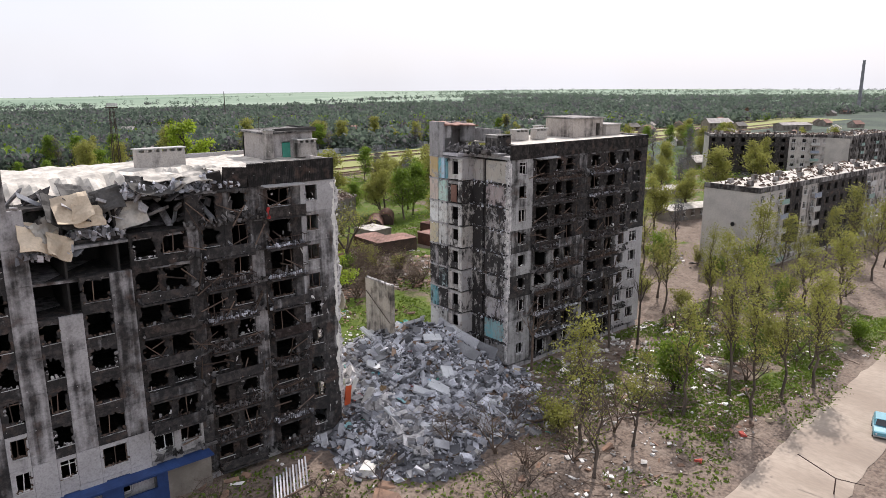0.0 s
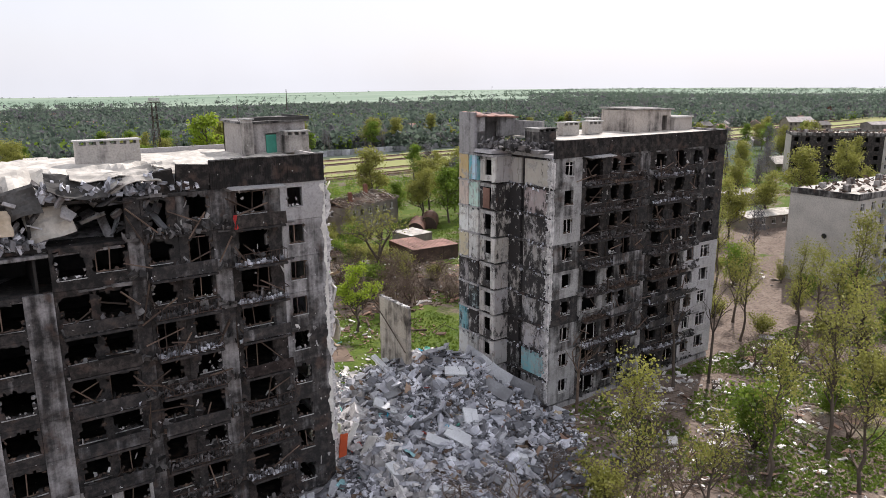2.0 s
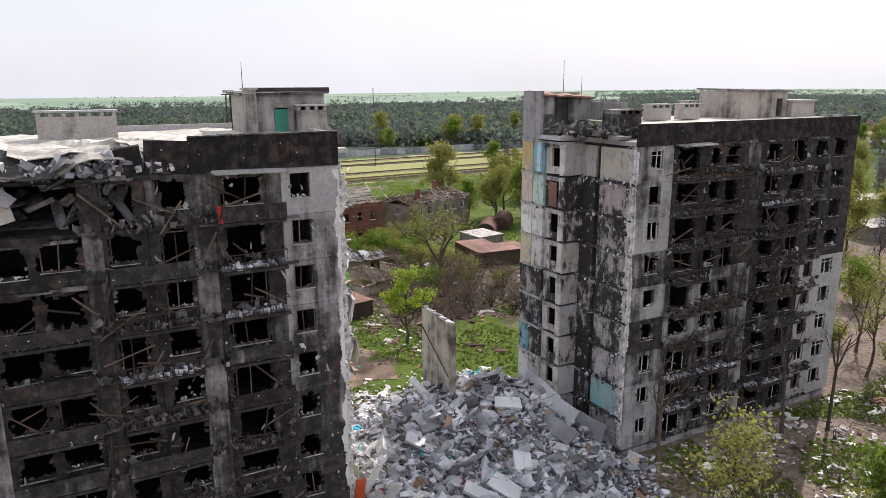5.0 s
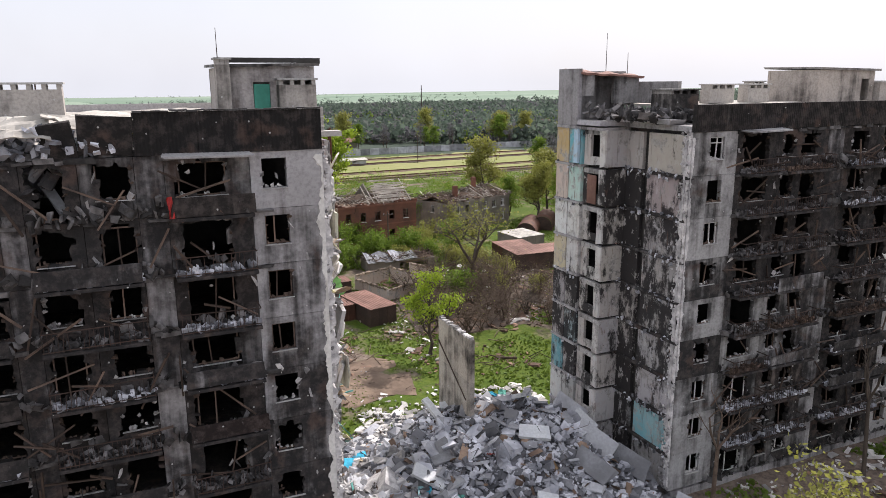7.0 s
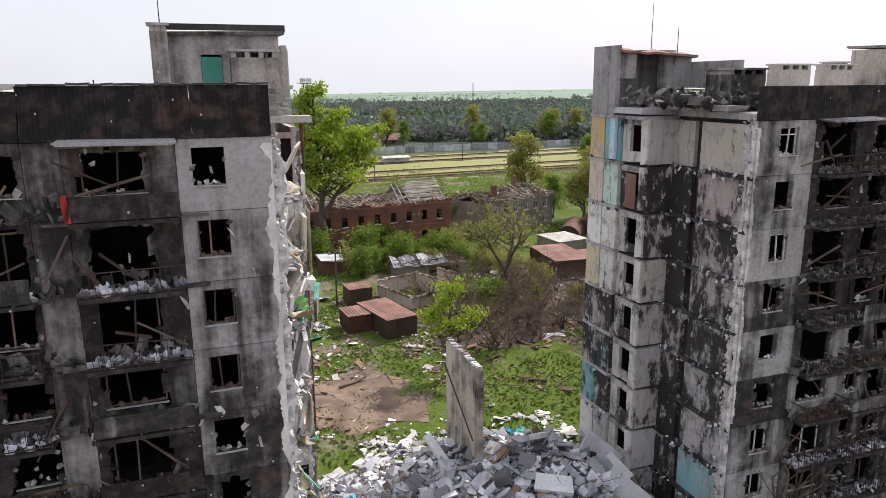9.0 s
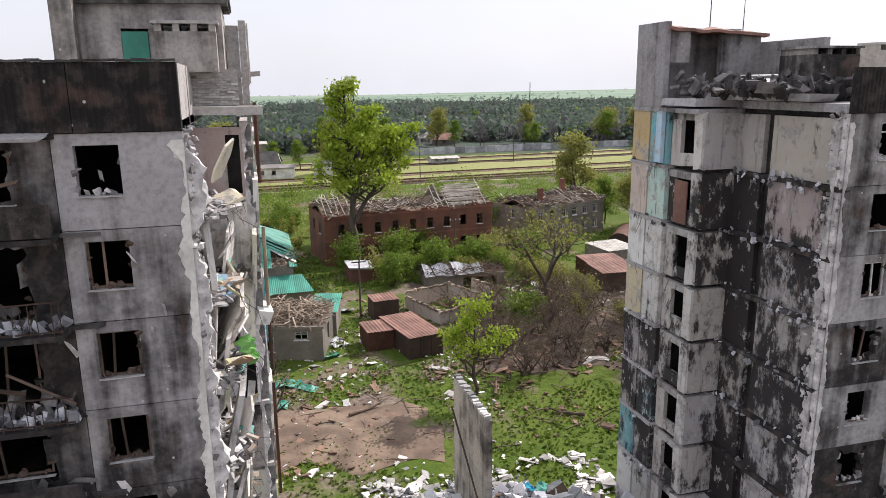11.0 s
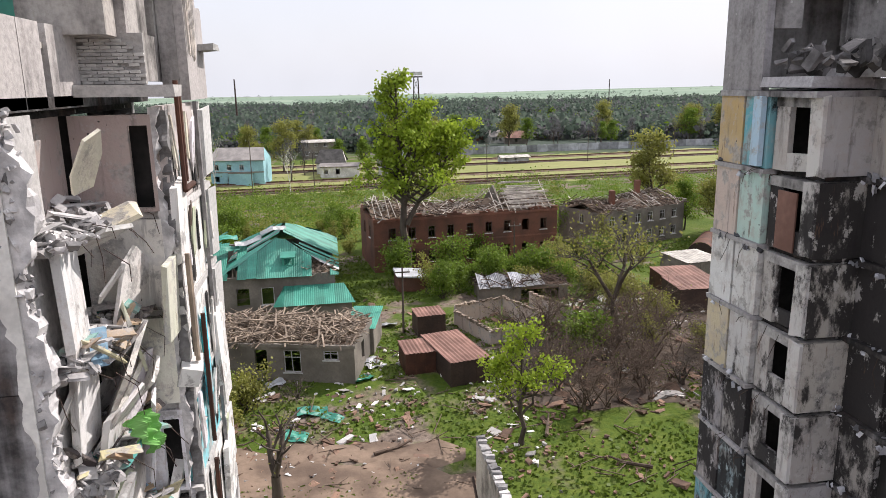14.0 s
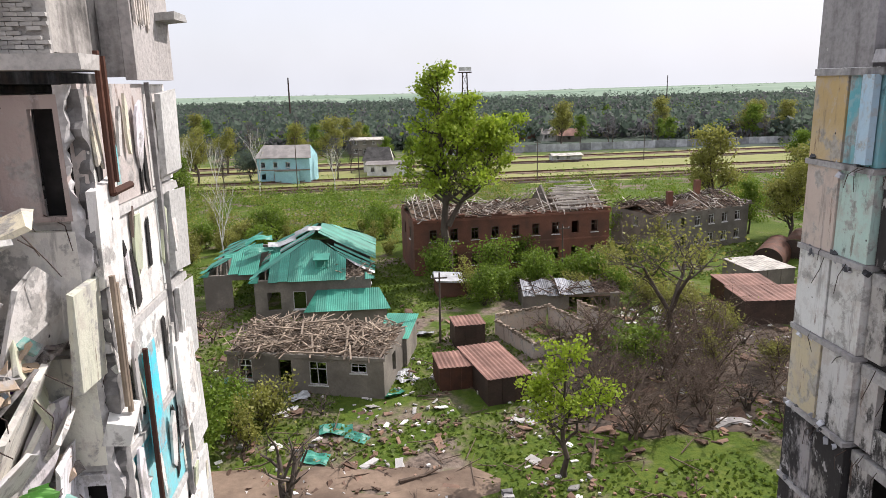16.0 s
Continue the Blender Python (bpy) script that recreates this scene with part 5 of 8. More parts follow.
for x, y, up, sx, sy, sz, rx, ry, rz in ((42.3, 57.9, .9, 1.5, 2.6, .22, 26, -8, 34), (44.6, 59.3, 1.0, 1.4, 2.2, .22, 32, 10, -20), (40.3, 58.0, .8, 1.0, 2.7, .3, 20, -14, 40), (38.8, 64.8, .8, 1.1, 2.4, .24, 24, -10, 48), (46.6, 64.5, .8, 2.2, 1.2, .3, 18, 6, -24),
                                          (37.0, 52.5, .5, 3.0, .7, .4, 6, 4, -30), (44.0, 71.5, 1.0, 2.8, .8, .4, 12, 0, -8), (41.6, 70.0, .9, .5, 3.2, .35, 30, -12, 12), (47.8, 68.5, .9, 2.4, 1.0, .3, -20, 20, 40), (51.6, 66.0, .9, 1.6, 1.8, .4, 34, -24, 10),
                                          (34.6, 55.8, .6, 1.1, 2.4, .2, 30, 12, 20), (45.6, 53.5, .5, 1.6, .9, .3, 10, 4, 60)):
    part("concrete_panel", Mesh().obox(pose(x, y, ground_top(x, y) + up * .45, rx, ry, rz), sx, sy, sz, .05), PALEW, heap, "large pale panel fragment")
for x, y, rx, ry, rz in ((52.2, 68.2, 46, -40, 20), (51.0, 63.4, 40, -46, 5), (49.2, 61.0, 20, -30, 12), (53.0, 62.0, 30, -60, 0)):
    part("leaning_slab", Mesh().obox(pose(x, y, ground_top(x, y) + .8, rx, ry, rz), 1.4, 2.8, .24, .06), RUBP, heap)
steel = Mesh()
for _ in range(170):
    x, y = scatter_point()
    p = Vector((x, y, ground_top(x, y)))
    for _ in range(3):
        q = p + Vector((U(-.6, .6), U(-.6, .6), U(-.15, .5)))
        steel.tube(p, q, .015, .015, 4, False)
        p = q
tagged(part("steel_rods", steel, DARKST, heap, "bent reinforcing rods"), kind="stuff")
rags = []
for i, c in enumerate(((0.05, 0.42, 0.62), (0.30, 0.52, 0.55), (0.42, 0.08, 0.06), (0.30, 0.20, 0.11), (0.5, 0.42, 0.3), (0.10, 0.32, 0.26))):
    rags.append(mat("rag_colour", c, tuple(v * .7 for v in c), 1.2, 7, .85, .3, rnd=.2))
for i in range(46):
    x, y = scatter_point()
    s = Mesh().sheet((0, 0, 0), (U(.4, 1.1), 0, 0), (0, U(.3, .8), 0), 6, 5, .03, lambda a, b: .16 * noise.noise((a * 4 + x, b * 4 + y, 0)))
    ob = part("scrap", s, R.choice(rags), heap)
    ob.matrix_basis = pose(x, y, ground_top(x, y) + .16, U(-25, 25), U(-25, 25), U(0, 180))
# lighter wreckage at the foot of the torn wall
pale = Mesh()
for _ in range(1100):
    x, y = 33.2 + abs(R.gauss(0, 2.1)), U(50, 78)
    s = .12 + R.expovariate(5)
    pale.obox(pose(x, y, ground_top(x, y) + .1, U(-50, 50), U(-50, 50), U(0, 180)), s * 1.5, s, s * .5, .2)
tagged(lone("fallen_plaster", pale, PALE, "pale plaster and brick bits heaped below the torn wall", "rubble"), kind="stuff")
for x, y, s, m, lab in ((35.3, 70.8, 1.1, rags[0], "crumpled bright blue sheet on the rubble"), (33.2, 60.3, .55, rags[2], "torn red board leaning on the rubble")):
    lone("torn_sheet", Mesh().sheet((x - s, y - s * .6, ground_top(x, y) + .35), (2 * s, .2, .2), (.1, 1.2 * s, .1), 8, 6, .04, lambda a, b: .2 * noise.noise((a * 3, b * 3, 5))), m, lab, "sheet")
red = mat("orange_red_panel", (0.62, 0.11, 0.035), (0.45, 0.08, 0.03), 0.8, 6, .7, .2, rnd=0)
lone("orange_board", Mesh().obox(pose(32.0, 60.2, 2.4, 3, 6, 0), .7, .1, 2.0, .06), red, "orange-red panel leaning on the broken wall foot", "panel")
lone("leaning_board", Mesh().obox(pose(33.6, 60.0, 0.6, 14, 20, 10), 1.0, .12, 4.6, .03), WHITE, "long white board leaning on the rubble", "board")
lone("leaning_board", Mesh().obox(pose(33.4, 61.4, 2.4, 10, 32, 30), .8, .1, 2.2, .03), WHITE, "short white board on the rubble", "board")
for x, y, s in ((28.9, 52.3, 1.3), (38.4, 48.3, .8), (41.0, 49.5, .6), (33.5, 49.5, .6), (60.5, 49, .8)):
    lone("concrete_block", Mesh().obox(pose(x, y, ground_z(x, y) + s * .22, U(-12, 12), U(-12, 12), U(0, 90)), s * 1.5, s, s * .5, .14), WHITE, "pale broken concrete block on the littered ground", "concrete block", "loose concrete blocks")

# the one wall panel that stayed upright
slab = thing("standing_wall_panel", (43.1, 70.4, 0), "weathered hollow-core wall panel standing upright in the rubble", "wall panel")
part("panel_face", Mesh().wall((43.15, 73.1), (43.15, 67.6), 6.9, 10.1, .34), CON, slab, tint=(0.54, 0.48, 0.41), soot=.4)
part("panel_face", Mesh().wall((43.15, 73.1), (43.15, 67.6), 2.2, 6.88, .34), CON, slab, tint=(0.52, 0.47, 0.41), soot=.45)
top_edge = Mesh()
for i in range(17):
    y = 67.8 + i * .32
    top_edge.obox(pose(43.32, y, 10.12 + U(0, .08), U(-8, 8), U(-8, 8), U(-8, 8)), .36, .2, U(.1, .26), .12)
part("broken_core_row", top_edge, PALE, slab, "broken hollow cores along the top")
part("cross_beam", Mesh().tube((42.9, 72.6, 8.6), (42.9, 67.8, 5.6), .06, .05, 6), DARKST, slab)

# ---- house tools ----


def frame_on(owner, p, q, hole, material=None, inset=.1, bars=True):
    """A window frame in an opening of the wall p-q."""
    p, q = Vector((*p, 0)), Vector((*q, 0))
    d = (q - p).normalized()
    n = Vector((-d.y, d.x, 0)) * inset
    a, b, z0, z1 = hole
    w = .08
    rz = math.degrees(math.atan2(d.y, d.x))
    s = Mesh()
    mid = lambda t, z: (p + d * t + n + Vector((0, 0, z)))
    for t, z, sx, sz in ((a + w / 2, (z0 + z1) / 2, w, z1 - z0), (b - w / 2, (z0 + z1) / 2, w, z1 - z0), ((a + b) / 2, z0 + w / 2, b - a - 2 * w, w), ((a + b) / 2, z1 - w / 2, b - a - 2 * w, w)):
        c = mid(t, z)
        s.obox(pose(c.x, c.y, c.z, 0, 0, rz), sx, .07, sz)
    if bars:
        c = mid((a + b) / 2 + U(-.1, .1), (z0 + z1) / 2)
        s.obox(pose(c.x, c.y, c.z, 0, U(-3, 3), rz), w * .8, .06, z1 - z0 - 2 * w)
        c = mid((a + b) / 2, z1 - (z1 - z0) * .32)
        s.obox(pose(c.x, c.y, c.z, 0, 0, rz), b - a - 2 * w, .05, w * .8)
    part("window_frame", s, material or FRAMEW, owner)
    c = mid((a + b) / 2, z0 - .05) - n * 1.3
    part("window_sill", Mesh().obox(pose(c.x, c.y, c.z, 0, 0, rz), b - a + .2, .2, .08), FRAMEW, owner)


def turned(x, y, deg):
    """Plan coordinates along and across a house that stands at x, y, turned by deg."""
    c, s = math.cos(radians(deg)), math.sin(radians(deg))
    return lambda u, v: (x + u * c - v * s, y + u * s + v * c)


def walls(owner, at, w, d, z0, z1, material, holes, thick=.35, tint=None, soot=0, frames=True, bars=True, fm=None):
    """Four walls of a house; holes: for front, right, back, left, lists of openings."""
    pts = [at(0, 0), at(w, 0), at(w, d), at(0, d)]
    for i in range(4):
        p, q = pts[i], pts[(i + 1) % 4]
        full = math.dist(p, q)
        if i in (1, 3):                     # the side walls butt against front and back
            f = thick / full
            p, q = (p[0] + (q[0] - p[0]) * f, p[1] + (q[1] - p[1]) * f), (q[0] + (p[0] - q[0]) * f, q[1] + (p[1] - q[1]) * f)
        wl_ = part("wall", Mesh().wall(p, q, z0, z1, thick, holes[i]), material, owner, tint=tint, soot=soot)
        for h in holes[i]:
            if frames and h[2] > z0 + .3 and R.random() < .85:
                frame_on(wl_, p, q, h, fm, bars=bars)


def row(n, first, gap, w, z0, z1):
    return [(first + i * gap, first + i * gap + w, z0, z1) for i in range(n)]


def broken_roof(owner, at, w, d, z, ridge, material, n, keep=lambda u: True, sag=.5, bits=TIMBERD):
    """Rafters, battens and wreckage where a gable roof has burnt down."""
    for i in range(int(w / .9)):
        u = .4 + i * .9
        if not keep(u) or R.random() < .25:
            continue
        for side in (0, 1):
            if R.random() < .2:
                continue
            a, b = at(u, 0 if side == 0 else d), at(u + U(-.4, .4), d / 2)
            p, q = Vector((*a, z + .05)), Vector((*b, z + ridge * U(.75, 1.05)))
            part("rafter", Mesh().tube(p, p + (q - p) * U(.6, 1.05), .07, .06, 4), material, owner)
    wreck = Mesh()
    for _ in range(int(n * 1.9)):
        u, v = U(0, w), U(0, d)
        x, y = at(u, v)
        up = (ridge * (1 - abs(v / d * 2 - 1)) * sag if keep(u) else .1) + abs(R.gauss(0, .2))
        wreck.obox(pose(x, y, z + up, U(-25, 25), U(-30, 30), U(0, 180)), U(.4, 2.8), U(.04, .14), U(.025, .08), .06)
    tagged(part("roof_wreckage", wreck, bits, owner, "tangled planks and battens"), kind="stuff")
    bed = Mesh()
    o, u_, v_ = Vector((*at(.1, .1), z - .2)), Vector((*at(w - .1, .1), z - .2)), Vector((*at(.1, d - .1), z - .2))
    bed.sheet(o, u_ - o, v_ - o, 18, 12, .15, lambda a, b: (ridge * (1 - abs(b * 2 - 1)) * sag * .8 if keep(a * w) else 0) + .3 * noise.noise((a * 6 + w, b * 4, 2)))
    part("attic_rubble", bed, PATHM, owner, "caved-in loft of clay and ash")


BATTEN = mat("bleached_battens", (0.56, 0.51, 0.46), (0.36, 0.32, 0.28), 0.9, 9.0, 0.9, 0.3, rnd=0.5, island=True)


def ragged_top(owner, p, q, z, material, thick):
    """Broken masonry along the top of a wall."""
    s = Mesh()
    p, q = Vector((*p, 0)), Vector((*q, 0))
    d = (q - p).normalized()
    rz, a, n = math.degrees(math.atan2(d.y, d.x)), 0.0, (q - p).length
    while a < n:
        w = U(.3, 1.1)
        h = max(0, .9 * noise.noise((a * .4 + z, p.x, 1)) + U(-.1, .35))
        c = p + d * (a + w / 2) + Vector((-d.y, d.x, 0)) * thick / 2
        if h > .06:
            s.obox(pose(c.x, c.y, z + h / 2, 0, 0, rz), w, thick * U(.7, 1), h, .06)
        a += w
    if s.v:
        tagged(part("broken_crest", s, material, owner), kind="stuff")


# ---- ruined single-storey house ----
at = turned(26.0, 106.7, -15)
ruin = thing("ruined_cottage", (32, 106, -.1), "roofless grey rendered cottage heaped with broken rafters", "house")
walls(ruin, at, 13.2, 7.6, -.5, 3.3, GREYW, [[(.9, 2.1, .9, 2.7), (4.4, 5.5, .8, 2.8), (7.0, 8.5, .8, 2.8), (10.5, 11.8, 2.0, 2.8)], row(1, 2.4, 3, 1.1, .9, 2.6), row(3, 1.5, 4, 1.1, .9, 2.6), row(1, 3, 3, 1.1, .9, 2.6)])
broken_roof(ruin, at, 13.2, 7.6, 3.35, 1.0, TIMBER, 420, sag=.5, bits=TIMBER)
for i in range(26):
    x, y = at(U(0, 13), U(-1.0, 7.5))
    part("fallen_rafter", Mesh().obox(pose(x, y, 3.6 + U(0, .7), U(-12, 12), U(-22, 22), U(0, 180)), U(2, 5), .14, .1), TIMBER, ruin)
cornice = Mesh()
p, q = at(-.15, -.12), at(13.35, -.12)
part("cornice", cornice.wall(p, q, 3.1, 3.36, .12), GREYW, ruin)


def patch(s, p00, p10, p11, p01, nu, nv, thick, height):
    """A thick bent sheet between four corners."""
    c = [Vector(p) for p in (p00, p10, p11, p01)]
    nrm = (c[1] - c[0]).cross(c[3] - c[0]).normalized()
    k = len(s.v)
    for off in (0, -thick):
        for j in range(nv + 1):
            for i in range(nu + 1):
                a, b = i / nu, j / nv
                w = (c[0] * (1 - a) + c[1] * a) * (1 - b) + (c[3] * (1 - a) + c[2] * a) * b
                s.v.append(tuple(w + nrm * (height(a, b) + off)))
    w, n = nu + 1, (nu + 1) * (nv + 1)
    for j in range(nv):
        for i in range(nu):
            a = k + j * w + i
            s.f += [(a, a + 1, a + 1 + w, a + w), (a + n, a + n + w, a + n + w + 1, a + n + 1)]
    return s


def metal_slope(owner, a, b, c, d, material, gone=.08, width=1.05):
    """A roof slope of ribbed sheets: eaves a-b, ridge d-c; some sheets lifted, slid or missing."""
    a, b, c, d = map(Vector, (a, b, c, d))
    run = b - a
    n = max(1, round(run.length / width))
    td, tc = ((d - a).dot(run) / run.length_squared, (c - a).dot(run) / run.length_squared)
    td, tc = min(max(td, 0.0), 1.0), min(max(tc, 0.0), 1.0)
    rise = (d - (a + run * td)) if td > .001 or tc < .999 else None

    def reach(t):
        """Where a sheet at t along the eaves meets the hip or the ridge."""
        f = min(t / td if td > .001 and t < td else 1.0, (1 - t) / (1 - tc) if tc < .999 and t > tc else 1.0)
        return a + run * t + rise * f if rise is not None else d.lerp(c, t)

    for i in range(n):
        t0, t1 = i / n, (i + 1) / n
        p0, p1, p2, p3 = a + run * t0, a + run * t1, reach(t1), reach(t0)
        if R.random() < gone:
            continue
        lift = U(0, .03) if R.random() < .75 else U(.1, .55)
        top = 1.0 if R.random() < .92 else U(.6, .9)
        part("roof_sheet", patch(Mesh(), p0, p1, p1.lerp(p2, top), p0.lerp(p3, top), 10, 3, .012, lambda u, v: .03 * (1 - abs((u * 5) % 1 * 2 - 1)) + lift * abs(v - .5)), material if R.random() < .97 else ZINC, owner)


# ---- the house with the green roof ----
green = thing("green_roofed_house", (30, 132, 0), "grey house under a torn green ribbed metal roof", "house")
at = turned(25.2, 124.4, 1)
walls(green, at, 12.2, 20, -.3, 4.3, GREYW, [[(1.3, 2.7, 1.0, 3.0), (4.0, 5.4, 1.0, 3.0)], row(3, 3, 5, 1.2, 1, 2.8), [], row(2, 9, 4, 1.2, 1, 2.8)], bars=False)
at2 = turned(19.0, 128.5, 1)
walls(green, at2, 6.1, 15.5, -.3, 4.0, GREYW, [[(3.0, 5.4, -.3, 3.4)], [], [], row(2, 3, 5, 1.3, 1, 2.8)])
E0, E1, RZ = 4.2, 4.0, 7.6
metal_slope(green, (24.7, 123.9, E0), (37.9, 123.9, E0), (31.3, 130.2, RZ), (31.1, 130.2, RZ), GREENM, .14)
metal_slope(green, (37.9, 123.9, E0), (37.9, 145, E0), (31.4, 139, RZ), (31.4, 130.2, RZ), GREENM, .08)
metal_slope(green, (37.9, 145, E0), (24.7, 145, E0), (31.0, 139, RZ), (31.2, 139, RZ), GREENM, .05)
metal_slope(green, (24.7, 145, E0), (24.7, 123.9, E0), (31.0, 130.2, RZ), (31.0, 139, RZ), GREENM, .25)
metal_slope(green, (18.6, 145.2, E1), (18.6, 128.0, E1), (24.0, 133.4, 6.4), (24.0, 140, 6.4), GREENM, .14)
metal_slope(green, (18.6, 128.0, E1), (28.2, 128.0, E1 + .2), (27.4, 133.4, 6.3), (24.0, 133.4, 6.4), GREENM, .2)
for x, y, z, rz in ((27.5, 131.5, 6.4, 30), (25.0, 130.2, 5.8, 24), (30.4, 133.0, 7.4, 50), (22.5, 131.5, 5.4, 15), (24.3, 134.5, 6.2, 20)):
    part("loose_sheet", Mesh().sheet((x - 1.6, y - .4, z), (3.0, 1.4, .4), (-.2, 1.0, .3), 12, 7, .015, lambda a, b: .22 * math.sin(a * 5 + x) + .2 * noise.noise((a * 4, b * 3, x))), ZINC if x > 25 else GREENM, green, "bent bare sheet metal")
dorm = part("dormer", Mesh().wall((31.6, 125.6), (32.9, 125.6), 5.0, 6.1, .08, [(.2, 1.1, 5.2, 5.9)]), GREENM, green, "small dormer in the roof")
part("dormer_roof", Mesh().obox(pose(32.25, 126.4, 6.2, 8, 0, 0), 1.7, 1.9, .05), GREENM, dorm)
broken_roof(green, turned(33.5, 124.6, 1), 4, 5, 4.3, .9, TIMBER, 60, bits=TIMBER)
# lean-to beside it
lean = thing("green_lean_to", (36, 121, 0), "low annex with a dented green metal roof", "shed")
at = turned(30.9, 120.6, 1)
walls(lean, at, 8.2, 3.6, -.3, 1.9, GREYW, [[], [], [], []])
metal_slope(lean, (30.7, 120.2, 1.95), (39.5, 120.3, 1.95), (39.3, 124.4, 3.1), (30.7, 124.2, 3.1), GREENM, .05)
lean2 = thing("green_lean_to", (39, 112.5, 0), "small rendered shed with green metal roof", "shed")
at = turned(38.2, 110.0, -12)
walls(lean2, at, 2.6, 5.4, -.3, 2.6, GREYW, [[], [], [], []])
metal_slope(lean2, (*at(-.2, -.2), 2.65), (*at(2.8, -.2), 2.65), (*at(2.8, 5.7), 3.0), (*at(-.2, 5.7), 3.0), GREENM, .0)

# ---- garages ----


def garage(x, y, deg, w, d, h, body, roof, label, n=5, group="steel garages"):
    g = thing("metal_garage", (x, y, ground_z(x, y), 0, 0, deg), label, "garage", group)
    at = turned(x, y, deg)
    z = ground_z(x, y) - .15
    pts = [at(0, 0), at(w, 0), at(w, d), at(0, d)]
    for i in range(4):
        p, q = pts[i], pts[(i + 1) % 4]
        if i in (1, 3):
            f = .06 / math.dist(p, q)
            p, q = (p[0] + (q[0] - p[0]) * f, p[1] + (q[1] - p[1]) * f), (q[0] + (p[0] - q[0]) * f, q[1] + (p[1] - q[1]) * f)
        part("side", Mesh().wall(p, q, z, z + h, .05), body, g)
    for i in range(n):
        u0, u1 = -.08 + (w + .16) * i / n, -.08 + (w + .16) * (i + 1) / n
        c = [(*at(u0, -.1), z + h + .02), (*at(u1, -.1), z + h + .02), (*at(u1, d + .1), z + h + .10), (*at(u0, d + .1), z + h + .10)]
        part("roof_sheet", patch(Mesh(), *c, 8, 6, .02, lambda a, b: .03 * math.sin(a * 12.6) + .03 * noise.noise((a * 2 + i, b * 3, x))), roof, g)
    for u in (w * .33, w * .66):
        a = at(u, -.03)
        part("door_seam", Mesh().obox(pose(a[0], a[1], z + h / 2, 0, 0, deg), .05, .05, h * .92), body, g)
    return g


garage(46.7, 101.0, 13, 3.6, 7.2, 2.35, DARKST, RUSTR, "dark rusty steel garage with a reddish ribbed roof")
garage(43.2, 104.0, 6, 2.7, 3.2, 2.15, RUST, RUSTR, "small rust-brown steel shed with a pinkish roof", 4)
garage(45.4, 113.4, 6, 2.9, 2.6, 2.35, DARKST, RUSTR, "dark steel box shed standing on the grass", 4)
garage(74.5, 115.4, -3, 9.5, 5.0, 2.7, DARKST, RUSTR, "wide rust-red steel garage beside the rubble", 8)
garage(76.0, 122.5, -3, 5.5, 4.2, 2.3, RUST, RUSTR, "rust-brown steel garage by the bushes", 5)
garage(81.5, 127, 8, 5.5, 6, 2.4, GREYW, ROOFING, "grey garage with a pale roof", 5)
garage(95, 121, 5, 6, 6, 2.6, RUST, RUSTR, "rust-brown steel garage among bushes", 5)
garage(88, 112, 5, 5, 7, 2.6, RUST, RUSTR, "rust-red steel garage by the bushes", 5)


def barrel_shed(x, y, deg, r, length):
    g = thing("barrel_roofed_shed", (x, y, 0, 0, 0, deg), "rusty half-round steel shed", "shed", "half-round sheds")
    at = turned(x, y, deg)
    s = Mesh()
    n = 12
    for j in range(9):
        for i in range(n + 1):
            w = math.pi * i / n
            px, py = at(r + r * math.cos(w), length * j / 8)
            s.v.append((px, py, .9 + r * math.sin(w) * .95))
    for j in range(8):
        for i in range(n):
            k = j * (n + 1) + i
            s.f.append((k, k + 1, k + n + 2, k + n + 1))
    part("barrel_roof", s, RUST, g, smooth=True)
    end = Mesh()
    end.v = [(*at(r, .05), .9)] + [(*at(r + r * .97 * math.cos(math.pi * i / n), .05), .9 + r * .93 * math.sin(math.pi * i / n)) for i in range(n + 1)]
    end.f = [(0, i + 1, i + 2) for i in range(n)]
    part("end_wall", end, DARKST, g)
    part("base", Mesh().wall(at(0, .1), at(2 * r, .1), -.3, .9, .2), DARKST, g)
    for u in (0, 2 * r - .1):
        part("base", Mesh().wall(at(u + .1, .32), at(u + .1, length), -.3, .9, .1), RUST, g)


barrel_shed(86.5, 137, -38, 1.9, 9)
barrel_shed(92.5, 141, -38, 1.9, 9)

# ---- two-storey houses with burnt roofs ----
brick = thing("burnt_brick_house", (55, 145, 0), "long two-storey red brick house with a burnt-out roof", "house")
at = turned(42.8, 139.2, 7)
wins = [h for i in range(9) if i != 3 for h in ((2.0 + i * 2.75, 3.0 + i * 2.75, 1.0, 2.6), (2.0 + i * 2.75, 3.0 + i * 2.75, 4.4, 6.0))] + [(10.0, 11.3, 0, 2.3), (10.2, 11.2, 4.4, 6.0)]
walls(brick, at, 26.6, 10.5, -.4, 7.2, BRICKR, [wins, row(2, 2, 4, 1.1, 4.2, 5.8), row(6, 2, 4, 1.1, 4.2, 5.8), row(2, 2.5, 4, 1.0, 4.4, 6)], thick=.5, fm=TIMBERD)
part("string_course", Mesh().wall(at(-.05, -.06), at(26.65, -.06), 3.55, 3.75, .05), BRICKR, brick)
part("eaves_course", Mesh().wall(at(-.08, -.1), at(26.7, -.1), 6.95, 7.22, .09), BRICKR, brick)
broken_roof(brick, at, 26.6, 10.5, 7.25, 3.2, TIMBERD, 330, keep=lambda u: u > 18.5 or u < 4.5, sag=.5)
broken_roof(brick, at, 26.6, 10.5, 7.35, 3.0, BATTEN, 150, keep=lambda u: u > 17 or u < 4.5, sag=.6, bits=BATTEN)
ragged_top(brick, at(0, 0), at(26.6, 0), 7.22, BRICKR, .45)
ragged_top(brick, at(26.6, 10.5), at(0, 10.5), 7.22, BRICKR, .45)
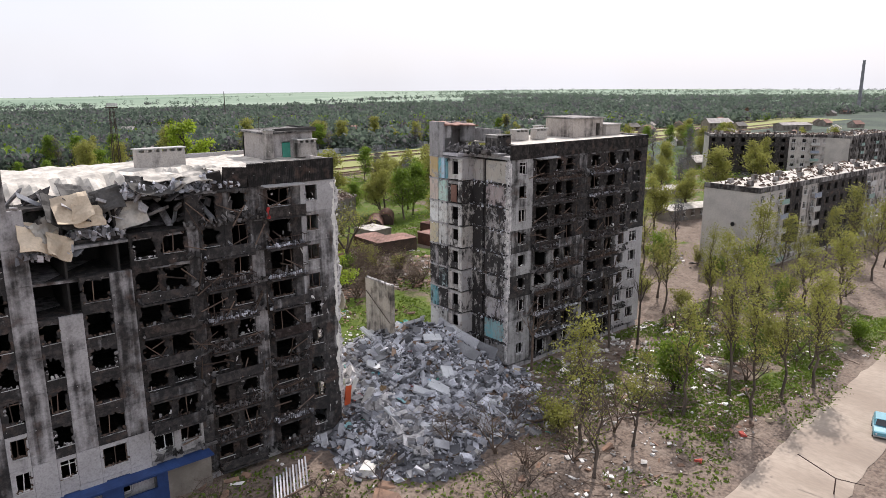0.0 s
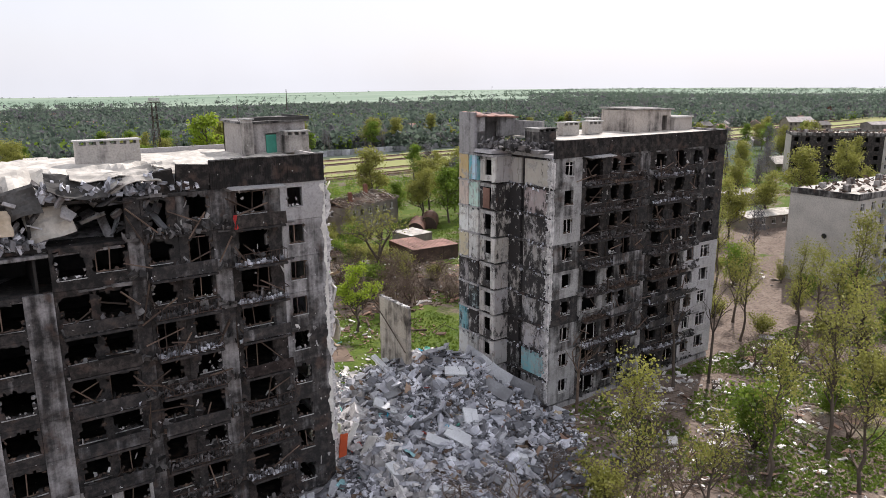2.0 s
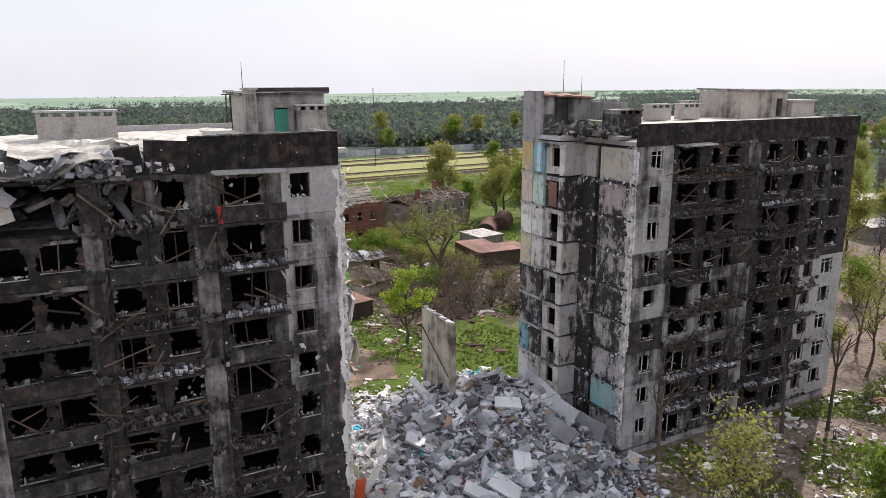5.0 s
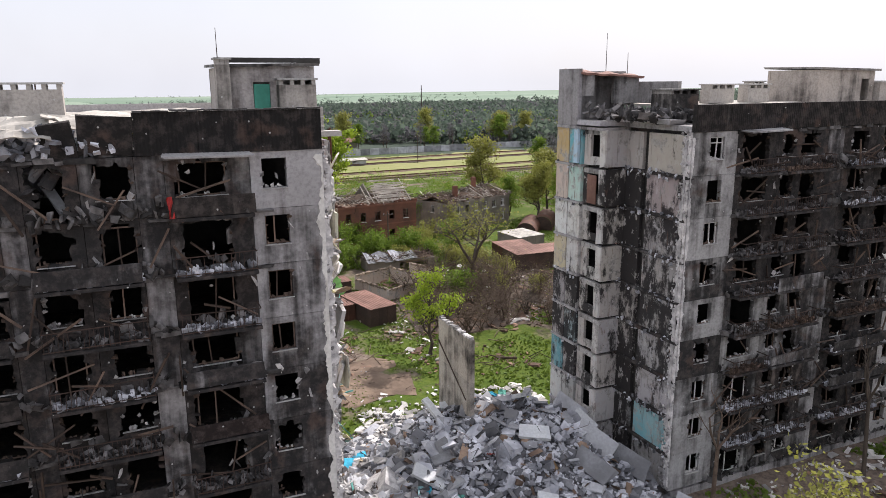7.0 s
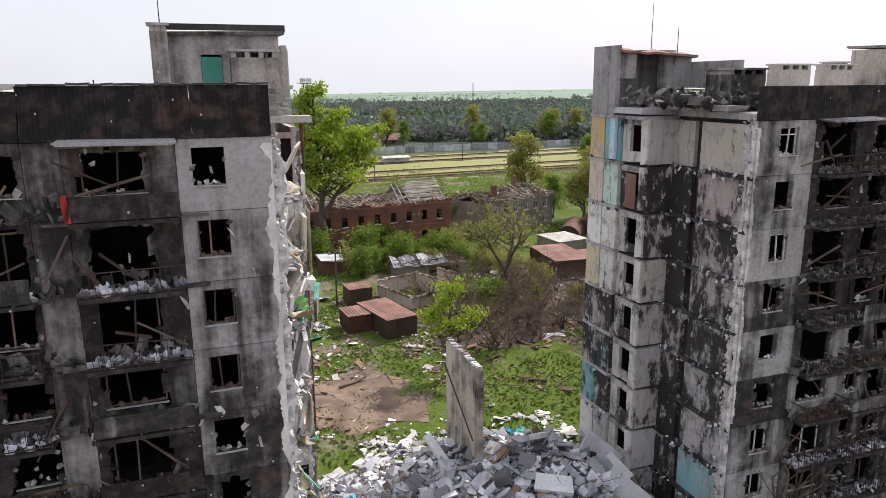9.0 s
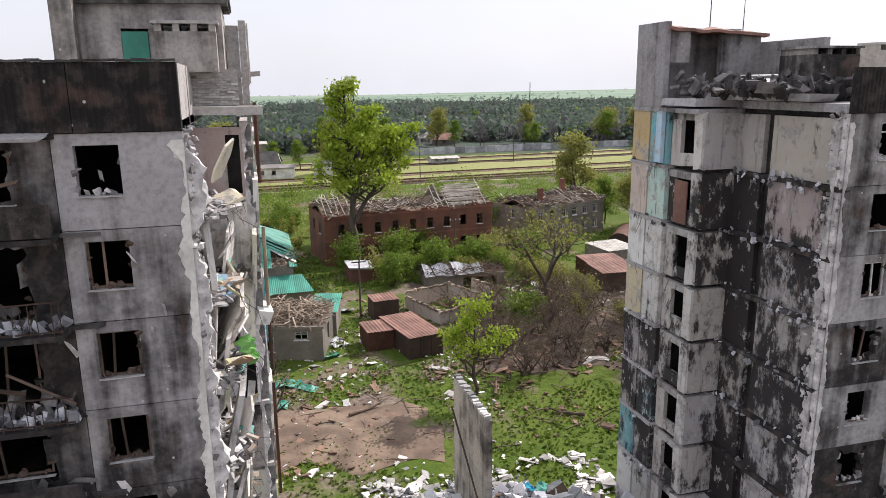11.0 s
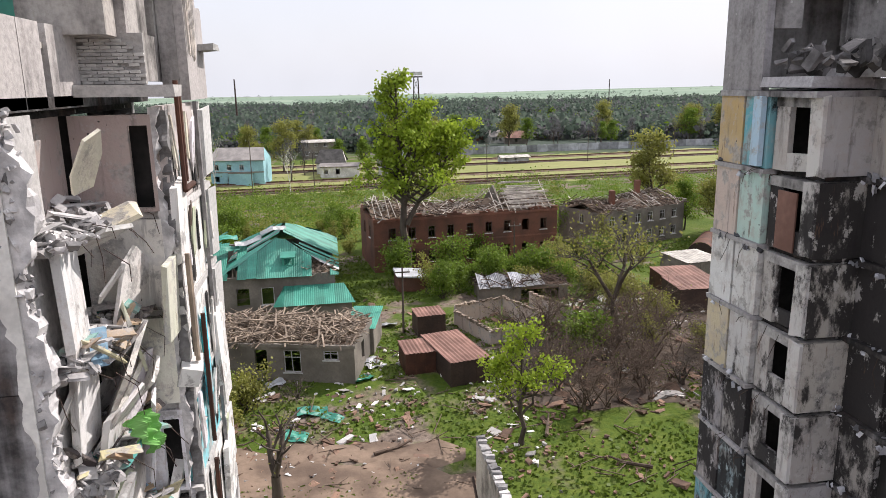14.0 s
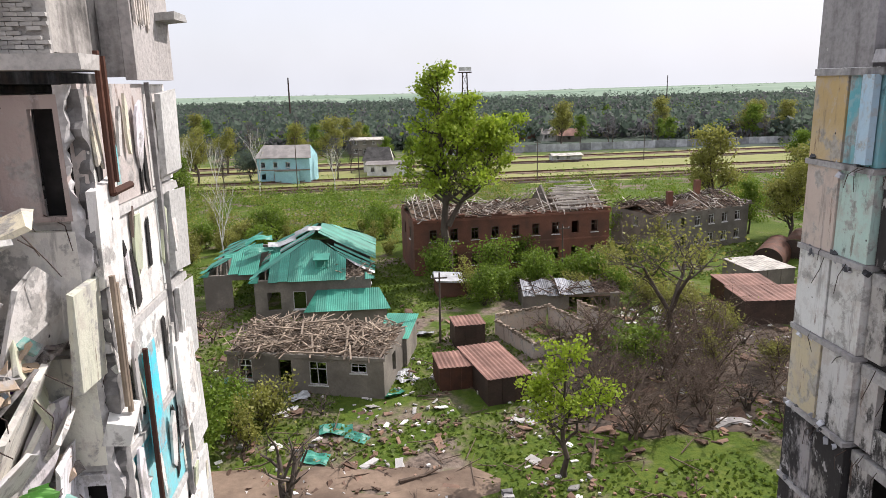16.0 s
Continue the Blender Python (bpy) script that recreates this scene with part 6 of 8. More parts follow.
ragged_top(brick, at(0, 10), at(0, .5), 7.22, BRICKR, .45)
for i in range(34):            # battens left on the standing end
    x, y = at(U(18.5, 26.5), U(.2, 5.2))
    v = U(0, 1)
    a, b = at(18.6 + U(0, 2), .3 + 4.9 * v), at(26.4 - U(0, 3), .3 + 4.9 * v + U(-.4, .4))
    part("batten", Mesh().tube((*a, 7.5 + 3.1 * v + U(0, .2)), (*b, 7.5 + 3.1 * v + U(0, .2)), .09, .08, 4), BATTEN, brick)
gab = Mesh()
a, b = at(18.6, .6), at(18.6, 9.8)
m_ = at(18.6, 5.2)
t_ = at(18.85, 0)
off = (t_[0] - at(18.6, 0)[0], t_[1] - at(18.6, 0)[1])
gab.v = [(*a, 7.2), (*b, 7.2), (*m_, 10.3), (a[0] + off[0], a[1] + off[1], 7.2), (b[0] + off[0], b[1] + off[1], 7.2), (m_[0] + off[0], m_[1] + off[1], 10.3)]
gab.f = [(0, 2, 1), (3, 4, 5), (0, 3, 5, 2), (2, 5, 4, 1), (0, 1, 4, 3)]
part("fire_gable", gab, GREYW, brick)

grey = thing("burnt_grey_house", (84, 150, 0), "two-storey grey rendered house with a charred collapsed roof", "house")
at = turned(77.0, 144.2, 23)
wins = [h for i in range(6) for h in ((1.2 + i * 2.7, 2.3 + i * 2.7, .9, 2.3), (1.2 + i * 2.7, 2.3 + i * 2.7, 3.6, 5.0))]
walls(grey, at, 17.5, 10, -.4, 5.6, GREYW, [wins, [], [], [(4.2, 5.1, 3.6, 5.0), (4.2, 5.1, .8, 2.2)]], thick=.45)
broken_roof(grey, at, 17.5, 10, 5.65, 3.0, TIMBERD, 420, keep=lambda u: u < 2 or u > 10, sag=.45)
ragged_top(grey, at(0, 0), at(17.5, 0), 5.62, GREYW, .4)
broken_roof(grey, at, 17.5, 10, 5.8, 2.2, BATTEN, 90, keep=lambda u: u > 8, sag=.5, bits=BATTEN)
for u, h in ((12, 3.6), (6.5, 2.4)):
    x, y = at(u, 5)
    part("chimney", Mesh().box(x - .4, y - .4, 5.6, x + .4, y + .4, 5.6 + h), BRICKR, grey)

# ---- sheds and roofless walls in the yard ----
yard = thing("roofless_outbuilding", (55, 115, 0), "roofless plastered outbuilding walls", "outbuilding")
for p, q, h in (((49.8, 116.6), (55.2, 118.4), 2.0), ((55.3, 118.2), (57.6, 112.8), 2.1), ((58.4, 118.6), (61.0, 112.4), 2.3), ((52.0, 109.5), (57.4, 112.0), 1.4), ((60.8, 112.2), (66.5, 113.2), 1.3), ((49.6, 116.4), (52.0, 109.8), 1.5)):
    part("wall", Mesh().wall(p, q, -.3, h, .3), PLA, yard, tint=(0.50, 0.40, 0.34), soot=.08)
    crest = Mesh()
    n = int(math.dist(p, q) / .35)
    for i in range(n):
        t = (i + .5) / n
        crest.obox(pose(p[0] + (q[0] - p[0]) * t, p[1] + (q[1] - p[1]) * t, h + U(-.02, .15), U(-10, 10), U(-10, 10), U(0, 90)), .3, .28, U(.1, .35), .15)
    tagged(part("broken_crest", crest, TIMBER, yard), kind="stuff")
shed = thing("collapsed_shed", (59, 124, 0), "collapsed shed under bent grey roofing sheets", "shed")
at = turned(53.8, 123.6, -4)
walls(shed, at, 10.5, 4.5, -.3, 1.7, GREYW, [[(5, 9.5, -.3, 1.5)], [], [], []])
for i in range(6):
    u = i * 1.3
    c = [(*at(u, -.4), 1.8 + U(-.2, .2)), (*at(u + 1.25, -.4), 1.8 + U(-.2, .2)), (*at(u + 1.25, 3.2), 2.4 + U(-.4, .3)), (*at(u, 3.2), 2.4 + U(-.4, .3))]
    part("roof_sheet", patch(Mesh(), *c, 14, 4, .02, lambda a, b: .05 * math.sin(a * 38) + .1 * noise.noise((a, b, u))), ZINC if i > 3 else RUBP, shed)
broken_roof(shed, at, 10.5, 4.5, 1.7, .6, TIMBERD, 160, keep=lambda u: u > 7)
hut = thing("brick_hut", (46.5, 131, 0), "small broken brick hut overgrown by bushes", "hut")
walls(hut, turned(45.0, 129.5, 5), 3.4, 3, -.3, 1.9, BRICKR, [[], [], [], []])
part("roof_slab", Mesh().obox(pose(46.6, 131, 2.0, 4, 5, 5), 3.8, 3.4, .2, .04), RUBP, hut)

# ---- railway ----
rail_dir = Vector((0.9976, 0.07, 0))
rail_n = Vector((-0.07, 0.9976, 0))
yard_line = thing("railway", (80, 240, 0), "railway yard of several rusty tracks on dark ballast", "railway", kind="structure")
for off in (222, 227, 239, 262, 275):
    base = Vector((80, off, 0)) - rail_dir * 80
    s = Mesh()
    a, b = base - rail_dir * 420, base + rail_dir * 620
    for w, z in ((1.5, .0), (1.1, .3)):
        for c, sgn in ((a, -1), (a, 1), (b, 1), (b, -1)):
            v = c + rail_n * (w * sgn)
            s.v.append((v.x, v.y, .05 + z))
    s.f = [(4, 5, 6, 7), (0, 1, 5, 4), (1, 2, 6, 5), (2, 3, 7, 6), (3, 0, 4, 7)]
    part("ballast", s, PATHM if off % 2 else TIMBERD, yard_line)
    for g in (-.76, .76):
        m = Mesh()
        c = (a + b) / 2 + rail_n * g
        m.obox(pose(c.x, c.y, .55, 0, 0, math.degrees(math.atan2(.07, .9976))), 1040, .12, .18)
        part("rail", m, RUST, yard_line)
meadow = mat("dry_meadow", (0.24, 0.26, 0.085), (0.30, 0.29, 0.12), .05, 1.2, .95, .5, rnd=0, stretch=(.3, 1, 1))
part("meadow", strip([(-340, 225), (80, 252), (700, 296)], 66, .1, 3), meadow, yard_line, "yellow-green grass between the tracks")
wall_ = Mesh()
fence = thing("concrete_fence", (140, 297, 0), "long grey concrete fence along the railway", "fence", kind="structure")
for i in range(120):
    p = Vector((60, 293.5, 0)) + rail_dir * (i * 4.0)
    q = p + rail_dir * 3.9
    part("fence_panel", Mesh().wall((p.x, p.y), (q.x, q.y), -.2, 2.5 + U(-.05, .05), .15), RUBP, fence)


def pole(x, y, h, arm=True, group="utility poles"):
    z = ground_z(x, y)
    g = thing("utility_pole", (x, y, z), "slim dark utility pole", "pole", group)
    part("post", Mesh().tube((x, y, z - .3), (x + U(-.1, .1), y, z + h), .13, .08, 7), BARK, g)
    if arm:
        part("crossarm", Mesh().box(x - .8, y - .05, z + h - .6, x + .8, y + .05, z + h - .48), BARK, g)
        for dx in (-.7, 0, .7):
            part("insulator", Mesh().tube((x + dx, y, z + h - .48), (x + dx, y, z + h - .25), .05, .03, 6), FRAMEW, g)


for x, y, h in ((44.1, 115, 7), (77, 224, 10), (19, 218, 13), (33.5, 216, 10), (118, 262, 10), (60.5, 133, 7.5), (150, 268, 10), (190, 272, 10), (-20, 214, 10)):
    pole(x, y, h)


def mast(x, y, h):
    g = thing("floodlight_mast", (x, y, 0), "tall steel lattice floodlight mast", "mast", "floodlight masts")
    s = Mesh()
    w0, w1 = h * .045, h * .02
    for sx, sy in ((-1, -1), (1, -1), (1, 1), (-1, 1)):
        s.tube((x + sx * w0, y + sy * w0, 0), (x + sx * w1, y + sy * w1, h), .14, .10, 4)
    n = 9
    for i in range(n):
        z0, z1 = h * i / n, h * (i + 1) / n
        a, b = w0 + (w1 - w0) * i / n, w0 + (w1 - w0) * (i + 1) / n
        for p, q in (((-1, -1), (1, -1)), ((1, -1), (1, 1)), ((1, 1), (-1, 1)), ((-1, 1), (-1, -1))):
            s.tube((x + p[0] * a, y + p[1] * a, z0), (x + q[0] * b, y + q[1] * b, z1), .06, .06, 3)
    part("lattice", s, DARKST, g)
    part("platform", Mesh().box(x - w1 * 3, y - w1 * 2, h, x + w1 * 3, y + w1 * 2, h + .3), DARKST, g)
    for dx in (-2.2, -.8, .8, 2.2):
        part("lamp", Mesh().box(x + dx * w1 - .35, y - w1 * 2, h + .5, x + dx * w1 + .35, y - w1 * 2 + .5, h + 1.4), FRAMEW, g)


mast(59.9, 229.5, 26.4)

# ---- five-storey blocks down the street ----


def slab_block(name_label, x, y, deg, w, d, floors, soot_at, z=-1.6, tint=(0.56, 0.52, 0.48)):
    g = thing("five_storey_block", (x, y, z), name_label, "apartment block", "five-storey blocks")
    at = turned(x, y, deg)
    n = int(w / 3.2)
    for k in range(floors):
        z0 = z + .9 + 2.8 * k
        for i in range(n):
            u0, u1 = w * i / n, w * (i + 1) / n
            so = soot_at(u0, k)
            p, q = at(u0 + .01, 0), at(u1 - .01, 0)
            h = (.8, 2.1, z0 + .9, z0 + 2.3)
            wp = part("wall_panel", Mesh().wall(p, q, z0 + .01, z0 + 2.79, .35, [h]), CON, g, tint=tint, soot=so)
            if so < .6:
                frame_on(wp, p, q, h, FRAMEW)
            if i % 4 == 2 and so < .75:
                c0, c1 = at((u0 + u1) / 2, -.5), None
                b = part("balcony", Mesh().obox(pose(c0[0], c0[1], z0 + .05, 0, 0, deg), 2.9, 1.0, .14), CON, g, tint=tint, soot=so)
                c0 = at((u0 + u1) / 2, -.97)
                part("balcony_front", Mesh().obox(pose(c0[0], c0[1], z0 + .6, 0, 0, deg), 2.9, .05, .95), CON, b, tint=R.choice([(.3, .45, .4), (.6, .6, .58), (.35, .4, .5)]), soot=so * .6)
        p, q = at(0, d), at(0, .36)
        part("end_panel", Mesh().wall(p, q, z0 + .005, z0 + 2.795, .35), CON, g, tint=tint, soot=.06 if k > 0 else .3)
        p, q = at(w, .36), at(w, d)
        part("end_panel", Mesh().wall(p, q, z0, z0 + 2.8, .35), CON, g, tint=tint, soot=.2)
        p, q = at(w - .37, d), at(.37, d)
        part("back_panel", Mesh().wall(p, q, z0, z0 + 2.8, .35, [(1.2 + j * 3.2, 2.5 + j * 3.2, z0 + .9, z0 + 2.3) for j in range(n)]), CON, g, tint=tint, soot=.4)
        a = at(w / 2, d / 2)
        part("floor_slab", Mesh().obox(pose(a[0], a[1], z0 - .1, 0, 0, deg), w - .8, d - .8, .2), SOOTSHADE, g)
        part("inner_wall", Mesh().obox(pose(*at(w / 2, d * .45), z0 + 1.3, 0, 0, deg), w - .9, .2, 2.55), SOOTSHADE, g)
    zt = z + .9 + 2.8 * floors
    a = at(w / 2, d / 2)
    part("plinth", Mesh().obox(pose(a[0], a[1], z + .3, 0, 0, deg), w - .1, d - .1, 1.2), CON, g, tint=(.4, .38, .36), soot=.3)
    for p, q in ((at(-.05, -.1), at(w + .05, -.1)), (at(-.1, d), at(-.1, .15))):
        part("parapet", Mesh().wall(p, q, zt + .01, zt + 1.0, .25), CON, g, tint=(0.34, 0.32, 0.31), soot=.55)
    o = Vector((*at(0.2, .2), zt + .7))
    part("roof_covering", Mesh().sheet(o, Vector((*at(w - .2, .2), zt + .7)) - o, Vector((*at(.2, d - .1), zt + .7)) - o, 30, 8, .3, lambda a, b: .2 * noise.noise((a * 14, b * 4, x))), ROOFING, g, "pale damaged roofing felt")
    junk = Mesh()
    for _ in range(320):
        c = at(U(.5, w - .5), U(.5, d - .5))
        junk.obox(pose(c[0], c[1], zt + .85 + U(0, .25), U(-40, 40), U(-40, 40), U(0, 180)), U(.2, 1.1), U(.12, .5), U(.05, .25), .22)
    tagged(part("roof_debris", junk, TIMBERD, g, "broken bits strewn over the roof"), kind="stuff")
    for i in range(int(w / 9)):
        for v in (.32, .7):
            c = at(4 + i * 9 + U(-1, 1), d * v)
            part("ventilation_chimney", Mesh().obox(pose(c[0], c[1], zt + 1.3, 0, 0, deg), 1.3, .7, .9 + U(0, .3), .06), CON, g, tint=(.44, .41, .39), soot=.5)
    return g


slab_block("pale five-storey block with a blank end wall and burnt flats", 123.6, 63.8, -2, 66, 11.2, 5, lambda u, k: .12 if u < 8 else (.93 if u < 16 and k > 0 else .95 if 20 < u < 46 else .4 if u < 20 else .45))
slab_block("smoke-blackened five-storey block farther off", 238.0, 139, -52, 44, 12, 5, lambda u, k: .93 if u < 26 else .3, z=-.8)
slab_block("grey five-storey block behind the trees", 262, 100, 0, 40, 12, 5, lambda u, k: .6, z=-.8)
# ragged hole, its shade drawn as a black disc, and grey stain of the blank end wall
lone("shell_hole", Mesh().tube((123.45, 68.4, 7.0), (123.65, 68.4, 7.0), .45, .35, 7), SOOTSHADE, "dark disc for the shade of a ragged hole in the blank end wall", "hole", kind="structure")

# ---- plants ----
G = np.random.default_rng(11)


def leaf_quads(name, centres, sizes, material, flat=0.0, droop=0.0):
    """One mesh of many small folded leaf clumps, four corners each."""
    n = len(centres)
    a = G.normal(size=(n, 3))
    a[:, 2] = a[:, 2] * (1 - flat) - droop
    a /= np.linalg.norm(a, axis=1)[:, None]
    b = G.normal(size=(n, 3))
    b -= a * (a * b).sum(1)[:, None]
    b /= np.linalg.norm(b, axis=1)[:, None]
    s = np.asarray(sizes)[:, None]
    b = b * s * G.uniform(.45, .9, (n, 1))
    a = a * s
    v = np.stack([centres - a, centres + b, centres + a, centres - b], 1).reshape(-1, 3)
    me = bpy.data.meshes.new(name)
    me.vertices.add(4 * n)
    me.vertices.foreach_set("co", v.ravel().astype(np.float32))
    me.loops.add(4 * n)
    me.loops.foreach_set("vertex_index", np.arange(4 * n, dtype=np.int32))
    me.polygons.add(n)
    me.polygons.foreach_set("loop_start", np.arange(0, 4 * n, 4, dtype=np.int32))
    me.materials.append(material)
    me.update(calc_edges=True)
    return me


def grow(s, tips, p, d, length, r, depth, spread, up, kids):
    """A limb in bent pieces with side limbs; twig ends go to tips."""
    n = 4
    for i in range(n):
        q = p + d * (length / n)
        r1 = r * (1 - .16 * (i + 1) / n * (4 / n)) if depth else r * (1 - .22)
        s.tube(p, q, r, r1, 7 if depth > 2 else 5 if depth > 0 else 4, False)
        p, r = q, r1
        d = (d + Vector((U(-1, 1), U(-1, 1), U(-.6, 1) * up)) * .20).normalized()
        if depth <= 1:
            tips.append(tuple(p))
        if depth and i > 0:
            for _ in range(kids if i > 1 else max(1, kids - 1)):
                side = Vector((U(-1, 1), U(-1, 1), U(-.2, .9) * up))
                e = (d * (1 - spread) + side.normalized() * spread).normalized()
                grow(s, tips, p, e, length * U(.5, .75), r * U(.45, .65), depth - 1, spread, up, kids)


def tree(name, at, h, r, label, category, leaf, n_leaf, size, depth=3, spread=.6, up=.8, kids=2, trunk=.3, bark=None, group="", fluff=.5, droop=0.0):
    t = thing(name, at, label, category, group)
    base = Vector(at[:3])
    s, tips = Mesh(), []
    top = base + Vector((U(-.3, .3), U(-.3, .3), h * trunk))
    s.tube(base - Vector((0, 0, .3)), base + Vector((0, 0, .5)), r * 1.5, r * 1.1, 8, False)
    s.tube(base + Vector((0, 0, .5)), top, r * 1.1, r * .85, 8, False)
    for i in range(3 if depth > 2 else 2):
        w = 2 * math.pi * (i + U(0, .5)) / 3
        d = Vector((math.cos(w) * spread * .8, math.sin(w) * spread * .8, 1)).normalized()
        grow(s, tips, top, d, h * (1 - trunk) * U(.5, .62), r * .62, depth - 1, spread, up, kids)
    part("trunk", s, bark or BARK, t, smooth=True)
    if n_leaf:
        pts = np.array(tips)
        c = pts[G.integers(0, len(pts), n_leaf)] + G.normal(size=(n_leaf, 3)) * fluff * np.array([1, 1, .8])
        keep = c[:, 2] > base.z + h * .12
        c = c[keep]
        part("crown", leaf_quads("crown", c, G.uniform(.6, 1.2, len(c)) * size, leaf, droop=droop), leaf, t)
    return t


def spread_copies(protos, places, grow_by=(.8, 1.2)):
    """Copies of finished plants, turned and scaled."""
    for x, y in places:
        p = R.choice(protos)
        c = copy_thing(p, pose(x, y, ground_top(x, y) - .05, 0, 0, U(0, 360)))
        k = U(*grow_by)
        c.scale = (k * U(.9, 1.1), k * U(.9, 1.1), k)


def leader(s, tips, p, q, r, n, reach, rise, start=.3, wiggle=.25, sub=2):
    """A stem from p to q that carries limbs all the way up, longest in its lower half."""
    p, q = Vector(p), Vector(q)
    m = 8
    pts = [p.lerp(q, i / m) + Vector((U(-1, 1), U(-1, 1), 0)) * wiggle * (0 if i in (0, m) else 1) for i in range(m + 1)]
    for i in range(m):
        s.tube(pts[i], pts[i + 1], r * (1 - .85 * i / m), r * (1 - .85 * (i + 1) / m), 7, False)
    for j in range(n):
        t = start + (1 - start) * (j + U(0, 1)) / n
        i = min(m - 1, int(t * m))
        c = pts[i].lerp(pts[i + 1], t * m - i)
        w = U(0, 2 * math.pi)
        d = Vector((math.cos(w), math.sin(w), rise * U(.6, 1.5))).normalized()
        grow(s, tips, c, d, reach * U(.6, 1.15) * (1.08 - .72 * t), max(.02, r * (1 - .8 * t) * .5), sub, .55, rise, 1)


def stem_tree(name, at, stems, label, leaf, n_leaf, size, fluff, group="", bark=None, sub=2, category="tree"):
    """A tree of one or more leaders; stems: (foot, top, radius, limbs, reach, rise, start)."""
    t = thing(name, at, label, category, group)
    base = Vector(at[:3])
    s, tips = Mesh(), []
    s.tube(base - Vector((0, 0, .3)), base + Vector((0, 0, .5)), stems[0][2] * 1.5, stems[0][2] * 1.02, 9, False)
    for foot, top, r, n, reach, rise, start in stems:
        leader(s, tips, base + Vector(foot), base + Vector(top), r, n, reach, rise, start, sub=sub)
    part("trunk", s, bark or BARK, t, smooth=True)
    if n_leaf:
        pts = np.array(tips)
        nodes = pts[G.integers(0, len(pts), max(8, n_leaf // 22))]           # leaves sit in loose bunches
        c = nodes[G.integers(0, len(nodes), n_leaf)] + G.normal(size=(n_leaf, 3)) * fluff * np.array([1, 1, .7])
        part("crown", leaf_quads("crown", c, G.uniform(.6, 1.25, n_leaf) * size, leaf), leaf, t)
    return t


stem_tree("tall_tree", (46.9, 136.6, 0), [((0, 0, .4), (-.9, .4, 25.2), .6, 30, 4.6, .75, .36), ((.1, 0, 7.0), (7.6, 1.2, 18.6), .36, 30, 4.6, .5, .2), ((0, 0, 10.0), (2.8, -.8, 21.5), .26, 16, 3.8, .8, .3)],
          "tall tree with a fresh lime-green crown before the brick house", LEAF1, 12000, .25, .5, sub=3)
stem_tree("young_tree", (50.2, 91.5, -.75), [((0, 0, .4), (.3, .2, 8.6), .2, 16, 2.6, .6, .3), ((0, 0, 2.0), (-2.4, .6, 6.2), .12, 10, 1.8, .5, .35), ((0, 0, 2.4), (2.3, -.3, 6.0), .11, 10, 1.7, .5, .35)], "young tree with bright green leaves beside the track", LEAF1, 2600, .15, .36)
tree("bare_tree", (33.3, 86.8, -1.0), 7.2, .34, "pollarded bare brown tree with stubby limbs", "tree", LEAF2, 60, .1, depth=3, spread=.55, up=.9, kids=1, trunk=.34)
tree("yard_tree", (65.9, 112.5, 0), 12.0, .34, "spreading dark-limbed tree with thin spring leaves", "tree", LEAF2, 1000, .17, depth=4, spread=.72, up=.5, kids=2, trunk=.22, fluff=.7)
for x, y in ((57.6, 58.6), (75.3, 55.5), (71.0, 57.0)):
    tree("dead_tree", (x, y, -1.5), 9.0 if x < 60 else 12, .15, "bare splintered pale tree before the block" if x < 60 else "charred bare tree before the block", "tree", LEAF2, 0, .1, depth=3, spread=.5, up=.9, kids=1, trunk=.5, bark=BARKL if x < 60 else BARK)

FAR = (400, -300, -1.5)
ST = "slender street tree with sparse yellow-green leaves"
street_trees = [stem_tree("street_tree", (61, 39.8, -1.5), [((0, 0, .4), (.5, .3, 11.5), .17, 22, 2.6, 1.2, .3)], ST, LEAF2, 1400, .12, .5, "street trees"),
                stem_tree("street_tree", (69.3, 39.1, -1.5), [((0, 0, .4), (-.6, .2, 13.5), .2, 26, 2.9, 1.3, .32)], ST, LEAF2, 1600, .12, .55, "street trees"),
                stem_tree("street_tree", (51.3, 39.3, -1.5), [((0, 0, .4), (.7, -.5, 8.8), .15, 16, 2.3, 1.0, .25), ((0, 0, 2.2), (-1.4, .4, 7.4), .09, 10, 1.7, 1.0, .3)], ST, LEAF2, 1200, .11, .45, "street trees"),
                stem_tree("street_tree", (78.7, 33.8, -1.5), [((0, 0, .4), (.4, .6, 12.4), .19, 26, 3.0, 1.1, .28)], ST, LEAF2, 2000, .13, .55, "street trees"),
                stem_tree("street_tree", (43.8, 38.2, -1.5), [((0, 0, .4), (1.6, .6, 8.2), .16, 12, 2.4, .8, .35), ((0, 0, 1.8), (-1.8, .2, 6.4), .11, 9, 1.9, .9, .3)], "bare leaning street tree with few leaves", LEAF2, 180, .1, .4, "street trees")]
spread_copies(street_trees, [(65.9, 34.8), (73.2, 35), (84, 36.5), (90, 38), (97, 40.5), (104, 41), (82.5, 45.5), (89, 46), (95, 48), (101, 47), (109, 48), (94, 56), (101, 57), (108, 56), (113, 50), (120, 46), (128, 50),
                             (47.8, 43), (90, 61), (96, 66), (93, 74), (100, 80), (106, 76), (112, 84), (118, 56), (127, 57), (136, 56), (146, 55), (156, 56), (134, 47), (146, 49)])
def bush_stems(n, h, lean, reach):
    return [((U(-.3, .3), U(-.3, .3), 0), (math.cos(i * 6.28 / n) * lean * U(.4, 1), math.sin(i * 6.28 / n) * lean * U(.4, 1), h * U(.65, 1)), .05, 9, reach, 1.0, .12) for i in range(n)]


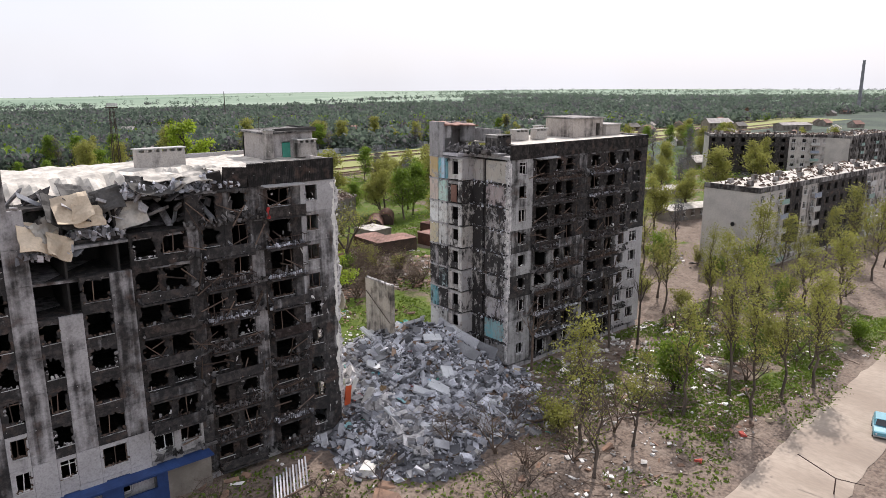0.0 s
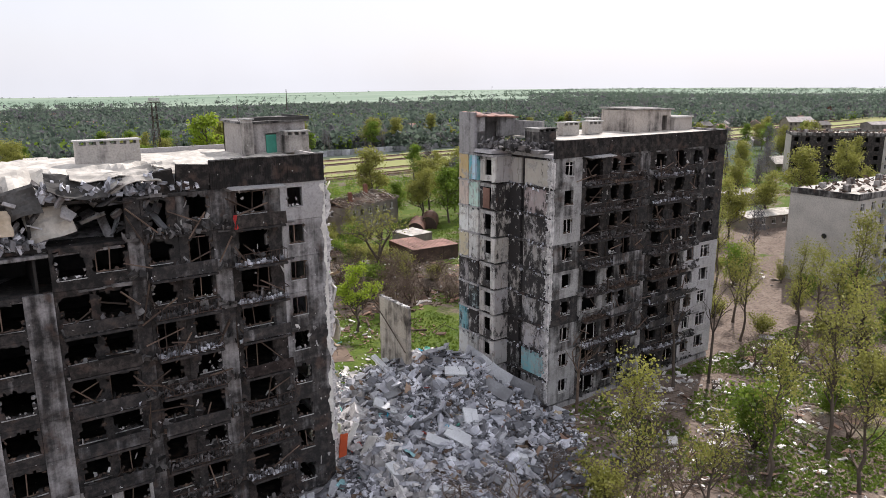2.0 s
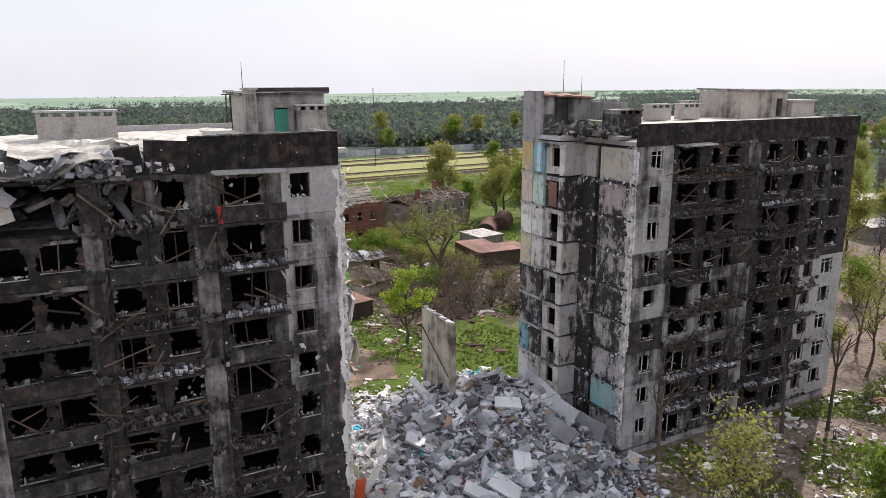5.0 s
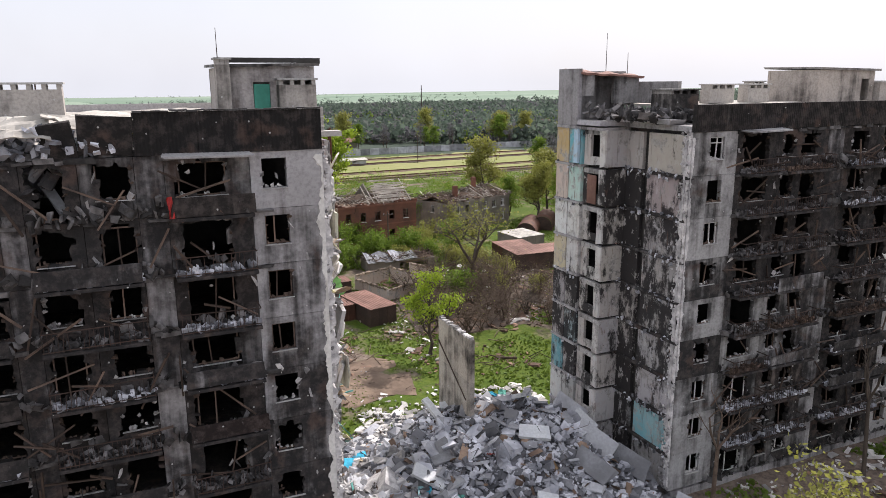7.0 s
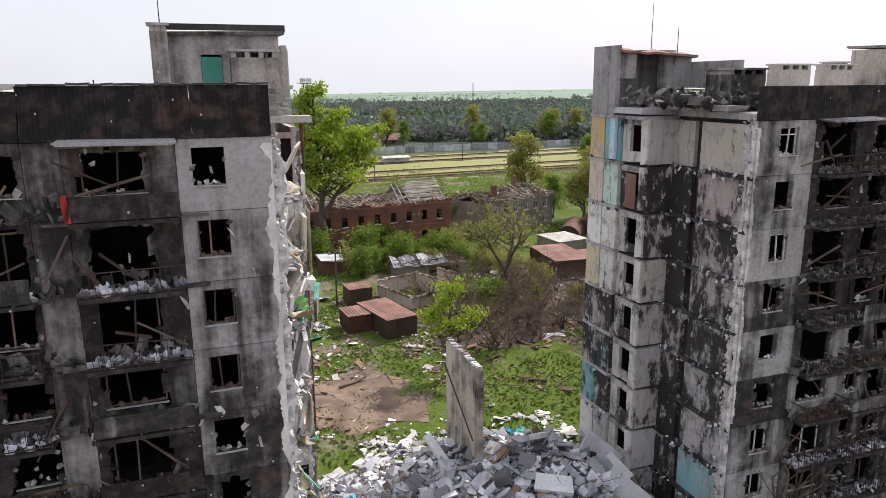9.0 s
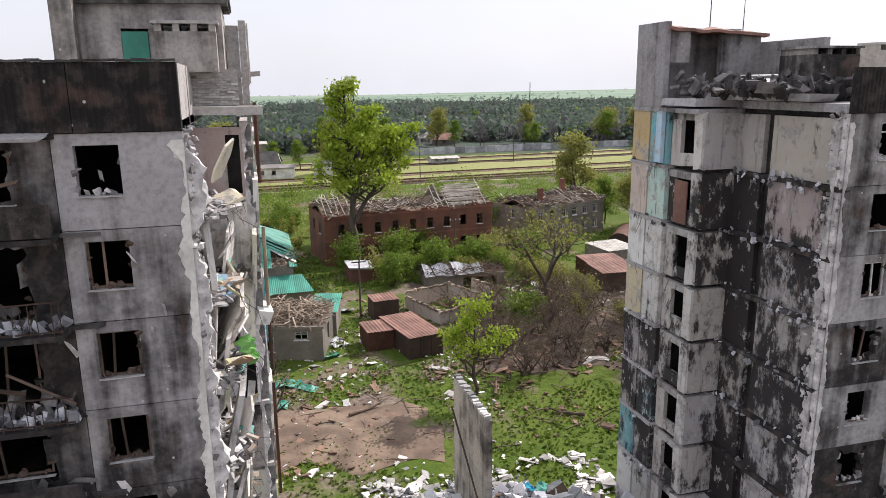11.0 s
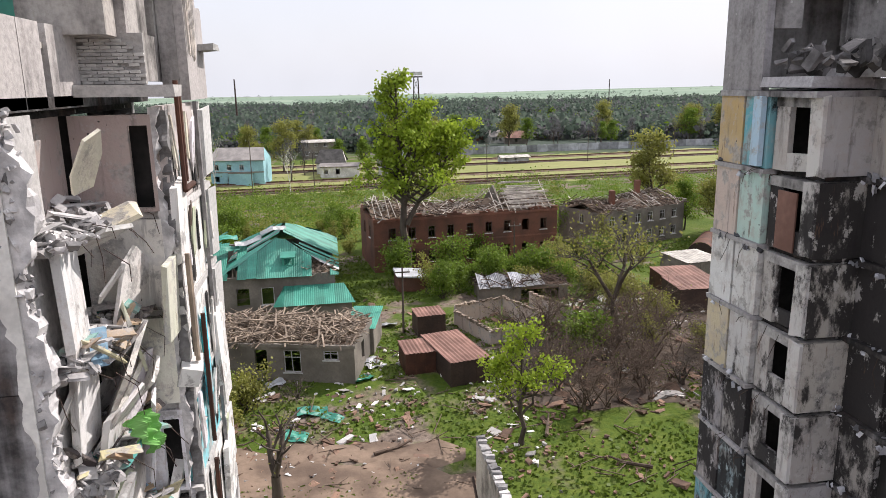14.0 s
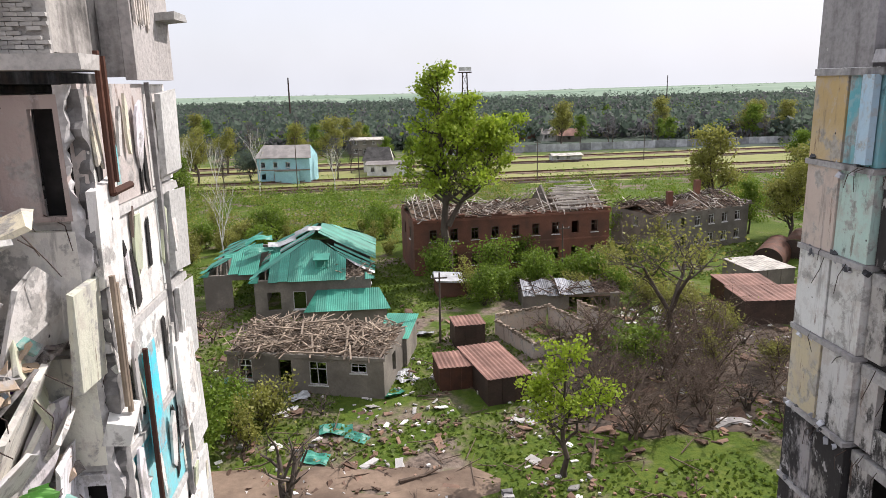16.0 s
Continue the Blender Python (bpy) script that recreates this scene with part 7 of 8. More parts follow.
bushes = [stem_tree("bush", (52, 128.5, 0), bush_stems(6, 3.6, 1.6, 1.0), "dense fresh green spring bush", LEAF3, 2600, .13, .4, "bushes", category="bush", sub=1),
          stem_tree("bush", (57, 129.5, 0), bush_stems(7, 5.2, 1.9, 1.3), "tall loose green spring bush", LEAF3, 3000, .14, .45, "bushes", category="bush", sub=1),
          stem_tree("bush", (61, 127.5, 0), bush_stems(6, 2.8, 1.7, .8), "low yellow-green spring bush", LEAF2, 1700, .12, .36, "bushes", category="bush", sub=1),
          stem_tree("bush", (65, 128.5, 0), bush_stems(4, 4.4, .9, 1.1), "thin upright yellow-green bush", LEAF2, 1100, .12, .35, "bushes", category="bush", sub=1)]
places = [(50, 126), (54.5, 131.5), (59.5, 132), (63, 130), (66.5, 131.5), (69.5, 128), (71.5, 132), (65, 126.5), (68, 124), (72, 124.5), (52.5, 134), (57, 135), (62, 136), (48.5, 128.5), (74, 136), (70, 119.5), (67.5, 118), (71, 112)]
places += [(29, 97), (27.5, 99.5), (26, 96), (24, 101), (22, 105), (23, 98), (30, 100)]
places += [(U(-30, 15), U(95, 150)) for _ in range(36)] + [(U(8, 44), U(150, 170)) for _ in range(30)]
places += [(U(84, 120), U(76, 110)) for _ in range(24)] + [(U(76, 112), U(36, 57)) for _ in range(7)] + [(48, 46), (66, 44)] + [(U(53, 80), U(97, 115)) for _ in range(4)] + [(U(44, 84), U(134, 158)) for _ in range(22)]  + [(U(86, 122), U(58, 76)) for _ in range(8)]
spread_copies(bushes, [p for p in places if pile_z(*p) < .05], (.7, 1.3))
mid_trees = [stem_tree("leafy_tree", (98, 148, 0), [((0, 0, .4), (.6, .3, 10.5), .26, 22, 3.6, .6, .2), ((0, 0, 2.4), (-2.6, .5, 8.4), .16, 14, 2.8, .6, .25)], "broad yellow-green spring tree", LEAF2, 4200, .2, .6, "leafy trees"),
             stem_tree("leafy_tree", (104, 154, 0), [((0, 0, .4), (-.8, .3, 12), .28, 26, 3.8, .7, .22)], "tall yellow-green spring tree", LEAF2, 4400, .21, .65, "leafy trees"),
             stem_tree("leafy_tree", (-2, 196, 0), [((0, 0, .4), (.5, .6, 9.5), .22, 22, 3.0, .8, .2)], "bushy grey-green spring tree", LEAF3, 3400, .2, .6, "leafy trees"),
             stem_tree("leafy_tree", (-6, 204, 0), [((0, 0, .4), (.5, .6, 10.5), .2, 24, 2.6, 1.0, .2)], "half-bare grey spring tree", LEAFFAR2, 900, .16, .6, "leafy trees")]
spread_copies(mid_trees, [(102, 143), (108, 147), (96, 156), (111, 153), (92, 160), (117, 148), (100, 126), (108, 118), (104, 108), (112, 100), (120, 92), (118, 108), (95, 104), (102, 96), (90, 92), (126, 98), (130, 84), (96, 86), (124, 120), (134, 110), (140, 96), (146, 112), (150, 86), (160, 100), (170, 90), (180, 104), (200, 96), (215, 110), (190, 120), (160, 130), (140, 140),
                         (0, 228), (-8, 236), (-14, 246), (27, 240), (30, 252), (56, 250), (62, 256), (24, 258), (6, 252), (-22, 232), (48, 262), (40, 268), (14, 268), (-6, 262), (70, 262)] + [(U(-90, 320), U(300, 340)) for _ in range(60)] + [(U(120, 330), U(120, 215)) for _ in range(70)], (.75, 1.25))
dark = tree("dark_shrub", (4.5, 240, 0), 8, .2, "dark evergreen shrub beside the blue house", "shrub", LEAFFAR, 3000, .25, 3, .7, .8, 2, .1, fluff=.9)
brush = [tree("dead_brush", (58, 101, 0), 3.8, .11, "tangle of bare brown twigs", "brush", LEAF2, 0, .1, 4, .8, .4, 2, .06, bark=BARKL, group="dead brush"),
         tree("dead_brush", (62, 104, 0), 4.6, .12, "tangle of bare brown twigs", "brush", LEAF2, 40, .08, 4, .7, .55, 2, .08, bark=BARKL, group="dead brush"),
         tree("dead_brush", (56, 105, 0), 2.8, .1, "low tangle of bare brown twigs", "brush", LEAF2, 0, .1, 4, .9, .25, 2, .05, bark=BARK, group="dead brush")]
spread_copies(brush, [(U(53.5, 72), U(94.5, 114)) for _ in range(84)] + [(27, 103.5), (30, 102.5), (34, 101.5), (22, 118), (20, 122), (17, 120), (19, 115), (16, 125), (68, 103), (70.5, 99), (72.5, 106)] + [(U(34, 62), U(40, 54)) for _ in range(26)] + [(U(60, 110), U(38, 58)) for _ in range(30)] + [(U(14, 30), U(44, 56)) for _ in range(8)], (.6, 1.2))
birch = tree("bare_birch", (11, 214, 0), 15, .14, "tall bare pale birch beside the tracks", "tree", LEAF2, 120, .14, 3, .35, 1.0, 2, .3, bark=WHITE, group="birches")
spread_copies([birch], [(-3, 208), (2, 212), (28, 212), (-9, 220), (17, 148)], (.7, 1.0))



def thicket(places, name, label, material, quads=210):
    """Bushes too many and too far to tell apart, as loose clouds of leaves."""
    cs, ss = [], []
    for x, y in places:
        h = U(2.2, 5.2)
        c = G.normal(size=(quads, 3)) * np.array([h * .34, h * .34, h * .3])
        c[:, 2] = np.abs(c[:, 2] + h * .35)
        c[:, 0] += .5 * h * np.sign(c[:, 1]) * U(-.5, .5)
        cs.append(c + np.array([x, y, ground_z(x, y)]))
        ss.append(G.uniform(.1, .24, quads))
    tagged(part(name, leaf_quads(name, np.concatenate(cs), np.concatenate(ss), material), material, None), label, "bushes", kind="stuff")


thicket([(U(-40, 64), U(166, 215)) for _ in range(170)] + [(U(64, 190), U(158, 216)) for _ in range(170)], "green_thicket", "green bushes along the railway", LEAF3)
thicket([(U(100, 330), U(108, 215)) for _ in range(300)], "green_scrub", "dull green scrub between the far blocks", LEAF3, 150)
thicket([(U(-40, 64), U(160, 216)) for _ in range(80)] + [(U(64, 190), U(158, 216)) for _ in range(90)], "yellow_thicket", "yellow-green bushes along the railway", LEAF2, 150)

# grass tufts of the yard and the street side
n = 72000
gx, gy = G.uniform(10, 100, n), np.concatenate([G.uniform(78, 150, n * 3 // 4), G.uniform(30, 60, n - n * 3 // 4)])
lx, ly = G.uniform(58, 112, 26000), G.uniform(34, 60, 26000)
gx, gy = np.concatenate([gx, lx]), np.concatenate([gy, ly])
n += 26000
keep = [i for i in range(n) if noise.noise((gx[i] / 9, gy[i] / 9, 7)) > -.12 and not (89 < gy[i] < 95 and 26 < gx[i] < 45) and pile_z(gx[i], gy[i]) < .05]
gc = np.array([(gx[i], gy[i], ground_z(gx[i], gy[i]) + .08) for i in keep])
tagged(part("grass", leaf_quads("grass", gc, G.uniform(.08, .26, len(gc)), GRASSM), GRASSM, None), "short fresh spring grass in tufts", "grass", kind="stuff")


def wood(count, r0, r1, a0, a1, h0, h1, quads, material, name, label, power=1.0, gap=None):
    """Far trees, each a small trunkless cloud of leaf clumps, thick to the horizon."""
    cs, ss = [], []
    for _ in range(count):
        for _ in range(6):
            w, u = G.uniform(a0, a1), G.uniform(0, 1) ** power
            r = r0 * (r1 / r0) ** u
            x, y = 20 + r * math.sin(w), 30 + r * math.cos(w)
            if y > 302 and (gap is None or not gap(x, y, w, r)) and noise.noise((x / 130, y / 90, 2)) > -.25:
                break
        else:
            continue
        h = G.uniform(h0, h1) * (1 + r / 4200)
        wd = h * G.uniform(.28, .5)
        c = G.normal(size=(quads, 3)) * np.array([wd * .8, wd * .8, h * .2])
        c[:, 2] = np.abs(c[:, 2] + h * .48)
        cs.append(c + np.array([x, y, ground_z(x, y)]))
        ss.append(np.full(quads, h * .15))
    c, s = np.concatenate(cs), np.concatenate(ss)
    tagged(part(name, leaf_quads(name, c, s * G.uniform(.6, 1.3, len(s)), material), material, None), label, "woods", kind="stuff")


A0, A1 = radians(-38), radians(80)
fieldy = lambda x, y, w, r: r > 1350 + 900 * max(0, w - .6) and w < radians(42) and noise.noise((x / 700, y / 110, 5)) < .42
# the far woods carry their haze in the leaf colour
wood(9500, 285, 2300, A0, A1, 5, 10, 34, LEAFFAR, "far_green_woods", "distant green trees between scattered houses, dulled by haze in their colour", .9, fieldy)
wood(7000, 285, 2300, A0, A1, 4, 8.5, 30, LEAFFAR2, "far_bare_woods", "distant bare trees between scattered houses, greyed by haze in their colour", .9, fieldy)
wood(900, 285, 700, A0, A1, 4, 8, 40, LEAF3, "far_fresh_bushes", "distant fresh green bushes", .8)
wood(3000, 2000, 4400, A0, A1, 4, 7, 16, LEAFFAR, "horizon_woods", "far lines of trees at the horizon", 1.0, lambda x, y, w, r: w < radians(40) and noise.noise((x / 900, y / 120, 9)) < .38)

# ---- houses beyond the yard ----


def cottage(x, y, deg, w, d, h, ridge, body, roof, label, frames=True, group="cottages"):
    c = thing("cottage", (x, y, ground_z(x, y), 0, 0, deg), label, "house", group)
    at = turned(x, y, deg)
    z = ground_z(x, y)
    n = max(1, int(w / 3.5))
    hs = [(1.0 + i * 3.2, 2.1 + i * 3.2, z + 1.0, z + 2.4) for i in range(n)]
    if h > 5:
        hs += [(a, b, z + 4.0, z + 5.4) for a, b, _, _ in hs]
    walls(c, at, w, d, z - .3, z + h, body, [hs, [], [], []], .3, frames=frames)
    for side in (0, 1):
        e = -.5 if side == 0 else d + .5
        q = [(*at(-.5, e), z + h - .1), (*at(w + .5, e), z + h - .1), (*at(w + .5 - ridge * .4, d / 2), z + h + ridge), (*at(-.5 + ridge * .4, d / 2), z + h + ridge)]
        if side:
            q = [q[1], q[0], q[3], q[2]]
        part("roof_slope", patch(Mesh(), *q, 6, 4, .12, lambda a, b: .05 * noise.noise((a * 4, b * 4, x))), roof, c)
    for u in (0, w):
        q = at(u, 0), at(u, d), at(u, d / 2)
        g = Mesh()
        g.v = [(*q[0], z + h - .05), (*q[1], z + h - .05), (*at(u + (.2 if u == 0 else -.2) * ridge, d / 2), z + h + ridge - .15)]
        g.f = [(0, 1, 2)]
        part("gable", g, body, c)
    return c


BLUEW = mat("pale_blue_render", (0.36, 0.62, 0.68), (0.28, 0.50, 0.56), .4, 5, .9, .2, rnd=0)
SLATE = mat("grey_slate_sheet", (0.36, 0.33, 0.31), (0.24, 0.22, 0.21), .5, 5, .9, .3, rnd=.35)
blue = cottage(7.0, 235.6, -8, 13.6, 9, 6.6, 2.8, BLUEW, SLATE, "two-storey pale blue house with a grey hipped roof")
part("floor_band", Mesh().wall(turned(7.0, 235.6, -8)(-.1, -.08), turned(7.0, 235.6, -8)(13.7, -.08), 3.3, 3.6, .08), GREYW, blue)
part("veranda_wall", Mesh().wall(turned(7.0, 235.6, -8)(4.8, -1.2), turned(7.0, 235.6, -8)(11, -1.2), -.2, 3.2, .2), BLUEW, blue)
part("veranda_slab", Mesh().obox(pose(*turned(7.0, 235.6, -8)(7.9, -.6), 3.35, 0, 0, -8), 6.4, 1.5, .2), GREYW, blue)
cottage(34.6, 243.5, -5, 10.4, 6, 3.2, .6, WHITE, SLATE, "low white outbuilding by the railway")
cottage(33.5, 252, -5, 8, 8, 3.4, 3.4, WHITE, FELT, "white house with a dark pitched roof")
cottage(50.6, 245, -5, 5.5, 5, 3.6, .8, WHITE, SLATE, "small white railway house")
cottage(28, 300, 0, 11, 8, 5.6, .6, GREYW, ROOFING, "two-storey grey house with a flat pale roof")
cottage(90, 262, 4, 9, 4, 2.2, .5, RUBP, ROOFING, "low pale hut beside the tracks")
cottage(455, 262, -30, 18, 11, 6, 3, GREYW, SLATE, "grey two-storey public house far off", False)
cottage(500, 232, -25, 24, 10, 4, 1.6, GREYW, SLATE, "long grey hall far off", False)
cottage(246, 148, -20, 14, 9, 3.5, 2.2, GREYW, ROOFING, "low house with a pale roof", False)
cottage(120, 108, 10, 9, 7, 3.2, 2, WHITE, ROOFING, "low white house with a pale roof")
cottage(150, 98, -10, 16, 6, 3, .6, GREYW, ROOFING, "long low garage row with pale roofs")
cottage(172, 118, -10, 16, 6, 3, .6, GREYW, ROOFING, "long low garage row with pale roofs")
protos = [cottage(60, 345, 8, 9, 7, 3.0, 2.4, WHITE, SLATE, "small village house with a grey roof", False),
          cottage(130, 360, -12, 8, 7, 2.8, 2.6, GREYW, SLATE, "small grey village house with a grey roof", False),
          cottage(200, 352, 20, 10, 7, 3.0, 2.2, BRICKR, SLATE, "small brick village house", False),
          cottage(20, 352, 0, 9, 7, 2.8, 2.6, GREYW, RUSTR, "village house with a reddish roof", False)]
for _ in range(260):
    w, r = U(-.6, 1.35), 300 * (1500 / 300) ** (R.random() ** 1.1)
    x, y = 20 + r * math.sin(w), 30 + r * math.cos(w)
    if y > 312 or x > 330:
        copy_thing(R.choice(protos), pose(x, y, ground_z(x, y), 0, 0, U(-40, 40)))
for x, y, h, r in ((936, 343, 58, 2.2), (815, 266, 42, 1.8), (-28, 588, 30, .7), (300, 700, 26, .5)):
    s = lone("chimney", Mesh().tube((x, y, 0), (x, y, h), r, r * .7, 10), RUBP if r > 1 else DARKST, "tall slender factory chimney far off" if r > 1 else "tall steel mast far off", "chimney" if r > 1 else "mast")

# ---- litter and wreckage on the ground ----


def litter(count, x0, x1, y0, y1, material, name, label, big=.5):
    s = Mesh()
    for _ in range(count):
        x, y = U(x0, x1), U(y0, y1)
        if (60 < y < 73 and (x < 33 or x > 53)) or noise.noise((x / 6, y / 6, 12)) < -.2:
            continue
        k = min(1.4, .12 + R.expovariate(1 / big * 2.4))
        s.obox(pose(x, y, ground_top(x, y) + .05 + k * .05, U(-20, 20), U(-20, 20), U(0, 180)), k * U(.8, 1.6), k * U(.4, .9), U(.03, .2), .2)
    tagged(lone(name, s, material, label, "litter"), kind="stuff")


LIT = mat("pale_litter", (0.66, 0.64, 0.61), (0.45, 0.42, 0.40), 1, 6, .85, .3, rnd=.5, island=True)
LITB = mat("brown_litter", (0.25, 0.155, 0.108), (0.145, 0.095, 0.072), 1, 6, .9, .4, rnd=.5, island=True)
litter(420, 14, 112, 36, 60, LIT, "pale_litter", "pale scattered bits of plaster and board")
litter(620, 14, 112, 34, 60, LITB, "brown_litter", "scattered brown branches, bricks and board", .6)
litter(800, 40, 100, 33, 59, LIT, "pale_litter", "small pale scraps strewn under the street trees", .3)
litter(600, 56, 86, 43, 60, LIT, "pale_litter", "broken concrete spread before the block", .5)
litter(450, 84, 125, 58, 100, LIT, "pale_litter", "pale rubble strewn beyond the block", .9)
litter(420, 62, 84, 96, 122, LIT, "pale_litter", "white rubble and scraps in the yard", .6)
litter(1400, 52, 82, 94, 124, LITB, "brown_litter", "broken boards, bricks and tiles in the yard", .7)
litter(520, 34, 54, 74.5, 80, LIT, "pale_litter", "pale broken concrete behind the mound", .8)
litter(520, 24, 52, 82, 112, LIT, "pale_litter", "pale scraps on the grass", .4)
litter(750, 38, 56, 73.5, 82, LIT, "pale_litter", "broken pale concrete spread behind the mound", .45)
litter(500, 26, 60, 84, 100, LITB, "brown_litter", "brown clods, twigs and boards on the grass", .35)
litter(260, 24, 52, 84, 106, LITB, "brown_litter", "broken twigs and clods on the track", .4)
litter(140, 16, 46, 108, 128, LITB, "brown_litter", "broken boards round the houses", .8)
for x, y, s, m, lab in ((35.2, 98.6, 1.2, GREENM, "crumpled green roof sheet on the grass"), (36.6, 98.0, .8, GREENM, "crumpled green roof sheet on the grass"), (33.9, 95.2, .9, GREENM, "crumpled green roof sheet on the grass"), (39.8, 103.6, 1.0, GREENM, "crumpled green roof sheet on the grass"),
                         (41.0, 106.2, .9, ZINC, "bent pale metal sheet on the grass"), (40.3, 107.4, 1.0, ZINC, "bent pale metal sheet on the grass"), (32.2, 103.8, .8, ZINC, "bent pale metal sheet on the grass"), (28.4, 104.3, 1.0, ZINC, "bent pale metal sheet on the grass"), (27.0, 104.9, .9, GREENM, "crumpled green roof sheet on the grass"),
                         (42.6, 117.5, .9, ZINC, "bent pale metal sheet on the grass"), (69.5, 120.5, 1.5, ZINC, "crumpled pale metal sheet on rubble"), (28.8, 90.6, .9, GREENM, "crumpled green roof sheet on bare soil"), (27.0, 107.6, 1.3, GREENM, "green roof sheet fallen by the wall"), (48.4, 98.6, .5, WHITE, "crumpled white sack on the grass")):
    sh = lone("fallen_sheet", Mesh().sheet((0, 0, 0), (2 * s, 0, 0), (0, 1.3 * s, 0), 9, 6, .02, lambda a, b: .28 * s * noise.noise((a * 3 + x, b * 3 + y, 1)) + .12 * s), m, lab, "metal sheet", "fallen roof sheets")
    sh.matrix_basis = pose(x - s, y - s * .6, ground_z(x, y) + .12, U(-8, 8), U(-8, 8), U(-30, 30))
for x, y, n_, rz in ((64, 41.5, 5.5, 28), (57, 43, 4.5, 160), (70, 37, 4.2, 40), (80, 44, 6.5, 140), (53, 47.5, 5, 20), (62, 52.5, 4.4, 70), (47, 49.5, 5, 150), (74, 48, 5, 10), (41, 92.2, 3, 20), (52.8, 93.5, 3.2, 70), (56.8, 87.5, 3.0, 150), (34, 50, 4, 140)):
    d = Vector((math.cos(radians(rz)), math.sin(radians(rz)), 0)) * n_ / 2
    p = Vector((x, y, ground_z(x, y) + .22))
    s = Mesh().tube(p - d, p + d * .2, .15, .12, 7).tube(p + d * .2, p + d + Vector((0, 0, .3)), .12, .06, 6)
    s.tube(p + d * .1, p + d * .5 + Vector((-d.y, d.x, .6)) * .25, .06, .03, 5).tube(p - d * .2, p + d * .1 + Vector((d.y, -d.x, .8)) * .22, .06, .03, 5)
    lone("fallen_log", s, BARKL, "fallen bare tree trunk on the littered ground", "log", "fallen trunks")
twigs = Mesh()
for i in range(900):
    x, y = (U(34, 100), U(32.5, 57)) if i < 620 else (U(22, 62), U(84, 114))
    if noise.noise((x / 7, y / 7, 3)) < -.1 or pile_z(x, y) > .3:
        continue
    w, k = U(0, 6.28), U(.6, 3.0)
    p = Vector((x, y, ground_z(x, y) + .06))
    q = p + Vector((math.cos(w) * k, math.sin(w) * k, U(0, .5)))
    twigs.tube(p, q, .05, .03, 4, False)
    m = p.lerp(q, U(.3, .7))
    twigs.tube(m, m + Vector((math.cos(w + .7) * k * .4, math.sin(w + .7) * k * .4, U(.05, .5))), .03, .015, 3, False)
tagged(lone("fallen_branches", twigs, BARKL, "broken bare branches strewn under the trees", "branches"), kind="stuff")
aw = thing("fallen_awning", (21.5, 54, -1), "collapsed canopy of pale slats before the burnt block", "awning")
for i in range(11):
    part("slat", Mesh().obox(pose(20.2 + i * .34, 53.6 + i * .05, -.6 + i * .05, 18, 6, -24), .14, 3.2 + U(-.5, .4), .05), RUBP, aw)
for o in (-1.3, 1.3):
    part("beam", Mesh().obox(pose(21.9 + o * .4, 53.8 + o, -.75, 0, -7, -2), 4.0, .14, .14), TIMBERD, aw)
sw = thing("bent_steel_frame", (60, 86, -1.2), "bent steel climbing frame on the grass", "frame")
part("bar", Mesh().tube((59, 86.2, -1.0), (60.4, 86.0, -.2), .04, .04, 6).tube((60.4, 86.0, -.2), (61.8, 85.2, -1.0), .04, .04, 6), DARKST, sw)
part("bar", Mesh().tube((59.6, 87.2, -1.0), (61.0, 86.4, -.1), .04, .04, 6), DARKST, sw)

# ---- street side ----


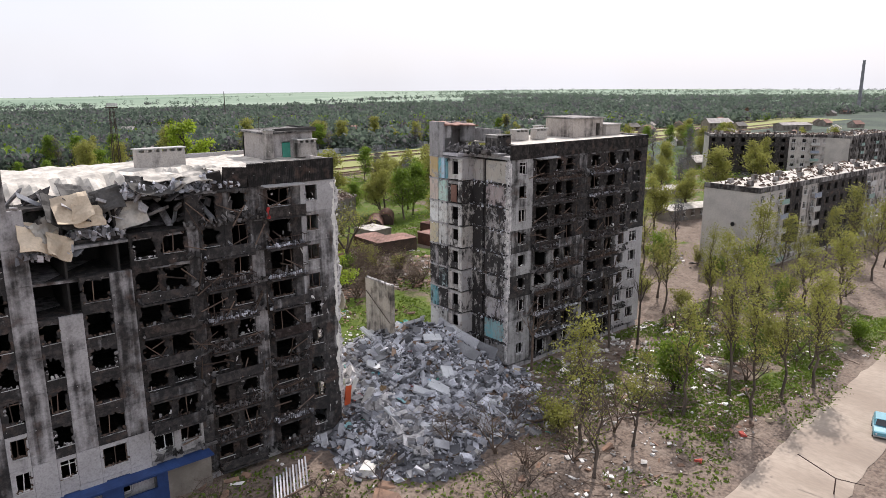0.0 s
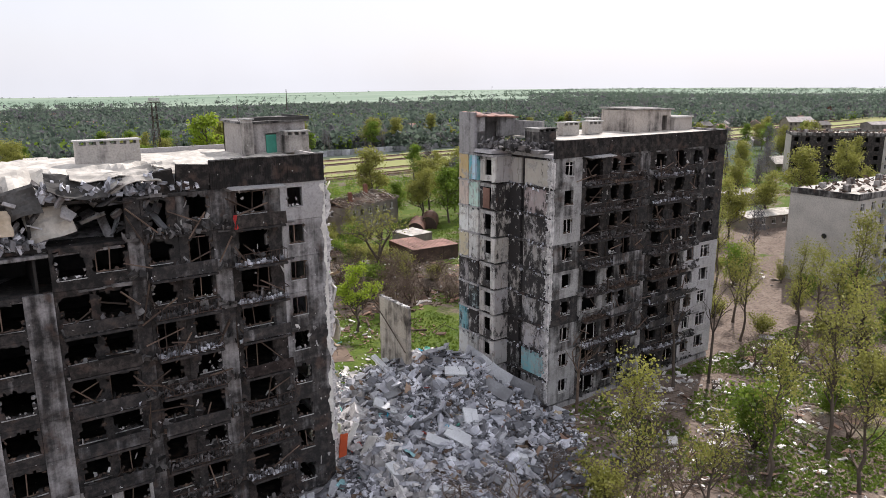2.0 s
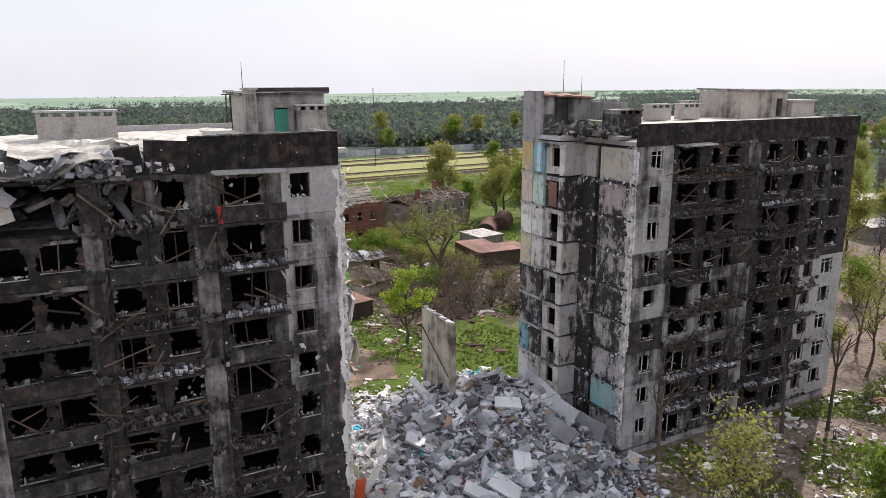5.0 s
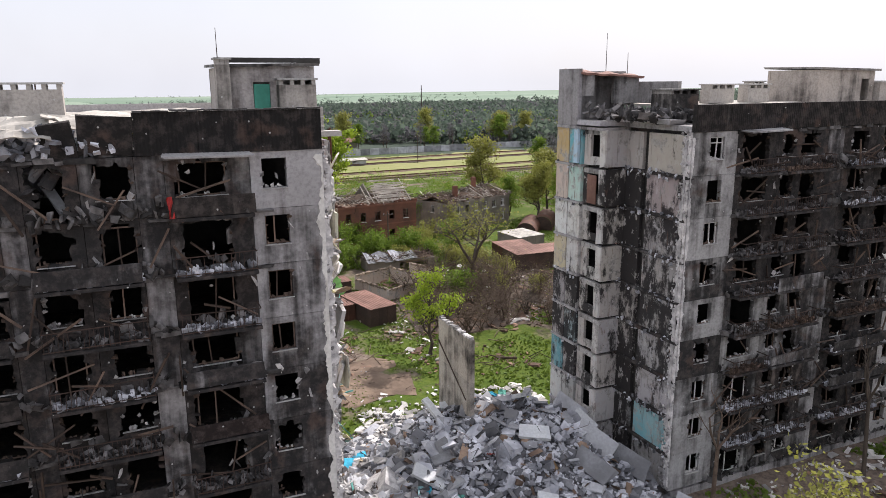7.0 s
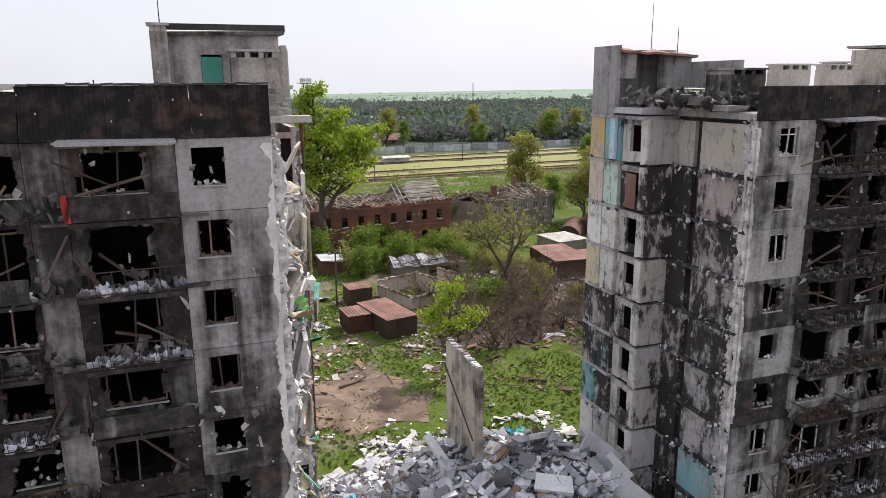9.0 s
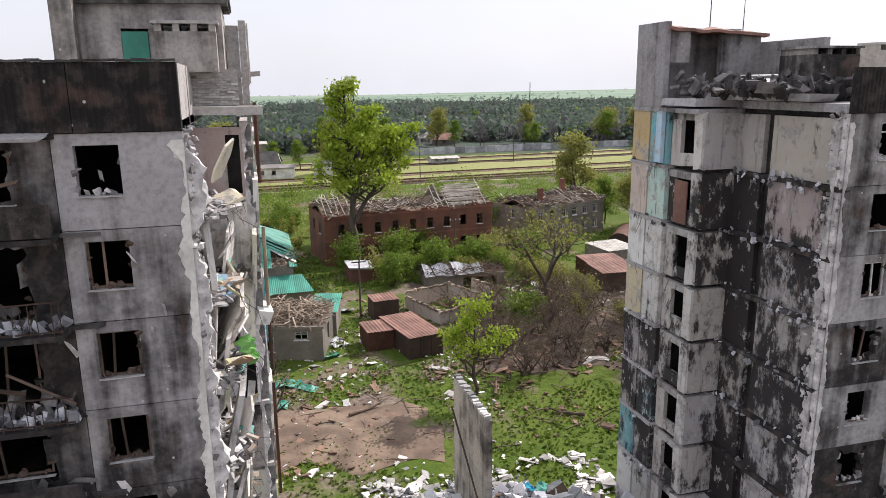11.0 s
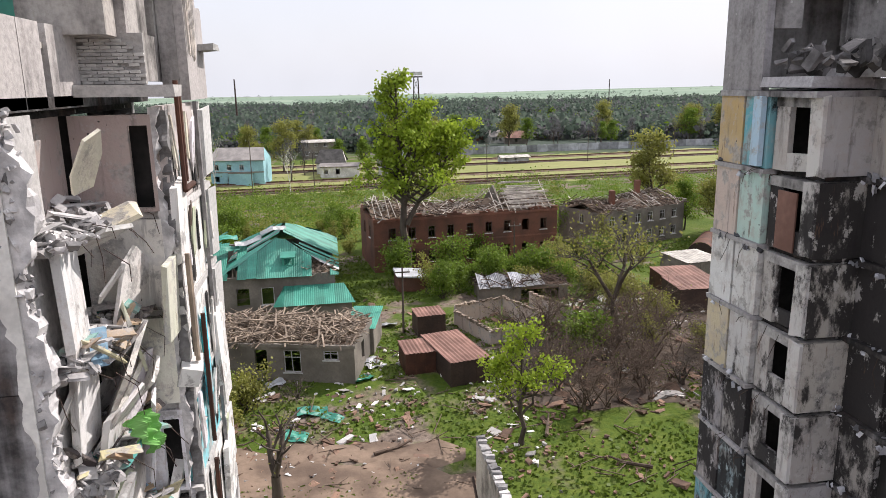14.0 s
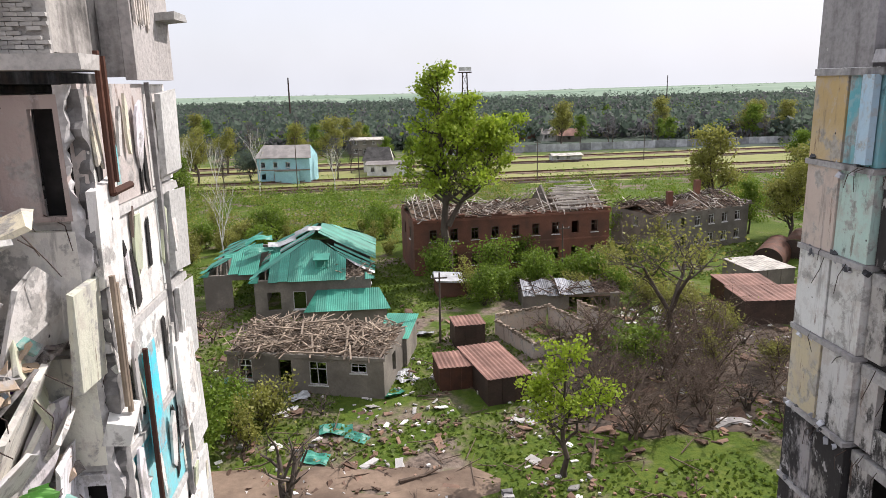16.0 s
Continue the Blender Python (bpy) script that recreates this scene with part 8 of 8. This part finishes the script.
def car(x, y, deg):
    z = ground_z(x, y) + .16
    c = thing("parked_car", (x, y, z, 0, 0, deg), "old light blue estate car parked on the dirt verge", "car")
    m = pose(x, y, z, 0, 0, deg)
    paint = mat("light_blue_car_paint", (0.13, 0.36, 0.44), (0.11, 0.30, 0.37), .8, 6, .35, .03, rnd=0, spec=.5)
    glass = mat("dark_car_glass", (0.03, 0.035, 0.04), (0.02, 0.025, 0.03), 1, 6, .08, 0, rnd=0, spec=.6)

    def loft(sections, name, material, parent):
        """Cross sections along the car: (x, half width low, half width high, z low, z high)."""
        s = Mesh()
        for sx, wl2, wh, z0, z1 in sections:
            for py, pz in ((-wl2, z0), (wl2, z0), (wl2 * 1.02, (z0 + z1) / 2), (wh, z1), (-wh, z1), (-wl2 * 1.02, (z0 + z1) / 2)):
                s.v.append(tuple(m @ Vector((sx, py, pz))))
        for j in range(len(sections) - 1):
            for i in range(6):
                k = j * 6
                s.f.append((k + i, k + (i + 1) % 6, k + 6 + (i + 1) % 6, k + 6 + i))
        k = 6 * (len(sections) - 1)
        s.f += [tuple(reversed(range(6))), tuple(range(k, k + 6))]
        return part(name, s, material, parent, smooth=False)

    body = loft([(-2.02, .68, .62, .32, .78), (-1.9, .78, .74, .26, .88), (-.6, .80, .77, .24, .92), (.75, .80, .77, .24, .92), (1.85, .77, .70, .26, .80), (2.02, .70, .64, .34, .72)], "body", paint, c)
    loft([(-1.92, .70, .56, .90, 1.34), (-1.7, .72, .60, .90, 1.40), (.1, .72, .60, .92, 1.42), (.75, .71, .52, .92, 1.0)], "cabin", paint, c)
    for sy in (-1, 1):
        for a, b in ((-1.55, -.95), (-.85, -.15), (-.05, .35)):
            p = [m @ Vector((a, sy * .735, .96)), m @ Vector((b, sy * .735, .96)), m @ Vector((b - .05, sy * .635, 1.34)), m @ Vector((a + .05, sy * .635, 1.34))]
            part("side_window", patch(Mesh(), *p, 1, 1, .02 * sy, lambda u, v: .012 * sy), glass, c)
        for sx in (-1.25, 1.3):
            w = part("wheel", Mesh().tube(m @ Vector((sx, sy * .62, .14)), m @ Vector((sx, sy * .83, .14)), .31, .31, 18), DARKST, c, "black tyre")
            part("rim", Mesh().tube(m @ Vector((sx, sy * .83, .14)), m @ Vector((sx, sy * .845, .14)), .18, .16, 14), ZINC, w)
        part("headlight", Mesh().tube(m @ Vector((2.0, sy * .5, .58)), m @ Vector((2.05, sy * .5, .58)), .1, .09, 12), FRAMEW, c)
    p = [m @ Vector((.80, -.60, .97)), m @ Vector((.80, .60, .97)), m @ Vector((.22, .5, 1.39)), m @ Vector((.22, -.5, 1.39))]
    part("windscreen", patch(Mesh(), *p, 1, 1, .02, lambda u, v: .05), glass, c)
    part("bumper", Mesh().obox(m @ pose(2.08, 0, .36), .1, 1.5, .12), ZINC, c)
    part("bumper", Mesh().obox(m @ pose(-2.08, 0, .36), .1, 1.5, .12), ZINC, c)


car(72.6, 24.6, 200)
bar = thing("broken_barrier", (57, 23, -1.5), "leaning rusty pole with a drooping bar", "barrier")
part("post", Mesh().tube((57.1, 23.0, -1.6), (57.1, 23.0, .2), .06, .05, 6), DARKST, bar)
part("bar", Mesh().tube((57.6, 26.5, .8), (57.1, 23.0, .15), .05, .05, 6).tube((57.1, 23.0, .15), (59.2, 21.4, -.6), .05, .04, 6), DARKST, bar)
for x, y, c, lab in ((61.5, 33.4, rags[2], "crumpled red sack in the gutter"), (66.5, 33.2, rags[4], "crumpled pale sack in the gutter"), (53.5, 33.5, rags[2], "small orange-red scrap on the ground")):
    sh = lone("sack", Mesh().obox(pose(x, y, ground_z(x, y) + .2, U(-15, 15), U(-15, 15), U(0, 90)), .6, .4, .26, .34), c, lab, "sack")
